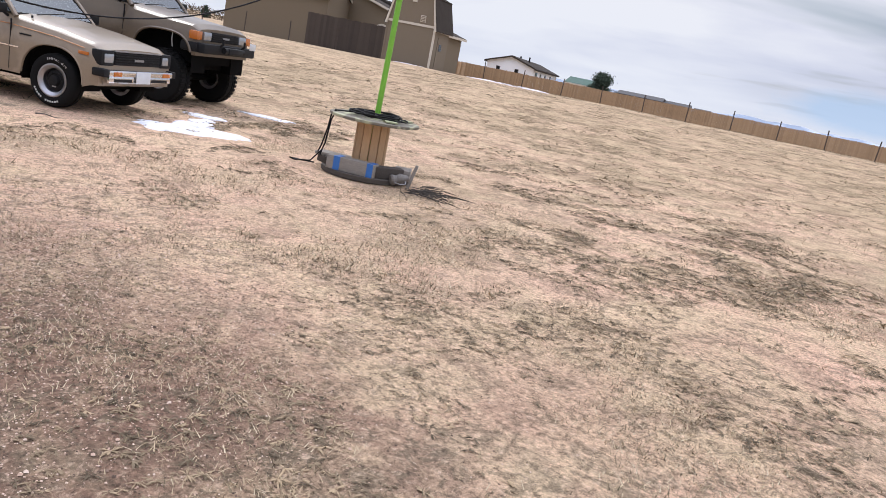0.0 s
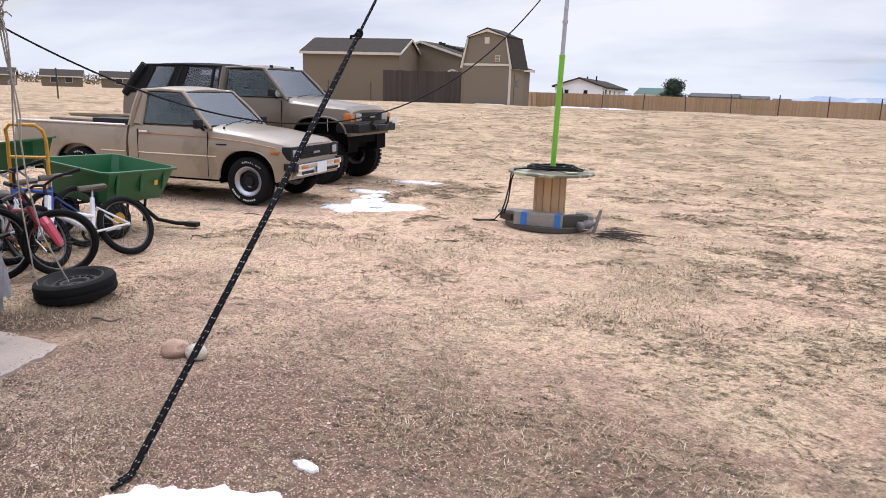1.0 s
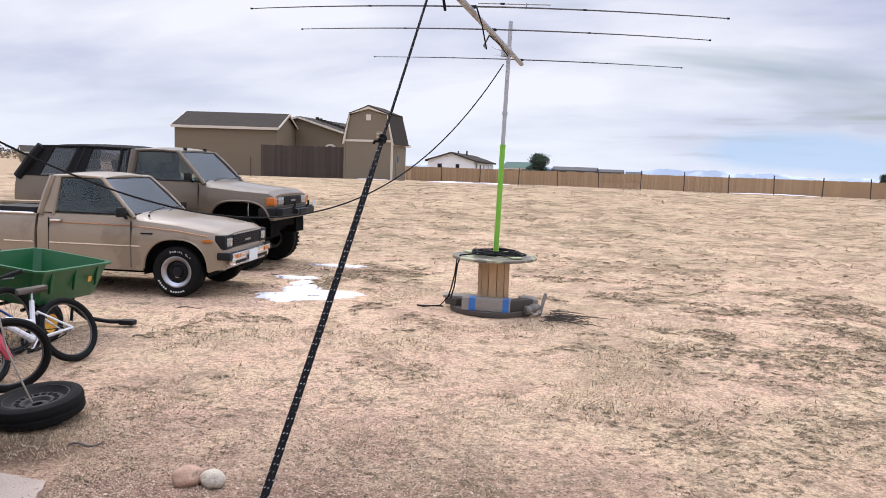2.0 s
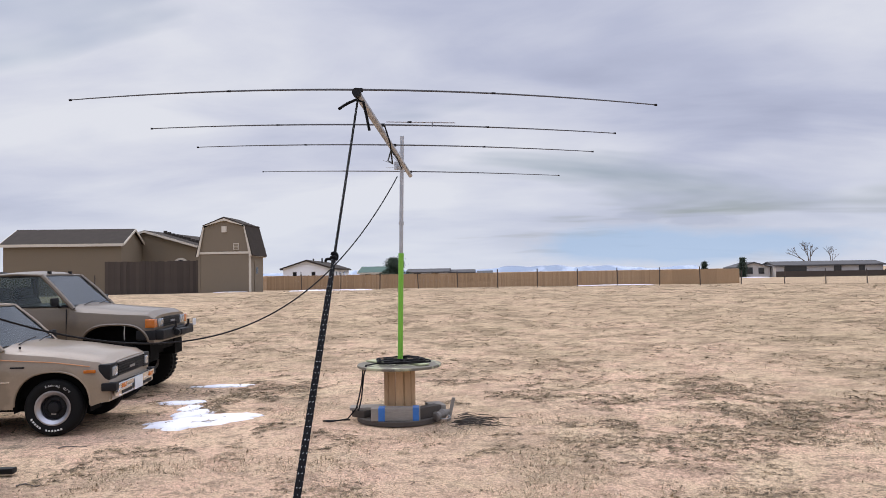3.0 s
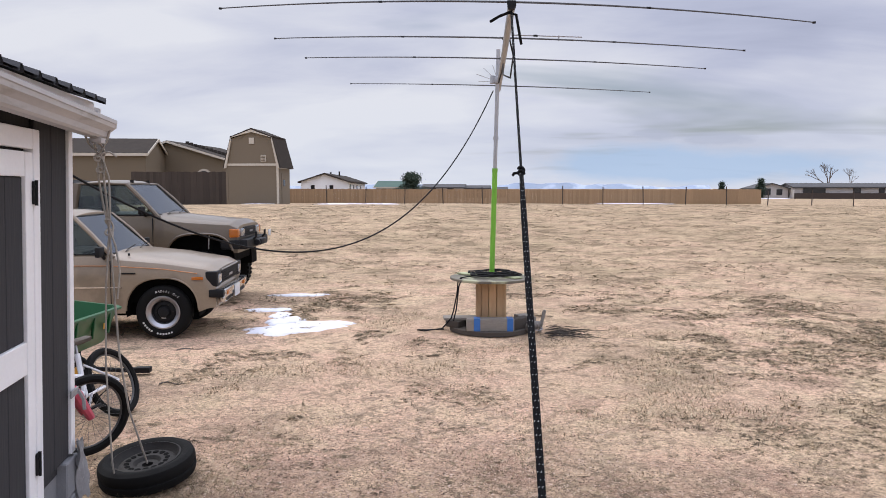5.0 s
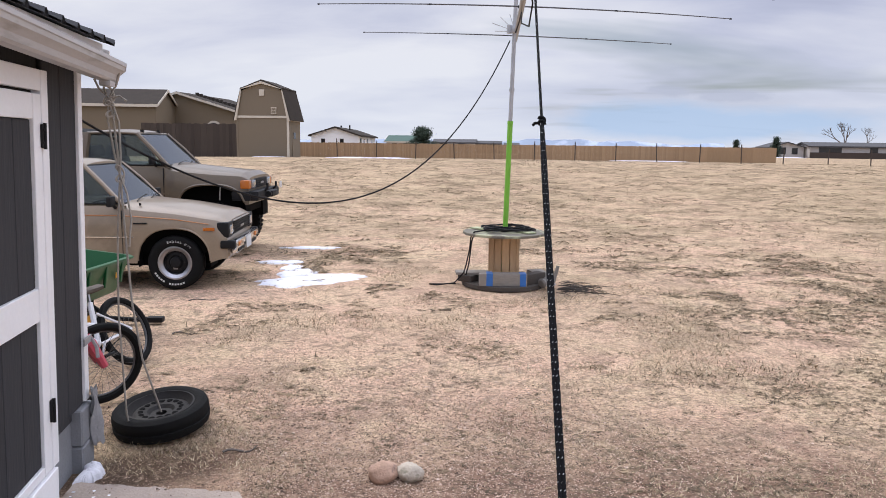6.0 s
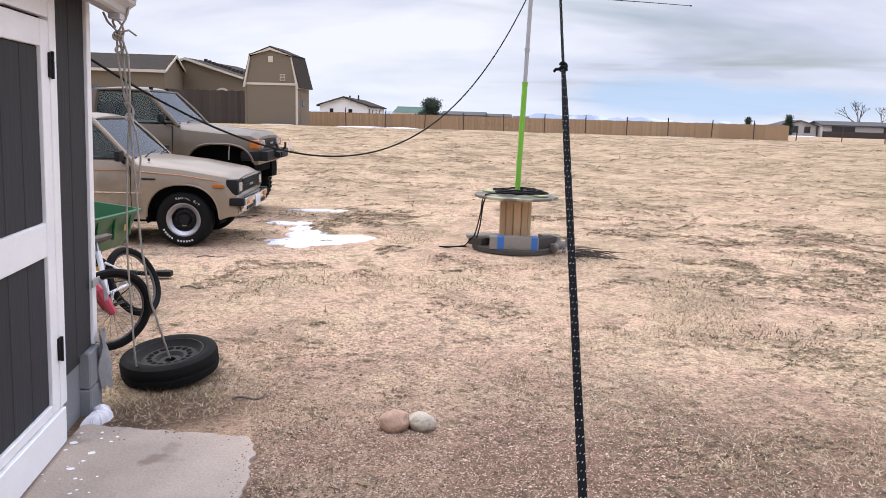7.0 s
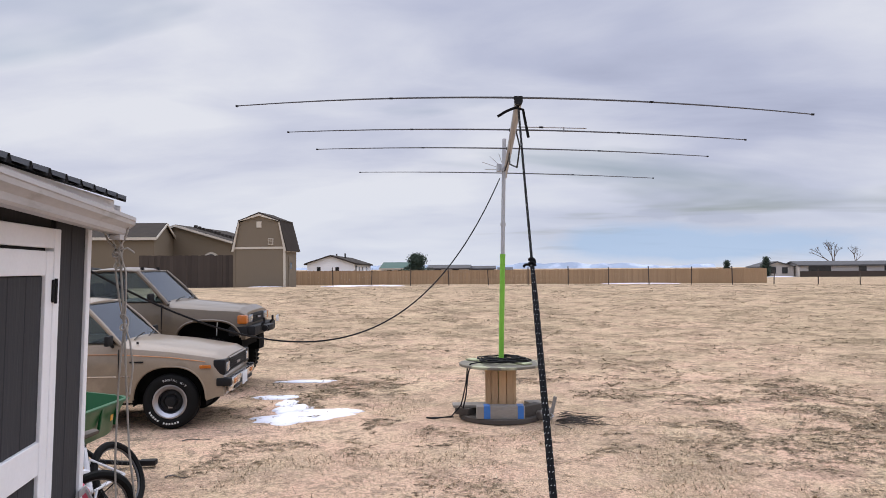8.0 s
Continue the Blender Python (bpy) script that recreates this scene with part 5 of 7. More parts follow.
def build_pickup(m):
    t = thing("pickup_truck", m, "old beige two-door pickup truck parked on dirt", "pickup truck")
    R, WB = 0.335, 2.80
    arches = [(0, 0.34, 0.435, 0.425, 2.35), (-WB, 0.34, 0.41, 0.39, 2.3)]
    table = [(0.64, (0.795, 0.765, 0.05, None)), (0.52, (0.855, 0.785, 0.06, None)), (0.0, (0.935, 0.80, 0.07, None)), (-0.58, (0.99, 0.80, 0.075, None)), (-0.64, (1.03, 0.80, 0.035, None)), (-1.90, (1.03, 0.80, 0.02, None))]
    xs = fine_xs(0.64, -1.90, arches, [0.52, 0.58])
    base = lambda x: 0.335 if x < 0.38 else 0.335 + 0.055 * smooth01(0.38, 0.60, x)
    part("cab_body", car_shell(stations_of(xs, table, base, arches)), M["beige"], t, angle=30)
    bed_table = [(-1.94, (1.005, 0.80, 0.0, 0.55)), (-3.92, (1.005, 0.80, 0.0, 0.55))]
    xs = fine_xs(-1.94, -3.92, arches, [])
    part("bed_body", car_shell(stations_of(xs, bed_table, lambda x: 0.40, arches)), M["beige"], t, angle=30)
    part("bed_front", box(-1.99, -1.94, -0.74, 0.74, 0.5, 1.01), M["beige"], t, smooth=False)
    tg = part("tailgate", box(-3.95, -3.88, -0.74, 0.74, 0.45, 0.99, 0.01), M["beige"], t)
    part("tailgate_handle", box(-3.97, -3.95, -0.1, 0.1, 0.82, 0.88), M["black"], tg)
    for s in (-1, 1):
        part("bed_rail", tube([(-1.96, s * 0.762, 1.025), (-3.9, s * 0.762, 1.025)], 0.014, 6), M["chrome"], t)
    part("underbody", join(box(-3.8, 0.28, -0.60, 0.60, 0.28, 0.50), box(-0.42, 0.42, -0.66, 0.66, 0.45, 0.74), box(-WB - 0.42, -WB + 0.42, -0.66, 0.66, 0.42, 0.545)), M["under"], t, smooth=False)
    part("axle", join(tube([(0, -0.6, R), (0, 0.6, R)], 0.04, 8), tube([(-WB, -0.6, R), (-WB, 0.6, R)], 0.05, 8)), M["under"], t)
    for x in (0, -WB):
        for s in (-1, 1):
            wheel(t, x, s * 0.665, s, R, 0.195, 0.215, lettered=True)
    for arch in arches:
        arch_liner(t, arch, 0.42, 0.775)
        arch_lip(t, arch, 0.782, M["beige"], 0.013, 2, 178)
    greenhouse(t, M["beige"], 1.045, 1.515, (-0.60, -1.08), (-1.88, -1.76), (0.735, 0.625), (0.735, 0.625), GLASS, door_split=[0.86], solid_from=0.85, pillar=0.036)
    interior(t, 1.05, -0.66, (-1.20,), 0.66, 0.50)
    wipers(t, -0.57, 1.065, ((-0.45, 0.05), (0.10, 0.60)))
    before_nose = {o.name for o in t.children}
    # front: grille, lamps, bumper
    gr = part("grille", box(0.705, 0.735, -0.50, 0.50, 0.655, 0.825, 0.008), M["black"], t, "black slatted grille")
    for i in range(5):
        part("grille_bar", box(0.735, 0.750, -0.49, 0.49, 0.672 + i * 0.031, 0.685 + i * 0.031), M["black"], gr, smooth=False)
    part("grille_trim", join(box(0.735, 0.752, -0.51, 0.51, 0.825, 0.840), box(0.752, 0.757, -0.10, 0.10, 0.715, 0.745)), M["alloy"], gr, smooth=False)
    for s in (-1, 1):
        hb = part("headlamp_surround", box(0.60, 0.745, min(s * 0.51, s * 0.765), max(s * 0.51, s * 0.765), 0.645, 0.835, 0.02), M["black"], t)
        part("headlight", box(0.73, 0.757, min(s * 0.535, s * 0.715), max(s * 0.535, s * 0.68), 0.682, 0.798, 0.02), M["lamp"], hb, "clear square headlight")
        part("side_marker", box(0.44, 0.58, s * 0.785 - 0.010, s * 0.785 + 0.010, 0.735, 0.775, 0.008), M["amber"], t, "amber side marker")
    bm_ = part("front_bumper", join(box(0.74, 0.83, -0.70, 0.70, 0.525, 0.605, 0.02), box(0.75, 0.815, -0.68, 0.68, 0.44, 0.530, 0.02)), M["chrome"], t, "chrome front bumper with black ends")
    for s in (-1, 1):
        part("bumper_end", box(0.64, 0.822, min(s * 0.69, s * 0.795), max(s * 0.69, s * 0.795), 0.515, 0.615, 0.022), M["black"], bm_)
        part("turn_signal", box(0.815, 0.838, min(s * 0.46, s * 0.62), max(s * 0.46, s * 0.62), 0.53, 0.585, 0.006), M["amber"], bm_)
        part("air_slot", box(0.80, 0.822, min(s * 0.22, s * 0.58), max(s * 0.22, s * 0.58), 0.455, 0.495), M["black"], bm_, smooth=False)
    pl = part("number_plate", box(0.832, 0.840, -0.155, 0.155, 0.44, 0.595, 0.006), M["plate"], bm_, "white number plate")
    part("front_valance", box(0.55, 0.745, -0.70, 0.70, 0.40, 0.50, 0.03), M["beige"], t)
    for o in [c for c in t.children if c.name not in before_nose]:
        o.location.x -= 0.085
    for s in (-1, 1):
        y = s * 0.80
        for x in (-0.60, -1.74):
            part("door_seam", box(x - 0.004, x + 0.004, y - 0.004 - 0.02, y + 0.004 - (0.0 if s > 0 else -0.0), 0.37, 0.98) if s > 0 else box(x - 0.004, x + 0.004, y - 0.003, y + 0.02, 0.37, 0.98), M["black"], t, smooth=False)
        for x0, x1 in ((-0.60, -0.47), (-1.73, -0.62), (-2.36, -1.96), (-3.9, -3.26)):
            part("side_moulding", box(x0, x1, y - 0.008, y + 0.008, 0.648, 0.662), M["chrome"], t, "thin bright side moulding", smooth=False)
        part("pinstripe", join(*[tube(q, 0.0055, 5) for q in ([(0.42, s * 0.772, 0.815), (0.0, s * 0.783, 0.875), (-0.58, s * 0.785, 0.915)], [(-0.62, s * 0.786, 0.918), (-1.74, s * 0.786, 0.925)])]), M["stripe"], t, "thin orange pinstripe")
        part("fender_badge", box(-0.47, -0.31, y * 0.99 - 0.008, y * 0.99 + 0.008, 0.815, 0.832), M["black"], t, smooth=False)
        part("door_handle", box(-1.70, -1.55, y - 0.025, y + 0.025, 0.935, 0.965, 0.010), M["chrome"], t, "bright door handle")
        mi = part("door_mirror", box(-0.72, -0.66, s * 0.87 - 0.085, s * 0.87 + 0.085, 1.03, 1.155, 0.02), M["black"], t, "black door mirror")
        part("mirror_arm", tube([(-0.68, s * 0.76, 1.01), (-0.68, s * 0.84, 1.05)], 0.02, 8), M["black"], mi)
        part("mud_flap", box(-WB - 0.44, -WB - 0.42, min(s * 0.55, s * 0.77), max(s * 0.55, s * 0.77), 0.18, 0.42), M["rubber"], t, smooth=False)
    part("aerial_base", tube([(-0.42, -0.66, 1.03), (-0.42, -0.66, 1.06)], 0.014, 8), M["black"], t)
    # load in the bed
    rnd = random.Random(3)
    for i in range(9):
        part("load_plank", moved(box(-0.60, 0.60, -0.07, 0.07, 0, 0.035, 0.004, 1), pose(-3.05 + rnd.uniform(-0.15, 0.15), rnd.uniform(-0.5, 0.5), 0.955 + 0.018 * i, rnd.uniform(-3, 3), rnd.uniform(-2, 2), rnd.uniform(-16, 16))), M["scrapwood"], t, smooth=False)
    part("load_box", box(-2.62, -2.0, -0.66, 0.45, 0.56, 1.10, 0.02), M["black"], t)
    part("load_heap", box(-3.8, -2.4, -0.66, 0.66, 0.55, 0.96, 0.06), M["brush"], t)
    return t


def build_suv(m):
    t = thing("lifted_suv", m, "tan lifted off-road vehicle with black soft top", "off-road car")
    R, WB = 0.425, 2.62
    arches = [(0, 0.66, 0.53, 0.485, 2.9), (-WB, 0.68, 0.50, 0.45, 2.8)]
    base = lambda x: 0.76 if x < 0.35 else 0.76 + 0.08 * smooth01(0.35, 0.55, x)
    table = [(0.58, (1.215, 0.80, 0.05, None)), (0.46, (1.275, 0.825, 0.06, None)), (0.0, (1.30, 0.84, 0.075, None)), (-0.62, (1.35, 0.84, 0.09, None)), (-0.70, (1.41, 0.84, 0.05, None)), (-4.08, (1.42, 0.84, 0.02, None))]
    part("body", car_shell(stations_of(fine_xs(0.58, -4.08, arches, [0.46, 0.52]), table, base, arches)), M["tan"], t, angle=30)
    part("underbody", join(box(-3.6, 0.34, -0.50, 0.50, 0.60, 0.85), box(-0.5, 0.5, -0.60, 0.60, 0.7, 1.10), box(-WB - 0.5, -WB + 0.5, -0.60, 0.60, 0.7, 1.10), box(-2.1, -0.6, -0.80, -0.72, 0.60, 0.70), box(-2.1, -0.6, 0.72, 0.80, 0.60, 0.70)), M["under"], t, smooth=False)
    part("axle", join(tube([(0, -0.6, R), (0, 0.6, R)], 0.05, 8), tube([(-WB, -0.6, R), (-WB, 0.6, R)], 0.06, 8), tube([(-WB, 0, R), (-1.2, 0, 0.62), (0, 0.1, R)], 0.04, 8)), M["under"], t)
    for s in (-1, 1):
        for x in (0, -WB):
            wheel(t, x, s * 0.72, s, R, 0.20, 0.29, knobby=True)
            part("leaf_spring", tube([(x + 0.5, s * 0.45, 0.68), (x, s * 0.45, 0.47), (x - 0.5, s * 0.45, 0.66)], 0.035, 6), M["under"], t)
            part("shock_absorber", tube([(x - 0.12, s * 0.48, 0.46), (x - 0.18, s * 0.44, 1.0)], 0.032, 8), M["under"], t)
    for arch in arches:
        arch_liner(t, arch, 0.40, 0.80)
        arch_lip(t, arch, 0.832, M["tan"], 0.020, 18 if arch[0] == 0 else 10, 170)
    greenhouse(t, M["tan"], 1.425, 1.92, (-0.66, -1.16), (-1.98, -1.94), (0.765, 0.66), (0.765, 0.66), GLASS)
    greenhouse(t, M["canvas"], 1.425, 1.935, (-2.02, -2.00), (-4.05, -3.66), (0.765, 0.665), (0.765, 0.66), SMOKED, door_split=[0.10, 0.50, 0.58], quarter=True, pillar=0.06)
    for s in (-1, 1):
        part("soft_top_panel", sheet((-2.85, s * 0.772, 1.41), (-3.18, s * 0.772, 1.41), (-3.0, s * 0.675, 1.935), (-2.70, s * 0.675, 1.935), 0.012), M["canvas"], t, smooth=False)
        part("soft_top_panel", sheet((-3.66, s * 0.772, 1.41), (-4.03, s * 0.772, 1.41), (-3.66, s * 0.675, 1.935), (-3.42, s * 0.675, 1.935), 0.012), M["canvas"], t, smooth=False)
    interior(t, 1.42, -0.74, (-1.45, -2.45), 0.70, 0.86)
    wipers(t, -0.64, 1.445, ((-0.5, 0.02), (0.08, 0.62)))
    for y in (-0.36, 0.36):
        part("roof_stub", box(-1.22, -1.17, y - 0.02, y + 0.02, 1.935, 1.99), M["black"], t, smooth=False)
    before_nose = {o.name for o in t.children}
    gr = part("grille", box(0.655, 0.685, -0.42, 0.42, 0.985, 1.135, 0.008), M["black"], t, "black slatted grille")
    for i in range(4):
        part("grille_bar", box(0.685, 0.700, -0.41, 0.41, 1.00 + i * 0.034, 1.013 + i * 0.034), M["black"], gr, smooth=False)
    part("grille_badge", box(0.70, 0.706, -0.10, 0.10, 1.045, 1.075), M["alloy"], gr, smooth=False)
    for s in (-1, 1):
        part("headlight", box(0.66, 0.70, min(s * 0.43, s * 0.645), max(s * 0.43, s * 0.665), 0.99, 1.125, 0.02), M["lamp"], t, "clear square headlight")
        part("turn_signal", box(0.54, 0.69, min(s * 0.685, s * 0.836), max(s * 0.685, s * 0.836), 0.99, 1.125, 0.02), M["amber"], t, "orange corner turn signal")
    bb = part("front_bumper", join(box(0.66, 0.82, -0.80, 0.80, 0.80, 0.955, 0.03), box(0.40, 0.70, -0.83, -0.70, 0.80, 0.95, 0.03), box(0.40, 0.70, 0.70, 0.83, 0.80, 0.95, 0.03)), M["black"], t, "black steel front bumper with hoop")
    for y in (-0.34, 0.34):
        part("bumper_upright", tube([(0.80, y, 0.92), (0.86, y, 0.98), (0.86, y, 1.06)], 0.020, 8), M["black"], bb)
    part("winch", join(box(0.78, 0.92, -0.22, 0.22, 0.83, 0.93, 0.02), tube([(0.86, -0.3, 0.88), (0.86, 0.3, 0.88)], 0.05, 10)), M["black"], bb)
    part("number_plate", box(0.90, 0.908, 0.44, 0.64, 0.94, 1.05, 0.006), M["plate"], bb, "white number plate")
    for o in [c for c in t.children if c.name not in before_nose]:
        o.location += Vector((-0.085, 0, 0.095))
    for s in (-1, 1):
        y = s * 0.84
        for x in (-0.72, -1.98):
            part("door_seam", box(x - 0.005, x + 0.005, y - (0.02 if s > 0 else 0.003), y + (0.003 if s > 0 else 0.02), 0.80, 1.40), M["black"], t, smooth=False)
        part("door_handle", box(-1.92, -1.76, y - 0.02, y + 0.02, 1.27, 1.305, 0.008), M["black"], t)
        part("side_moulding", box(-3.1, -0.65, y - 0.008, y + 0.008, 0.985, 1.01), M["tan"], t, smooth=False)
        mi = part("door_mirror", box(-0.88, -0.82, s * 0.93 - 0.095, s * 0.93 + 0.095, 1.45, 1.58, 0.03), M["black"], t, "black door mirror")
        part("mirror_arm", tube([(-0.84, s * 0.79, 1.43), (-0.84, s * 0.90, 1.48)], 0.022, 8), M["black"], mi)
    part("fender_cable", tube([(0.14, -0.78, 1.18), (0.12, -0.76, 1.02), (0.10, -0.7, 0.9)], 0.008, 5), M["rawhite"], t)
    return t


build_pickup(pose(-7.60, 9.37, 0, 0, 0, 9.5))
build_suv(pose(-8.17, 11.96, 0, 0, 0, 7))


# ---------- cable spool with its mast ----------
def disc(r0, r1, z0, z1, n=48):
    pr = [(r0, z0), (r1 - 0.006, z0), (r1, z0 + 0.006), (r1, z1 - 0.006), (r1 - 0.006, z1), (r0, z1)]
    v, f = lathe(pr, n)
    return [(x, z, y) for x, y, z in v], f


SPOOL = (-3.47, 9.62)


def build_spool():
    t = thing("cable_spool", pose(*SPOOL, 0, 0, 0, 8), "wooden cable spool standing on end as a mast base", "cable spool")
    top = part("top_flange", disc(0.05, 0.538, 0.672, 0.706), M["palewood"], t, "grey weathered round plywood flange with worn paint")
    part("bottom_flange", disc(0.05, 0.545, 0.005, 0.065), M["darkwood"], t, "grey weathered round lower flange")
    n = 12
    for i in range(n):
        a = 2 * math.pi * i / n
        st = new("drum_slat", bpy.data.meshes.get("drum_slat") or mesh_of("drum_slat", box(-0.047, 0.047, -0.022, 0.0, 0.066, 0.675, 0.008, 2), M["wood"]))
        st.parent = t
        st.matrix_basis = pose(0, 0, 0, 0, 0, math.degrees(a)) @ pose(0, 0.198, 0)
    rnd = random.Random(2)
    for k in range(4):
        a = radians(45 + 90 * k)
        part("flange_bolt", moved(disc(0.0005, 0.014, 0.0, 0.008, 8), pose(0.17 * math.cos(a), 0.17 * math.sin(a), 0.71)), M["galv"], top)
    for a, w in ((35, 0.26), (80, 0.20), (150, 0.30), (-40, 0.24)):
        part("top_board", moved(box(-w / 2, w / 2, -0.07, 0.07, 0, 0.018, 0.003, 1), pose(0.33 * math.cos(radians(a)), 0.33 * math.sin(radians(a)), 0.712, 0, 0, a + rnd.uniform(-25, 25))), M["paleboard"], t)


build_spool()


def ballast(name, x, y, z, turn, size, material, label, extra=None):
    t = thing(name, pose(x, y, z, 0, 0, turn), label, "ballast block")
    w, d, h = size
    part("block", box(-w / 2, w / 2, -d / 2, d / 2, 0, h, 0.008), M[material], t)
    if extra:
        for i, (a, b) in enumerate(extra):
            part("tape_band", box(a, b, -d / 2 - 0.003, d / 2 + 0.003, -0.0, h + 0.003), M["bluetape"], t, "blue tape band", smooth=False)
    return t


ballast("timber_block", -3.47, 9.23, 0.066, 5, (0.60, 0.16, 0.155), "greywood", "weathered grey timber wrapped with blue tape on the spool", [(-0.21, -0.13), (0.21, 0.285)])
ballast("timber_block", -3.86, 9.58, 0.066, 62, (0.46, 0.20, 0.085), "darkwood", "dark damp timber lying on the spool flange")
ballast("plank", -3.84, 9.52, 0.152, 8, (0.50, 0.22, 0.035), "greywood", "flat grey plank laid over the ballast timber")
ballast("timber_block", -3.10, 9.42, 0.066, 48, (0.36, 0.14, 0.135), "darkwood", "dark damp timber lying on the spool flange")
ballast("timber_block", -3.02, 9.68, 0.066, 20, (0.20, 0.30, 0.12), "greywood", "grey timber block on the spool flange")
jug = thing("crushed_can", pose(-2.92, 9.36, 0.105, 18, 50, -30), "crushed grey metal can leaning on the cable spool", "can")
part("can_body", lathe([(0.0005, -0.10), (0.048, -0.10), (0.066, -0.080), (0.046, -0.03), (0.064, 0.02), (0.040, 0.085), (0.030, 0.12), (0.0005, 0.118)], 14, False), M["dirtymetal"], jug, smooth=False)
part("handle", tube([(0.05, -0.06, 0.02), (0.10, -0.02, 0.07), (0.10, 0.04, 0.07), (0.05, 0.07, 0.02)], 0.006, 6), M["galv"], jug, "thin wire handle")
solid("stake", moved(box(-0.02, 0.02, -0.015, 0.015, -0.10, 0.30, 0.004, 1), pose(0, 0, 0, 0, 14, 20)), M["greywood"], pose(-2.84, 9.47, 0.0), "short grey wooden stake beside the spool", "stake")
tw_rnd = random.Random(41)
twigs_ = []
for _ in range(70):
    a, l = tw_rnd.gauss(0, 0.45), tw_rnd.uniform(0.10, 0.38)
    x, y = -2.80 + abs(tw_rnd.gauss(0, 0.20)), 9.38 + tw_rnd.gauss(0, 0.16)
    z = ground_height(x, y) + tw_rnd.uniform(0.004, 0.035)
    twigs_.append(tube([(x, y, z), (x + l * 0.5 * math.cos(a), y + l * 0.5 * math.sin(a), z + 0.012), (x + l * math.cos(a), y + l * math.sin(a), z - 0.004)], [0.005, 0.004, 0.002], 5))
solid("twig_litter", join(*twigs_), M["darkwood"], pose(0, 0, 0), "dark dry twigs littered beside the spool", "twigs", kind="stuff")

mast = thing("antenna_mast", pose(SPOOL[0] - 0.005, SPOOL[1] + 0.02, 0.06, 0, 1.3, 0), "upright steel mast with bright green lower half", "mast")
part("green_tube", tube([(0, 0, 0), (0, 0, 2.04)], 0.034, 14), M["greenpole"], mast, "bright green lower tube")
part("grey_tube", tube([(0, 0, 2.04), (0, 0, 3.58)], 0.026, 14), M["galv"], mast, "grey upper tube")
part("collar", tube([(0, 0, 2.43), (0, 0, 2.47)], 0.034, 14), M["galv"], mast)
part("collar", tube([(0, 0, 2.02), (0, 0, 2.06)], 0.037, 14), M["greenpole"], mast)


def coil(name, cx, cy, z, loops, r, seed, material, label):
    rnd = random.Random(seed)
    pts = []
    for i in range(loops * 26):
        w = 2 * math.pi * i / 26
        k = i // 26
        e = r * (1 + 0.18 * math.sin(k * 2.1) + 0.10 * math.sin(2 * w + k))
        pts.append((cx + e * math.cos(w) + 0.05 * math.sin(k * 1.7), cy + 0.85 * e * math.sin(w) + 0.04 * math.cos(k * 2.3), z + 0.010 + 0.009 * k + 0.012 * rnd.random()))
    return solid(name, tube(pts, 0.0085, 6), M[material], pose(0, 0, 0), label, "cable")


coil("cable_coil", SPOOL[0] + 0.02, SPOOL[1] + 0.02, 0.712, 6, 0.27, 1, "cable", "tangled black cable coil on the spool")
coil("cable_coil", SPOOL[0] - 0.10, SPOOL[1] - 0.15, 0.730, 3, 0.16, 5, "cable", "small black cable coil on the spool")
hx, hy = SPOOL[0] - 0.40, SPOOL[1] - 0.30
solid("hanging_cable", join(tube([(hx + 0.18, hy + 0.12, 0.735), (hx + 0.02, hy, 0.722), (hx - 0.015, hy - 0.02, 0.66), (hx - 0.03, hy - 0.03, 0.5), (hx - 0.07, hy - 0.04, 0.30), (hx - 0.10, hy - 0.05, 0.20), (hx - 0.07, hy - 0.05, 0.17), (hx - 0.035, hy - 0.03, 0.32), (hx - 0.005, hy - 0.02, 0.60), (hx + 0.03, hy, 0.724)], 0.009, 6), tube([(hx - 0.09, hy, 0.21), (hx - 0.22, hy, 0.06), (hx - 0.45, hy + 0.02, 0.022), (hx - 0.55, hy + 0.08, 0.02), (hx - 0.42, hy + 0.10, 0.02), (hx - 0.20, hy + 0.06, 0.04)], 0.009, 6)), M["cable"], pose(0, 0, 0), "black cable loop hanging from the spool", "cable")

# ---------- beam antenna ----------
BOOM_Z, BOOM_TURN = 3.25, 1.75
ant = thing("beam_antenna", pose(SPOOL[0] + 0.10, SPOOL[1] + 0.0, BOOM_Z, 0, 2.0, BOOM_TURN), "four-element aluminium beam antenna on a mast", "antenna")
part("boom", tube([(0, -3.85, 0), (0, 0.95, 0)], 0.030, 14), M["alu"], ant, "pale aluminium boom")
part("boom_cap", tube([(0, -3.885, 0), (0, -3.83, 0)], 0.034, 14), M["black"], ant, "black boom end cap")
part("mast_clamp", join(box(-0.075, 0.0, -0.03, 0.03, -0.045, 0.045, 0.006), tube([(-0.095, 0, -0.05), (-0.095, 0, 0.05)], 0.034, 10)), M["galv"], ant)
for y, half, droop in ((-3.78, 2.30, 0.10), (-2.42, 2.25, 0.06), (-1.30, 2.22, 0.05), (0.86, 2.10, 0.03)):
    pts = [(x, y, 0.045 - droop * (abs(x) / half) ** 2) for x in np.linspace(-half, half, 25)]
    rad = [0.0085 - 0.004 * abs(p[0]) / half for p in pts]
    el = part("element", tube(pts, rad, 7), M["element"], ant, "thin dark weathered element")
    part("element_clamp", box(-0.035, 0.035, y - 0.018, y + 0.018, 0.028, 0.056, 0.006), M["black"], el)
    for s in (-1, 1):
        part("element_joint", tube([(s * half * 0.45, y, 0.045 - droop * 0.2), (s * half * 0.45 + 0.03, y, 0.045 - droop * 0.2)], 0.0085, 7), M["black"], el)
        part("tip_cap", tube([(s * (half - 0.02), y, 0.045 - droop), (s * half, y, 0.045 - droop)], 0.009, 7), M["black"], el)
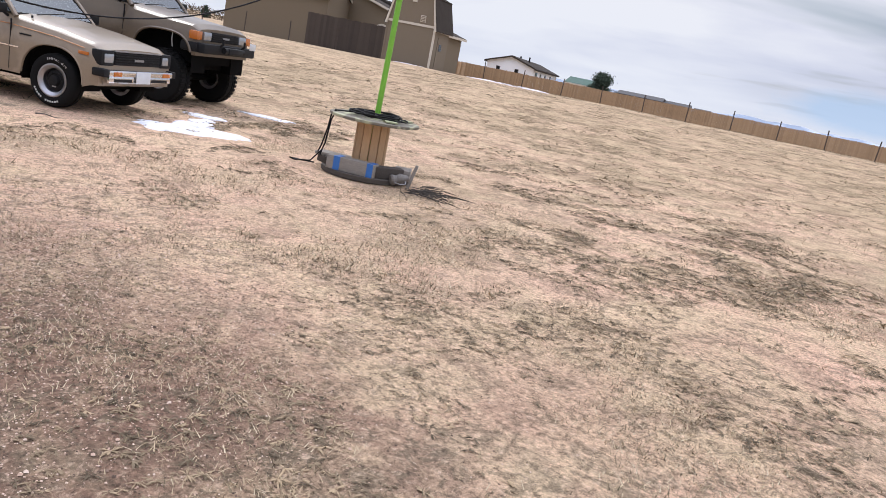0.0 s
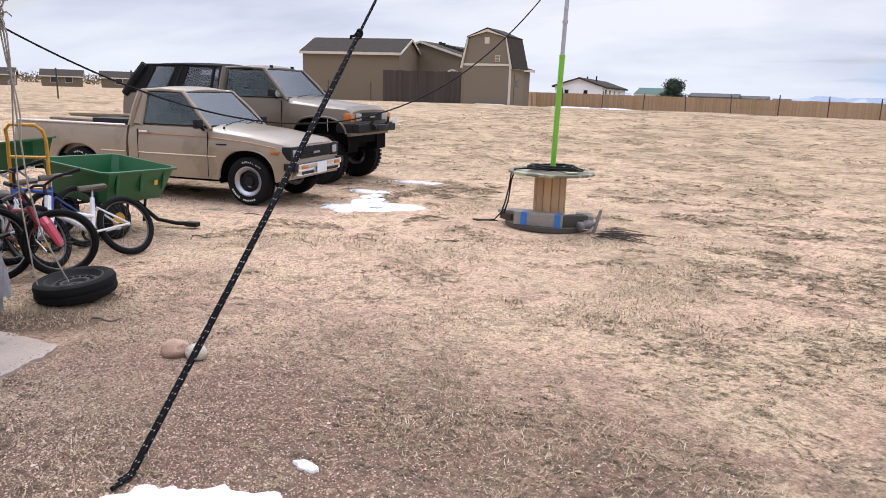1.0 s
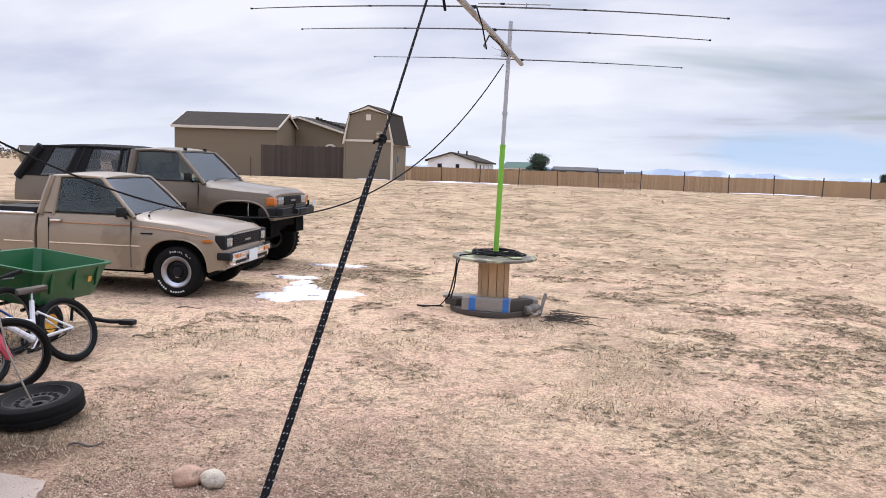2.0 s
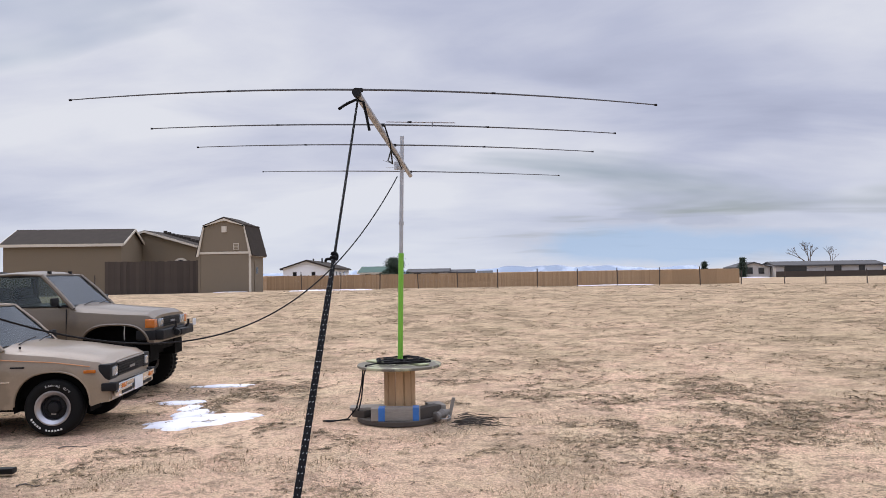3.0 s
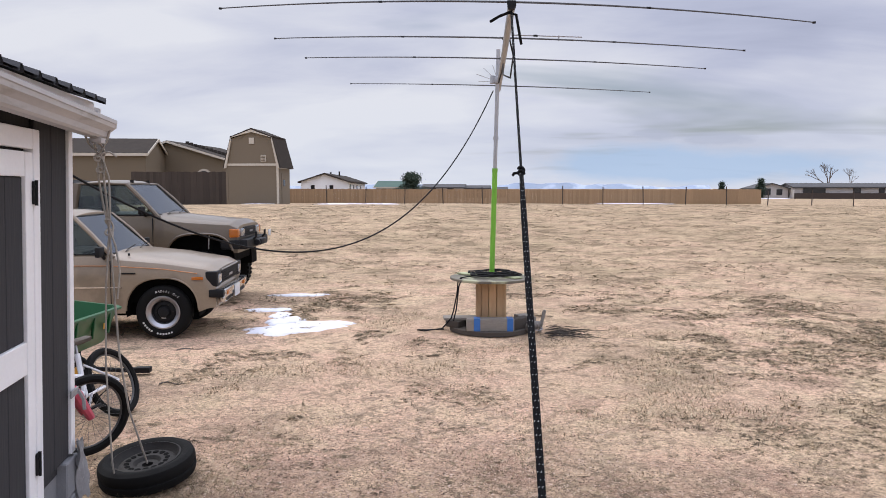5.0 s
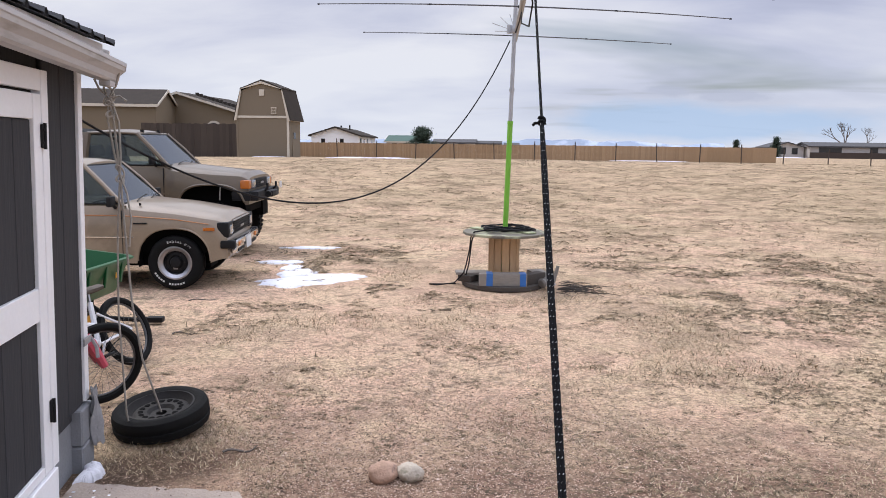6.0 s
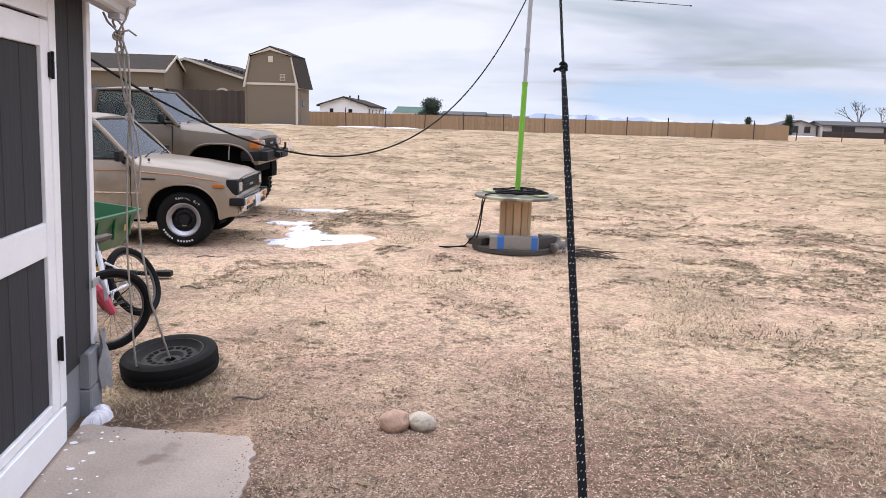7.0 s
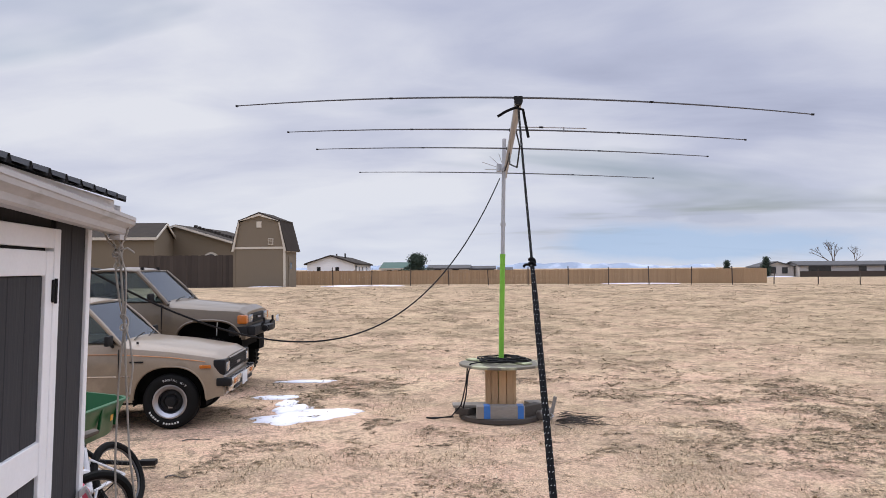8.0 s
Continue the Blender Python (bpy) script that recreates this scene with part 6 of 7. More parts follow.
gm = part("gamma_match", join(tube([(0.05, -2.42, 0.075), (0.72, -2.42, 0.072)], 0.006, 6), tube([(0.50, -2.42, 0.03), (0.50, -2.42, 0.08)], 0.007, 6)), M["alu"], ant, "short parallel matching rod")
part("matching_cap", tube([(0.26, -2.42, 0.074), (0.30, -2.42, 0.074)], 0.010, 8), M["black"], gm)
part("feed_loop", tube([(0.03, -2.40, 0.06), (0.08, -2.3, -0.10), (0.07, -1.95, -0.26), (0.0, -1.75, -0.20), (0.0, -1.5, -0.05), (0.0, -0.9, -0.04), (-0.02, -0.1, -0.05)], 0.008, 6), M["cable"], ant, "black feed cable loop")
for d in ((-0.32, 0.12), (-0.22, 0.20), (-0.10, 0.24), (-0.28, 0.02)):
    part("stray_wire", tube([(-0.02, 0.30, 0.02), (d[0], 0.34, d[1])], 0.004, 5), M["alu"], ant)
part("end_strap", tube([(-0.16, -3.74, -0.10), (-0.09, -3.76, -0.06), (-0.02, -3.78, -0.035), (0.04, -3.78, -0.05), (0.07, -3.76, -0.18), (0.09, -3.76, -0.27)], 0.011, 6), M["rope"], ant, "black strap ends tied to the boom")

# ---------- pull rope from the boom's tip ----------
ROPE_TOP, ROPE_FOOT = Vector((-3.255, 5.832, 3.235)), Vector((-3.09, 2.70, 0.015))


def rope_point(u):
    """A point on the taut rope, a little slack in its middle."""
    p = ROPE_TOP.lerp(ROPE_FOOT, u)
    p.z -= 0.16 * u * (1 - u)
    return p


def braided(points, r):
    """A rope: body tube plus pale flecks winding round it."""
    pts = []
    for a, b in zip(points, points[1:]):
        a, b = Vector(a), Vector(b)
        n = max(2, int((b - a).length / 0.03))
        pts += [a.lerp(b, i / n) for i in range(n)]
    pts.append(Vector(points[-1]))
    body = tube(pts, [r * (1 + 0.08 * (i % 2)) for i in range(len(pts))], 9)
    flecks, k = [], 0
    for p, q in zip(pts, pts[1:]):
        d = (q - p).normalized()
        s = d.orthogonal().normalized()
        u = d.cross(s)
        for j in range(3):
            w = k * 0.95 + j * 2.09
            n_ = s * math.cos(w) + u * math.sin(w)
            tng = (d * 0.8 + (u * math.cos(w) - s * math.sin(w)) * 0.6).normalized()
            c = p.lerp(q, 0.5) + n_ * r * 1.05
            e = n_.cross(tng) * r * 0.13
            tng = tng * r * 0.42
            flecks.append(([tuple(c - tng - e), tuple(c - tng + e), tuple(c + tng + e), tuple(c + tng - e)], [(0, 1, 2, 3)]))
        k += 1
    return body, join(*flecks)


KNOT = 0.385
rope = thing("pull_rope", pose(0, 0, 0), "dark braided rope with pale flecks tied to the antenna", "rope")
lower = [rope_point(u) for u in np.linspace(KNOT, 1, 20)]
tail = [Vector((-3.085, 2.64, 0.012)), Vector((-3.075, 2.58, 0.012))]
strands = [([rope_point(u) for u in np.linspace(0, KNOT, 14)], 0.0085)]
for s_ in (-1, 1):
    strands.append(([p + Vector((s_ * 0.0085 * min(1, 0.3 + 6 * i / 19), 0, 0)) for i, p in enumerate(lower + (tail if s_ > 0 else tail[:1]))], 0.0098))
for line, r in strands:
    rb, rf = braided(line, r)
    strand = part("strand", rb, M["rope"], rope)
    tagged(part("flecks", rf, M["fleck"], strand, "pale reflective flecks", smooth=False), kind="stuff")
kn = rope_point(KNOT)
part("knot", join(tube([kn + Vector((0.016 * math.cos(w), 0.022 * (w - 3) / 6, 0.016 * math.sin(w) + 0.022 * (w - 3) / 6)) for w in np.linspace(0, 9.5, 30)], 0.011, 7), tube([kn + Vector((-0.015, 0, 0)), kn + Vector((-0.045, -0.01, -0.004)), kn + Vector((-0.052, 0.0, -0.016))], 0.009, 6)), M["rope"], rope, "bulky knot")

# ---------- feed cable sagging from mast to shed ----------
CA, CB, SAG, SKEW = Vector((-3.458, 9.60, 3.11)), Vector((-6.266, 3.802, 2.325)), 1.412, -0.253
cpts = []
for i in range(61):
    u = i / 60
    p = CA.lerp(CB, u)
    p.z -= 4 * SAG * u * (1 - u) * (1 + SKEW * (u - 0.5))
    cpts.append(p)
solid("feed_cable", tube(cpts, 0.0075, 7), M["cable"], pose(0, 0, 0), "black feed cable sagging from mast to shed", "cable")


# ---------- tyre swing, bicycles, carts by the shed ----------
def build_loose_tyre():
    t = thing("old_tyre", pose(-5.53, 4.37, 0.020, 6, -3, 0) @ pose(0, 0, 0.088, -90, 0, 0), "old black spare tyre on a steel rim lying on dirt", "tyre")
    r, rim, w = 0.292, 0.205, 0.150
    part("tyre", lathe(tyre_profile(r, rim, w), 56), M["rubber"], t)
    d = part("rim", lathe([(rim + 0.004, -0.085), (rim - 0.006, -0.088), (rim - 0.020, -0.060), (rim - 0.035, -0.045), (rim - 0.060, -0.058), (0.085, -0.050), (0.066, -0.030), (0.034, -0.030), (0.033, 0.0), (rim - 0.03, 0.02), (rim, 0.07)], 48, False), M["darkrim"], t, "black steel rim with round holes")
    d.matrix_basis = pose(0, 0.020, 0)
    # solid dark discs give the rim holes their shade by colour
    for k in range(16):
        a = 2 * math.pi * k / 16
        part("rim_hole", moved(moved(tube([(0, -0.052, 0), (0, -0.0570, 0)], 0.0195, 10), pose(0, 0, 0)), pose(0.125 * math.cos(a), 0, 0.125 * math.sin(a))), M["under"], d)


build_loose_tyre()
ky = Vector((-5.545, 3.955, 2.05))
kz = Vector((-5.520, 3.985, 1.63))
sw = thing("swing_rope", pose(0, 0, 0), "pale knotted nylon rope hanging from the gutter", "rope")
part("strand", tube([(-5.62, 3.95, 2.15), (-5.60, 3.955, 2.10), ky, ky + Vector((0.04, 0.01, 0.07)), (-5.475, 3.975, 2.24)], 0.0062, 7), M["swingrope"], sw)
for dx, r in ((-0.016, 0.0058), (0.004, 0.0062), (0.022, 0.0055)):
    part("strand", tube([ky + Vector((dx * 0.4, 0, 0)), ky.lerp(kz, 0.3) + Vector((dx * 1.6, 0.004, 0)), ky.lerp(kz, 0.7) + Vector((dx, 0, 0)), kz], r, 7), M["swingrope"], sw)
part("strand", tube([kz, (-5.515, 4.0, 1.30), (-5.512, 4.03, 0.90), (-5.505, 4.10, 0.55), (-5.49, 4.27, 0.16)], 0.0062, 7), M["swingrope"], sw)
part("strand", tube([kz, (-5.555, 3.99, 1.30), (-5.585, 4.01, 0.85), (-5.615, 4.09, 0.25), (-5.62, 4.12, 0.12)], 0.0055, 7), M["swingrope"], sw)
part("strand", tube([kz, kz + Vector((0.035, 0.0, -0.10)), kz + Vector((0.050, 0.005, -0.24)), kz + Vector((0.028, 0.01, -0.40))], 0.0055, 7), M["swingrope"], sw)
part("tail", tube([ky, ky + Vector((0.05, 0.02, 0.012)), ky + Vector((0.085, 0.03, -0.015))], 0.0055, 6), M["swingrope"], sw)
for c, size in ((ky, 1.0), (ky + Vector((0.003, 0.003, -0.07)), 0.8), (kz, 0.8)):
    part("knot", tube([c + Vector((0.020 * size * math.cos(w), 0.018 * size * math.sin(w * 1.3), 0.036 * size * math.sin(w) + 0.009 * (w - 5))) for w in np.linspace(0, 10, 34)], 0.0062, 6), M["swingrope"], sw)


def bicycle(x0, y0, x1, y1, r, lean, paint, fork, seat_label, label, steer=0.0, fat=1.0, dark_rim=True, fork_fat=None, low=False, rake=0.0):
    """Rear axle foot at (x0, y0), front axle foot at (x1, y1); lean: degrees to its right; low: a stout beam in place of the top tube."""
    fork_fat = fork_fat or fat
    d = math.hypot(x1 - x0, y1 - y0)
    t = thing("bicycle", pose(x0, y0, 0, 0, 0, math.degrees(math.atan2(y1 - y0, x1 - x0))) @ pose(0, 0, 0, lean, 0, 0), label, "bicycle", "bicycles by the shed")
    TURN_ = pose(d * 0.86, 0, 0, 0, 0, steer) @ pose(-d * 0.86, 0, 0)
    for nm, x in (("rear_wheel", 0.0), ("front_wheel", d)):
        w = part(nm, tube(ring_pts((0, 0, 0), r - 0.028, 44), 0.030, 8, True), M["rubber"], t, "black knobby bicycle tyre")
        w.matrix_basis = pose(x, 0, r) if nm == "rear_wheel" else TURN_ @ pose(x, 0, r)
        part("rim", tube(ring_pts((0, 0, 0), r - 0.056, 40), 0.010, 6, True), M["spoke"] if dark_rim else M["alloy"], w, "metal rim")
        part("spokes", join(*[tube([(0.02 * math.cos(a + 0.6), s * 0.025, 0.02 * math.sin(a + 0.6)), ((r - 0.055) * math.cos(a), 0, (r - 0.055) * math.sin(a))], 0.0011, 4) for i in range(28) for a, s in ((2 * math.pi * i / 28, (-1) ** i),)]), M["spoke"], w)
        part("hub", tube([(0, -0.05, 0), (0, 0.05, 0)], 0.02, 10), M["alloy"], w)
    bb, seat, head, crown = Vector((d * 0.42, 0, r * 0.92)), Vector((d * 0.30, 0, r * 2.05)), Vector((d * (0.80 + rake), 0, r * 2.15)), Vector((d * (0.84 + rake), 0, r * 1.80))
    fr = part("frame", join(tube([bb, seat], 0.017 * fat, 9), tube([bb.lerp(seat, 0.45), bb.lerp(head, 0.62)] if low else [seat + Vector((0.01, 0, -0.05)), head], 0.019 * fat, 9), tube([bb, (bb + crown) / 2 + Vector((0, 0, 0.02)), crown], 0.022 * fat, 9), tube([head + Vector((-0.01, 0, 0.03)), crown + Vector((0.01, 0, -0.03))], 0.023 * fat, 9), *[tube([Vector((0, s * 0.06, r)), bb + Vector((0, s * 0.03, 0))], 0.011, 7) for s in (-1, 1)], *[tube([Vector((0, s * 0.06, r)), seat + Vector((0, s * 0.015, -0.10))], 0.010, 7) for s in (-1, 1)]), paint, t)
    part("fork", join(*[tube([crown + Vector((0, s * 0.02, 0)), crown + Vector((0.01, s * 0.055, -0.03)), Vector((d, s * 0.055, r))], [0.022 * fork_fat, 0.021 * fork_fat, 0.014 * fork_fat], 8) for s in (-1, 1)]), fork, t).matrix_basis = TURN_
    hb = head + Vector((-0.03, 0, 0.14))
    bar = part("handlebar", tube([hb + Vector((-0.12, -0.29, 0.05)), hb + Vector((-0.02, -0.12, 0.04)), hb, hb + Vector((-0.02, 0.12, 0.04)), hb + Vector((-0.12, 0.29, 0.05))], 0.012, 8), M["black"], t)
    bar.matrix_basis = TURN_
    part("stem", tube([head, hb], 0.015, 8), M["black"], bar)
    for s in (-1, 1):
        part("grip", tube([hb + Vector((-0.08, s * 0.20, 0.047)), hb + Vector((-0.13, s * 0.31, 0.052))], 0.018, 8), M["black"], bar)
        part("brake_lever", tube([hb + Vector((-0.05, s * 0.17, 0.03)), hb + Vector((-0.03, s * 0.28, 0.0))], 0.006, 5), M["alloy"], bar)
    st = seat + Vector((-0.03, 0, 0.10))
    sd_ = part("saddle", loft([[(st.x + a, st.y + b * k, st.z + 0.035 * (1 - k * k) - 0.01) for k in np.linspace(-1, 1, 7)] + [(st.x + a, st.y + b * k * 0.8, st.z - 0.03) for k in np.linspace(1, -1, 7)] for a, b in ((-0.13, 0.05), (-0.10, 0.085), (-0.02, 0.06), (0.08, 0.03), (0.14, 0.018))], True), M["seat"], t, seat_label)
    part("seat_post", tube([seat, st], 0.012, 8), M["alloy"], sd_)
    cr = part("chainring", lathe([(0.085, -0.05), (0.085, -0.044), (0.06, -0.044), (0.06, -0.05)], 28), M["black"], t)
    cr.matrix_basis = Matrix.Translation(bb)
    for s in (-1, 1):
        ar = part("crank", tube([Vector((0, s * 0.06, 0)), Vector((s * 0.12, s * 0.075, -s * 0.10))], 0.010, 6), M["alloy"], cr)
        part("pedal", box(s * 0.12 - 0.045, s * 0.12 + 0.045, min(s * 0.08, s * 0.17), max(s * 0.08, s * 0.17), -s * 0.10 - 0.012, -s * 0.10 + 0.012, 0.005, 1), M["black"], cr)
    part("chain", tube([bb + Vector((0, -0.047, 0.085)), Vector((0, -0.047, r + 0.03)), Vector((-0.03, -0.047, r)), Vector((0, -0.047, r - 0.03)), bb + Vector((0, -0.047, -0.085)), bb + Vector((0.085, -0.047, 0))], 0.005, 5, True), M["under"], t)
    return t


bicycle(-6.38, 5.68, -6.46, 4.84, 0.295, 24, M["bikewhite"], M["bikewhite"], "grey worn saddle", "white bicycle leaning among others on dirt", 20, 1.25, low=True)
bicycle(-6.90, 4.89, -6.06, 4.65, 0.29, 16, M["red"], M["pink"], "black saddle", "dark red bicycle with pink fork leaning on dirt", 68, 1.0, fork_fat=1.9, rake=0.10)
bicycle(-7.02, 5.66, -6.90, 4.84, 0.31, 14, M["blue"], M["bikewhite"], "black saddle", "blue bicycle with white fork leaning on dirt", -15)
bicycle(-7.35, 4.10, -6.48, 4.28, 0.31, -6, M["teal"], M["alloy"], "pink saddle", "grey-green bicycle leaning by the shed wall", 35, 1.0, False)
bicycle(-7.42, 5.60, -7.30, 4.86, 0.27, 12, M["red"], M["black"], "black saddle", "small dark red bicycle leaning on dirt", 10)


def tub(L, W, H, flare, t_=0.012):
    """An open tub with flared walls, rolled rim and ribs."""
    def rect(z, o):
        l, w = L / 2 - o, W / 2 - o
        c = 0.06
        return [(x, y, z) for x, y in ((-l + c, -w), (l - c, -w), (l, -w + c), (l, w - c), (l - c, w), (-l + c, w), (-l, w - c), (-l, -w + c))]
    body = loft([rect(0, flare), rect(0.03, flare - 0.02), rect(H, 0.02), rect(H, -0.012), rect(H + 0.02, -0.012), rect(H + 0.02, 0.025), rect(0.035, flare + 0.005)], True)
    return body


def build_cart():
    t = thing("garden_cart", pose(-7.52, 6.36, 0.0, 0, 0, 98), "green poly garden dump cart with black tongue", "garden cart")
    tb = part("tub", moved(tub(1.16, 0.90, 0.34, 0.11), pose(0, 0, 0.40, 7, 2, 0)), M["cart"], t, "green flared plastic tub", angle=25)
    for x in (-0.36, 0.0, 0.36):
        part("rib", moved(box(x - 0.02, x + 0.02, -0.43, -0.405, 0.12, 0.32, 0.006), pose(0, 0, 0.40, 7, 2, 0)), M["cart"], tb)
    part("decal", moved(box(0.20, 0.255, -0.432, -0.428, 0.18, 0.235), pose(0, 0, 0.40, 7, 2, 0)), M["yellow"], tb, "small yellow decal", smooth=False)
    part("frame", join(tube([(-0.45, -0.2, 0.33), (0.5, -0.15, 0.33), (0.62, 0, 0.30)], 0.018, 8), tube([(-0.45, 0.2, 0.33), (0.5, 0.15, 0.33), (0.62, 0, 0.30)], 0.018, 8), tube([(0.45, -0.12, 0.34), (0.40, -0.12, 0.05)], 0.016, 8), tube([(0.45, 0.12, 0.34), (0.40, 0.12, 0.05)], 0.016, 8)), M["black"], t)
    part("tongue", join(tube([(0.40, 0, 0.30), (0.48, -0.25, 0.07), (0.50, -0.50, 0.045), (0.51, -0.66, 0.05)], 0.024, 8), box(0.465, 0.555, -0.78, -0.62, 0.02, 0.075, 0.012)), M["black"], t, "black tow tongue on the ground")
    for s in (-1, 1):
        w = part("wheel", lathe(tyre_profile(0.19, 0.09, 0.12), 32), M["rubber"], t)
        w.matrix_basis = pose(-0.32, s * 0.36, 0.19)
        part("wheel_disc", lathe([(0.092, -0.05), (0.05, -0.03), (0.0005, -0.035)], 20, False), M["yellow"], w)


build_cart()


def build_second_cart():
    t = thing("wheelbarrow", pose(-8.75, 6.05, 0.0, 0, 0, 30), "green tub wheelbarrow behind the bicycles", "wheelbarrow")
    part("tub", moved(tub(0.95, 0.65, 0.28, 0.12), pose(0, 0, 0.62, 0, -8, 0)), M["cart"], t, "green plastic tub", angle=25)
    part("frame", join(*[tube([(-0.75, s * 0.26, 0.72), (0.0, s * 0.20, 0.60), (0.55, s * 0.06, 0.24)], 0.018, 8) for s in (-1, 1)], *[tube([(-0.25, s * 0.20, 0.62), (-0.32, s * 0.24, 0.02)], 0.016, 8) for s in (-1, 1)]), M["galv"], t)
    w = part("wheel", lathe(tyre_profile(0.20, 0.10, 0.09), 32), M["rubber"], t)
    w.matrix_basis = pose(0.55, 0, 0.20)


build_second_cart()
ht = thing("hand_truck", pose(-7.30, 5.30, 0, 0, 0, 35), "yellow steel hand truck standing among the bicycles", "hand truck")
part("handle_loop", tube([(-0.17, 0, 0.05), (-0.17, 0, 1.05), (-0.16, -0.05, 1.16), (-0.11, -0.09, 1.21), (0.11, -0.09, 1.21), (0.16, -0.05, 1.16), (0.17, 0, 1.05), (0.17, 0, 0.05)], 0.017, 9), M["yellow"], ht)
for z in (0.25, 0.6, 0.9):
    part("crossbar", tube([(-0.17, 0, z), (0.17, 0, z)], 0.014, 8), M["yellow"], ht)
part("toe_plate", box(-0.20, 0.20, 0.0, 0.24, 0.01, 0.025), M["yellow"], ht)
for s in (-1, 1):
    w = part("wheel", lathe(tyre_profile(0.12, 0.06, 0.05), 24), M["rubber"], ht)
    w.matrix_basis = pose(s * 0.22, -0.08, 0.12, 0, 0, 90)

# ---------- small litter on the ground ----------
rnd = random.Random(12)
for x, y, a, l in ((-7.05, 8.05, 15, 0.30), (-5.0, 4.05, 40, 0.2), (-6.55, 6.6, 10, 0.22)):
    pts = [(l * u, 0.03 * math.sin(5 * u + x), 0.012 + 0.008 * math.sin(7 * u)) for u in np.linspace(0, 1, 8)]
    solid("stick", tube(pts, [0.009 - 0.006 * i / 8 for i in range(8)], 6), M["bark"], pose(x, y, ground_height(x, y), 0, 0, a), "dry dark stick on the dirt", "stick")


# ---------- grass and gravel, too many to count ----------
def scatter_blades(seed, count, x0, x1, y0, y1, tall):
    rnd = random.Random(seed)
    v, f = [], []
    made = 0
    while made < count:
        x, y = rnd.uniform(x0, x1), y0 + (y1 - y0) * rnd.random() ** 1.5
        dens = noise.noise((x * 0.9 + 4, y * 0.9, 2)) + 0.6 * noise.noise((x * 3.1, y * 3.1, 7))
        made += 1
        lx, ly = x + 5.71, y - 3.92
        p, q = lx * 0.208 - ly * 0.978, lx * 0.978 + ly * 0.208
        if dens < rnd.uniform(0.0, 0.45) or (-0.1 < q < 0.95 and p > 0.25) or (q < 0 and p > 0):
            continue
        a, h = rnd.uniform(0, 2 * math.pi), tall * rnd.uniform(0.4, 1.2)
        lean = rnd.uniform(0.6, 2.2)
        dx, dy = math.cos(a), math.sin(a)
        z = ground_height(x, y)
        w = rnd.uniform(0.0015, 0.0036) * tall / 0.024
        k = len(v)
        v += [(x - dy * w, y + dx * w, z - 0.002), (x + dy * w, y - dx * w, z - 0.002), (x + dx * h * lean, y + dy * h * lean, z + h)]
        f.append((k, k + 1, k + 2))
    return v, f


for nm, args in (("dead_grass", (1, 260000, -6.0, 4.5, 1.4, 11.0, 0.024)), ("pasture_tufts", (2, 130000, -16.0, 24.0, 6.0, 44.0, 0.045))):
    me = bpy.data.meshes.new(nm)
    gv_, gf_ = scatter_blades(*args)
    me.from_pydata(gv_, [], gf_)
    me.materials.append(M["blades"])
    tagged(new(nm, me), "short trampled dead grass blades", "grass", kind="stuff")

def tussocks(seed, count, x0, x1, y0, y1, blades, reach, bias):
    """Flattened mats of dead grass: each a star of limp blades from one crown."""
    rnd = random.Random(seed)
    v, f = [], []
    for _ in range(count):
        x, y = rnd.uniform(x0, x1), y0 + (y1 - y0) * rnd.random() ** bias
        bare = 0.02 + 0.13 * (1 - smooth01(0.5, 1.15, math.hypot((x + 4.2) / 4.6, (y - 8.2) / 3.9)))
        dens = 0.55 * noise.noise((x * 0.55 + 3, y * 0.55, 6)) + 0.45 * noise.noise((x * 2.1, y * 2.1, 1)) - bare
        p, q = (x + 5.71) * 0.208 - (y - 3.92) * 0.978, (x + 5.71) * 0.978 + (y - 3.92) * 0.208
        if dens < rnd.uniform(-0.10, 0.24) or (q < 1.0 and p > -0.1) or math.hypot(x - SPOOL[0], y - SPOOL[1]) < 0.6:
            continue
        if x < -2.6 and y < 5.2 and rnd.random() < 0.65:
            continue   # gravelly ground by the slab
        z, r = ground_height(x, y), reach * rnd.uniform(0.45, 1.25) * (0.62 + 0.38 * smooth01(3.5, 9.0, y))
        c, comb = len(v), rnd.gauss(0.25, 0.7)
        v.append((x, y, z + r * rnd.uniform(0.12, 0.30)))
        for b in range(blades):
            a = comb + rnd.gauss(0, 0.55) + (math.pi if rnd.random() < 0.45 else 0)
            l, w = r * rnd.uniform(0.35, 1.35), r * rnd.uniform(0.030, 0.105)
            dx, dy = math.cos(a), math.sin(a)
            k = len(v)
            h = z + r * rnd.uniform(0.05, 0.28)
            v += [(x + dx * l * 0.55 - dy * w, y + dy * l * 0.55 + dx * w, h), (x + dx * l, y + dy * l, z + r * rnd.uniform(-0.02, 0.16)), (x + dx * l * 0.55 + dy * w, y + dy * l * 0.55 - dx * w, h)]
            f.append((c, k, k + 1, k + 2))
    return v, f


for args in ((21, 52000, -6.5, 6.0, 1.6, 13.0, 11, 0.062, 1.25), (22, 50000, -15.0, 27.0, 9.0, 50.0, 6, 0.125, 1.45)):
    me = bpy.data.meshes.new("grass_tussocks")
    tv_, tf_ = tussocks(*args)
    me.from_pydata(tv_, [], tf_)
    me.materials.append(M["tussock"])
    tagged(new("grass_tussocks", me), "flattened mats of dead grey-brown grass", "grass", kind="stuff")

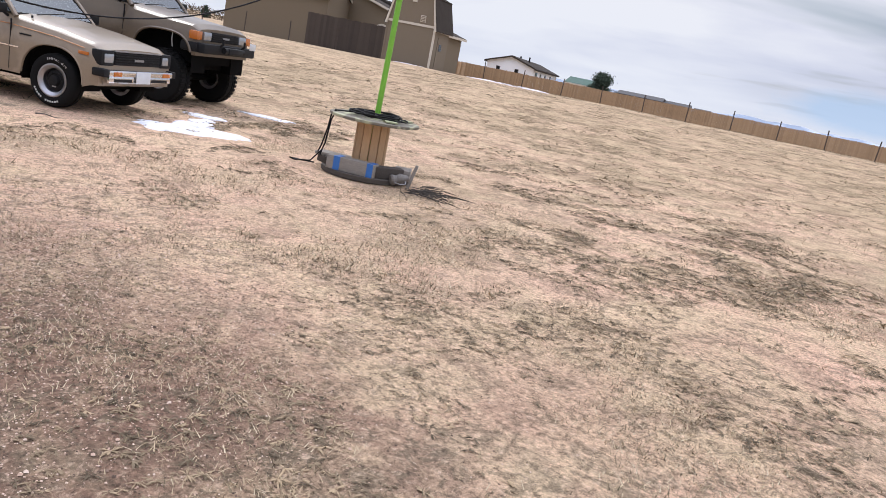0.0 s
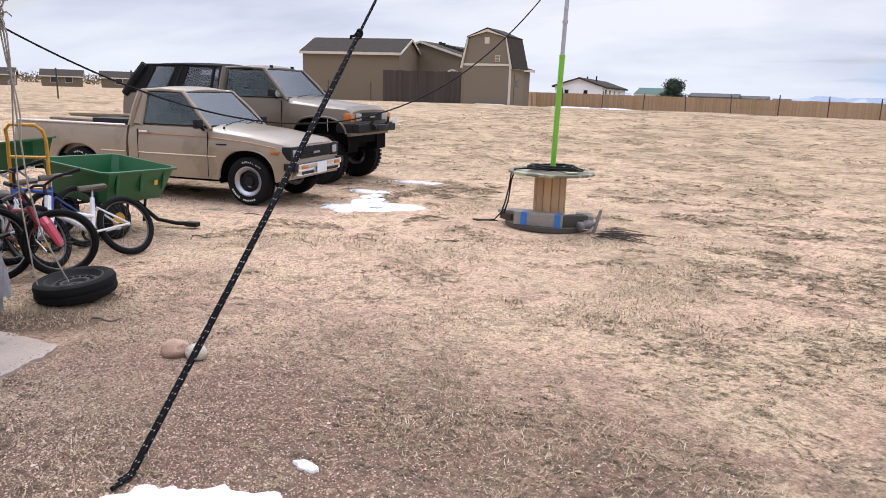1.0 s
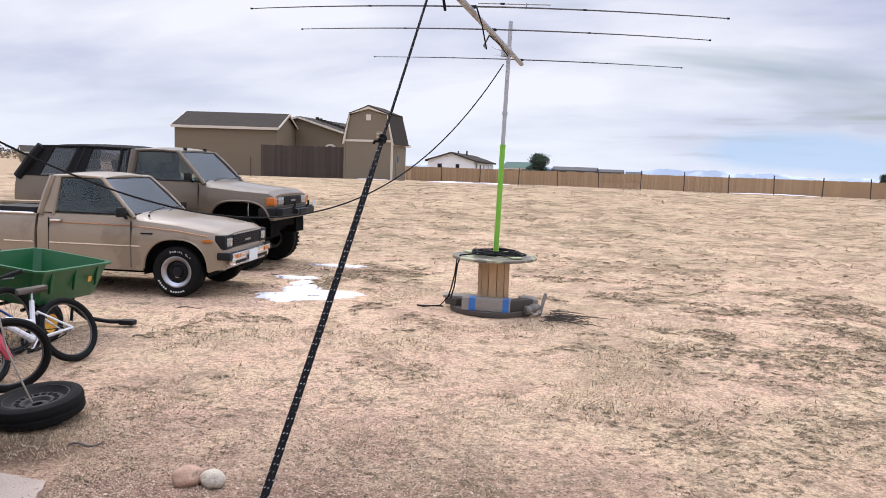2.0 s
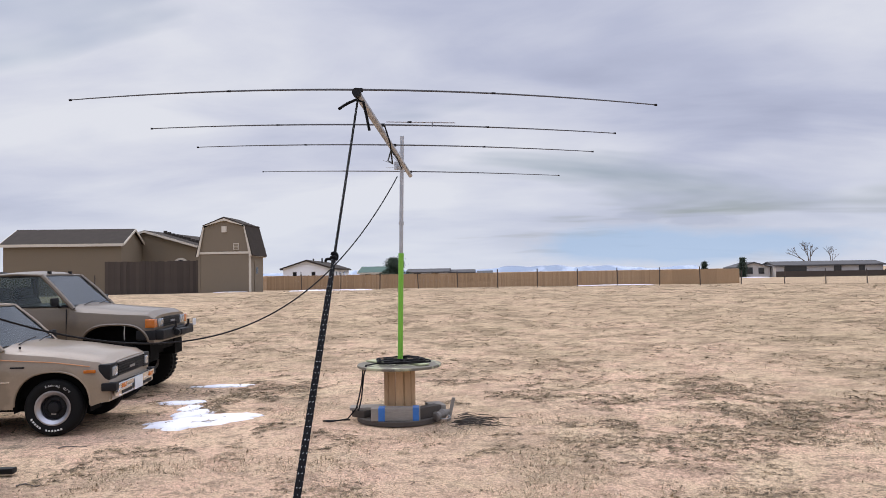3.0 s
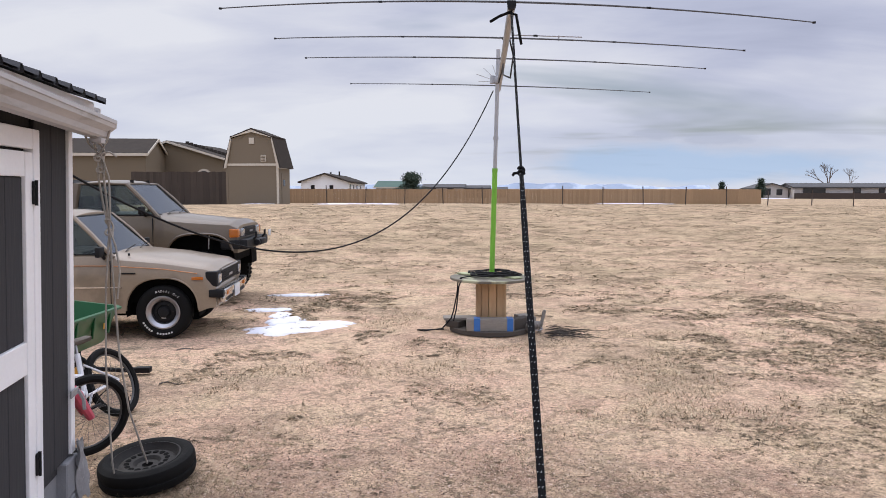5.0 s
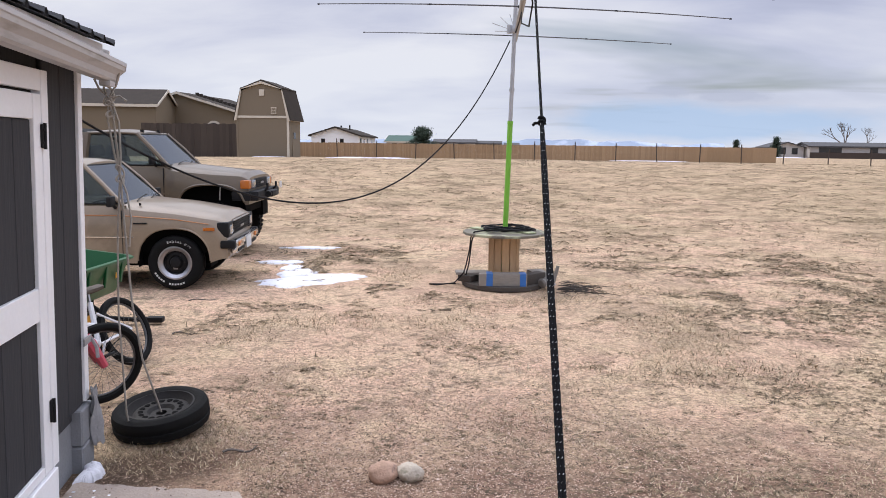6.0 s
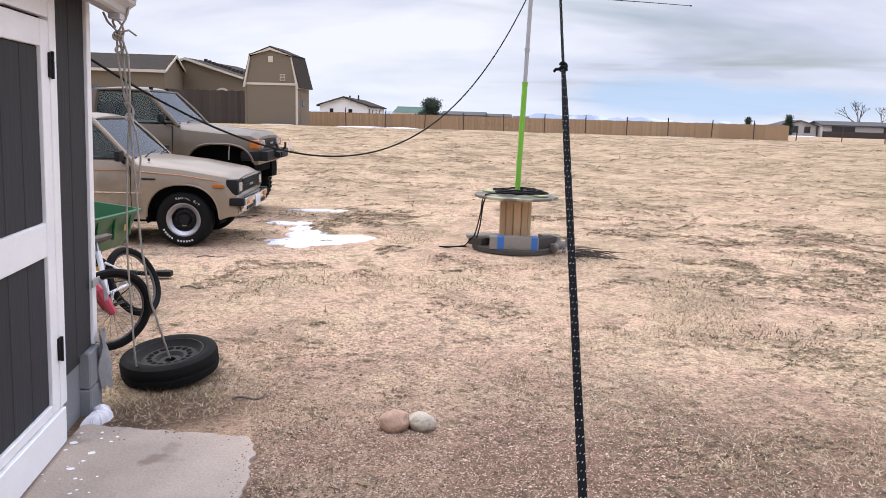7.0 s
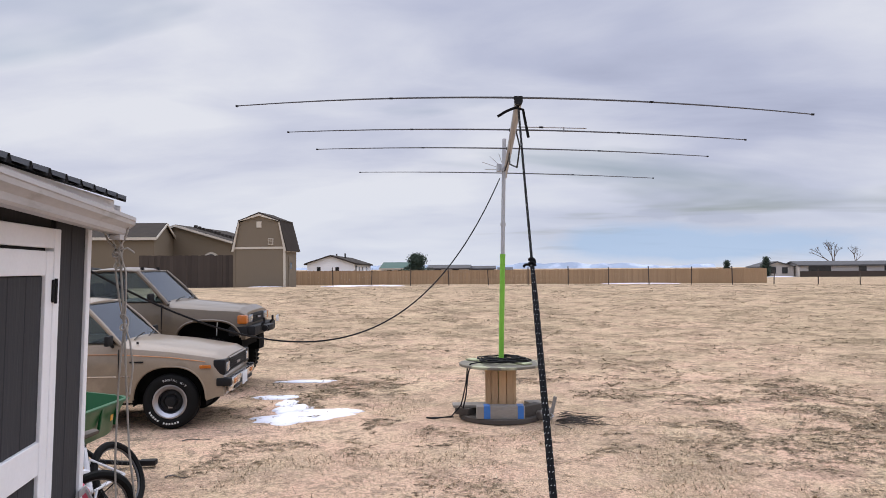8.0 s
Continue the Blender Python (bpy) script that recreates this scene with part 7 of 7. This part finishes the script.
pv, pf = [], []
rnd = random.Random(9)
for _ in range(120000):
    x, y = rnd.gauss(-4.1, 1.5), 1.9 + abs(rnd.gauss(0, 2.3))
    lx, ly = x + 5.71, y - 3.92
    p, q = lx * 0.208 - ly * 0.978, lx * 0.978 + ly * 0.208
    if (q < 0.95 + 0.05 * noise.noise((x * 6, y * 6, 3)) - 0.10 * (rnd.random() < 0.12) and p > 0.36 + 0.2 * q + 0.05 * noise.noise((x * 6, y * 6, 1)) - 0.10 * (rnd.random() < 0.12) + 0.12 * (rnd.random() < 0.06)) or (q < 0.05 and p > -0.05):
        continue
    if ((x + 5.30) / 0.55) ** 2 + ((y - 3.88) / 0.32) ** 2 < 1.0 + 0.6 * noise.noise((x * 8, y * 8, 5)) and rnd.random() < 0.90:
        continue   # bare damp soil
    s = rnd.uniform(0.0022, 0.0058) * (1.9 if rnd.random() < 0.03 else 1)
    z = max(ground_height(x, y), 0.012 if (q < 0.93 and p > 0.4) else -1) + s * 0.3
    k = len(pv)
    pv += [(x + s * rnd.uniform(0.8, 1.3), y, z), (x, y + s * rnd.uniform(0.8, 1.3), z), (x - s, y, z), (x, y - s, z), (x, y, z + s * 0.8), (x, y, z - s)]
    pf += [(k, k + 1, k + 4), (k + 1, k + 2, k + 4), (k + 2, k + 3, k + 4), (k + 3, k, k + 4)]
me = bpy.data.meshes.new("gravel")
me.from_pydata(pv, [], pf)
me.materials.append(M["pebbles"])
tagged(new("gravel", me), "fine pinkish gravel scattered on the dirt", "gravel", kind="stuff")

rnd = random.Random(31)
wv, wf = [], []
for _ in range(900):
    a, d = rnd.uniform(0, 2 * math.pi), rnd.uniform(0.27, 0.46)
    x, y = -5.56 + d * math.cos(a), 4.36 + d * math.sin(a)
    if (x + 5.71) * 0.208 - (y - 3.92) * 0.978 > -0.06 and (x + 5.71) * 0.978 + (y - 3.92) * 0.208 < 0.05:
        continue
    h, b = rnd.uniform(0.015, 0.09) * (1.3 - d * 2), rnd.uniform(0, 2 * math.pi)
    w = rnd.uniform(0.0012, 0.003)
    k = len(wv)
    wv += [(x - w, y, -0.004), (x + w, y, -0.004), (x + 0.9 * h * math.cos(b), y + 0.9 * h * math.sin(b), h)]
    wf.append((k, k + 1, k + 2))
me = bpy.data.meshes.new("weeds")
me.from_pydata(wv, [], wf)
me.materials.append(M["blades"])
tagged(new("weeds", me), "dry weeds growing round the old tyre", "weeds", kind="stuff")

fv, ff = [], []
for _ in range(70):
    u, v = rnd.uniform(0.36, 2.6), 0.03 + abs(rnd.gauss(0, 0.16))
    if v > 0.85 or v > (u - 0.33) * 4:
        continue
    c = SLAB @ Vector((u, v, 0.0135))
    sz = rnd.uniform(0.003, 0.011) * (2.0 if rnd.random() < 0.08 else 1)
    k = len(fv)
    n = 6
    fv += [(c.x + sz * rnd.uniform(0.6, 1.3) * math.cos(2 * math.pi * i / n), c.y + sz * rnd.uniform(0.5, 1.2) * math.sin(2 * math.pi * i / n), c.z + 0.001) for i in range(n)]
    ff.append(tuple(range(k, k + n)))
me = bpy.data.meshes.new("paint_flecks")
me.from_pydata(fv, [], ff)
me.materials.append(M["white"])
tagged(new("paint_flecks", me), "white paint flecks on the concrete slab", "paint flecks", kind="stuff")
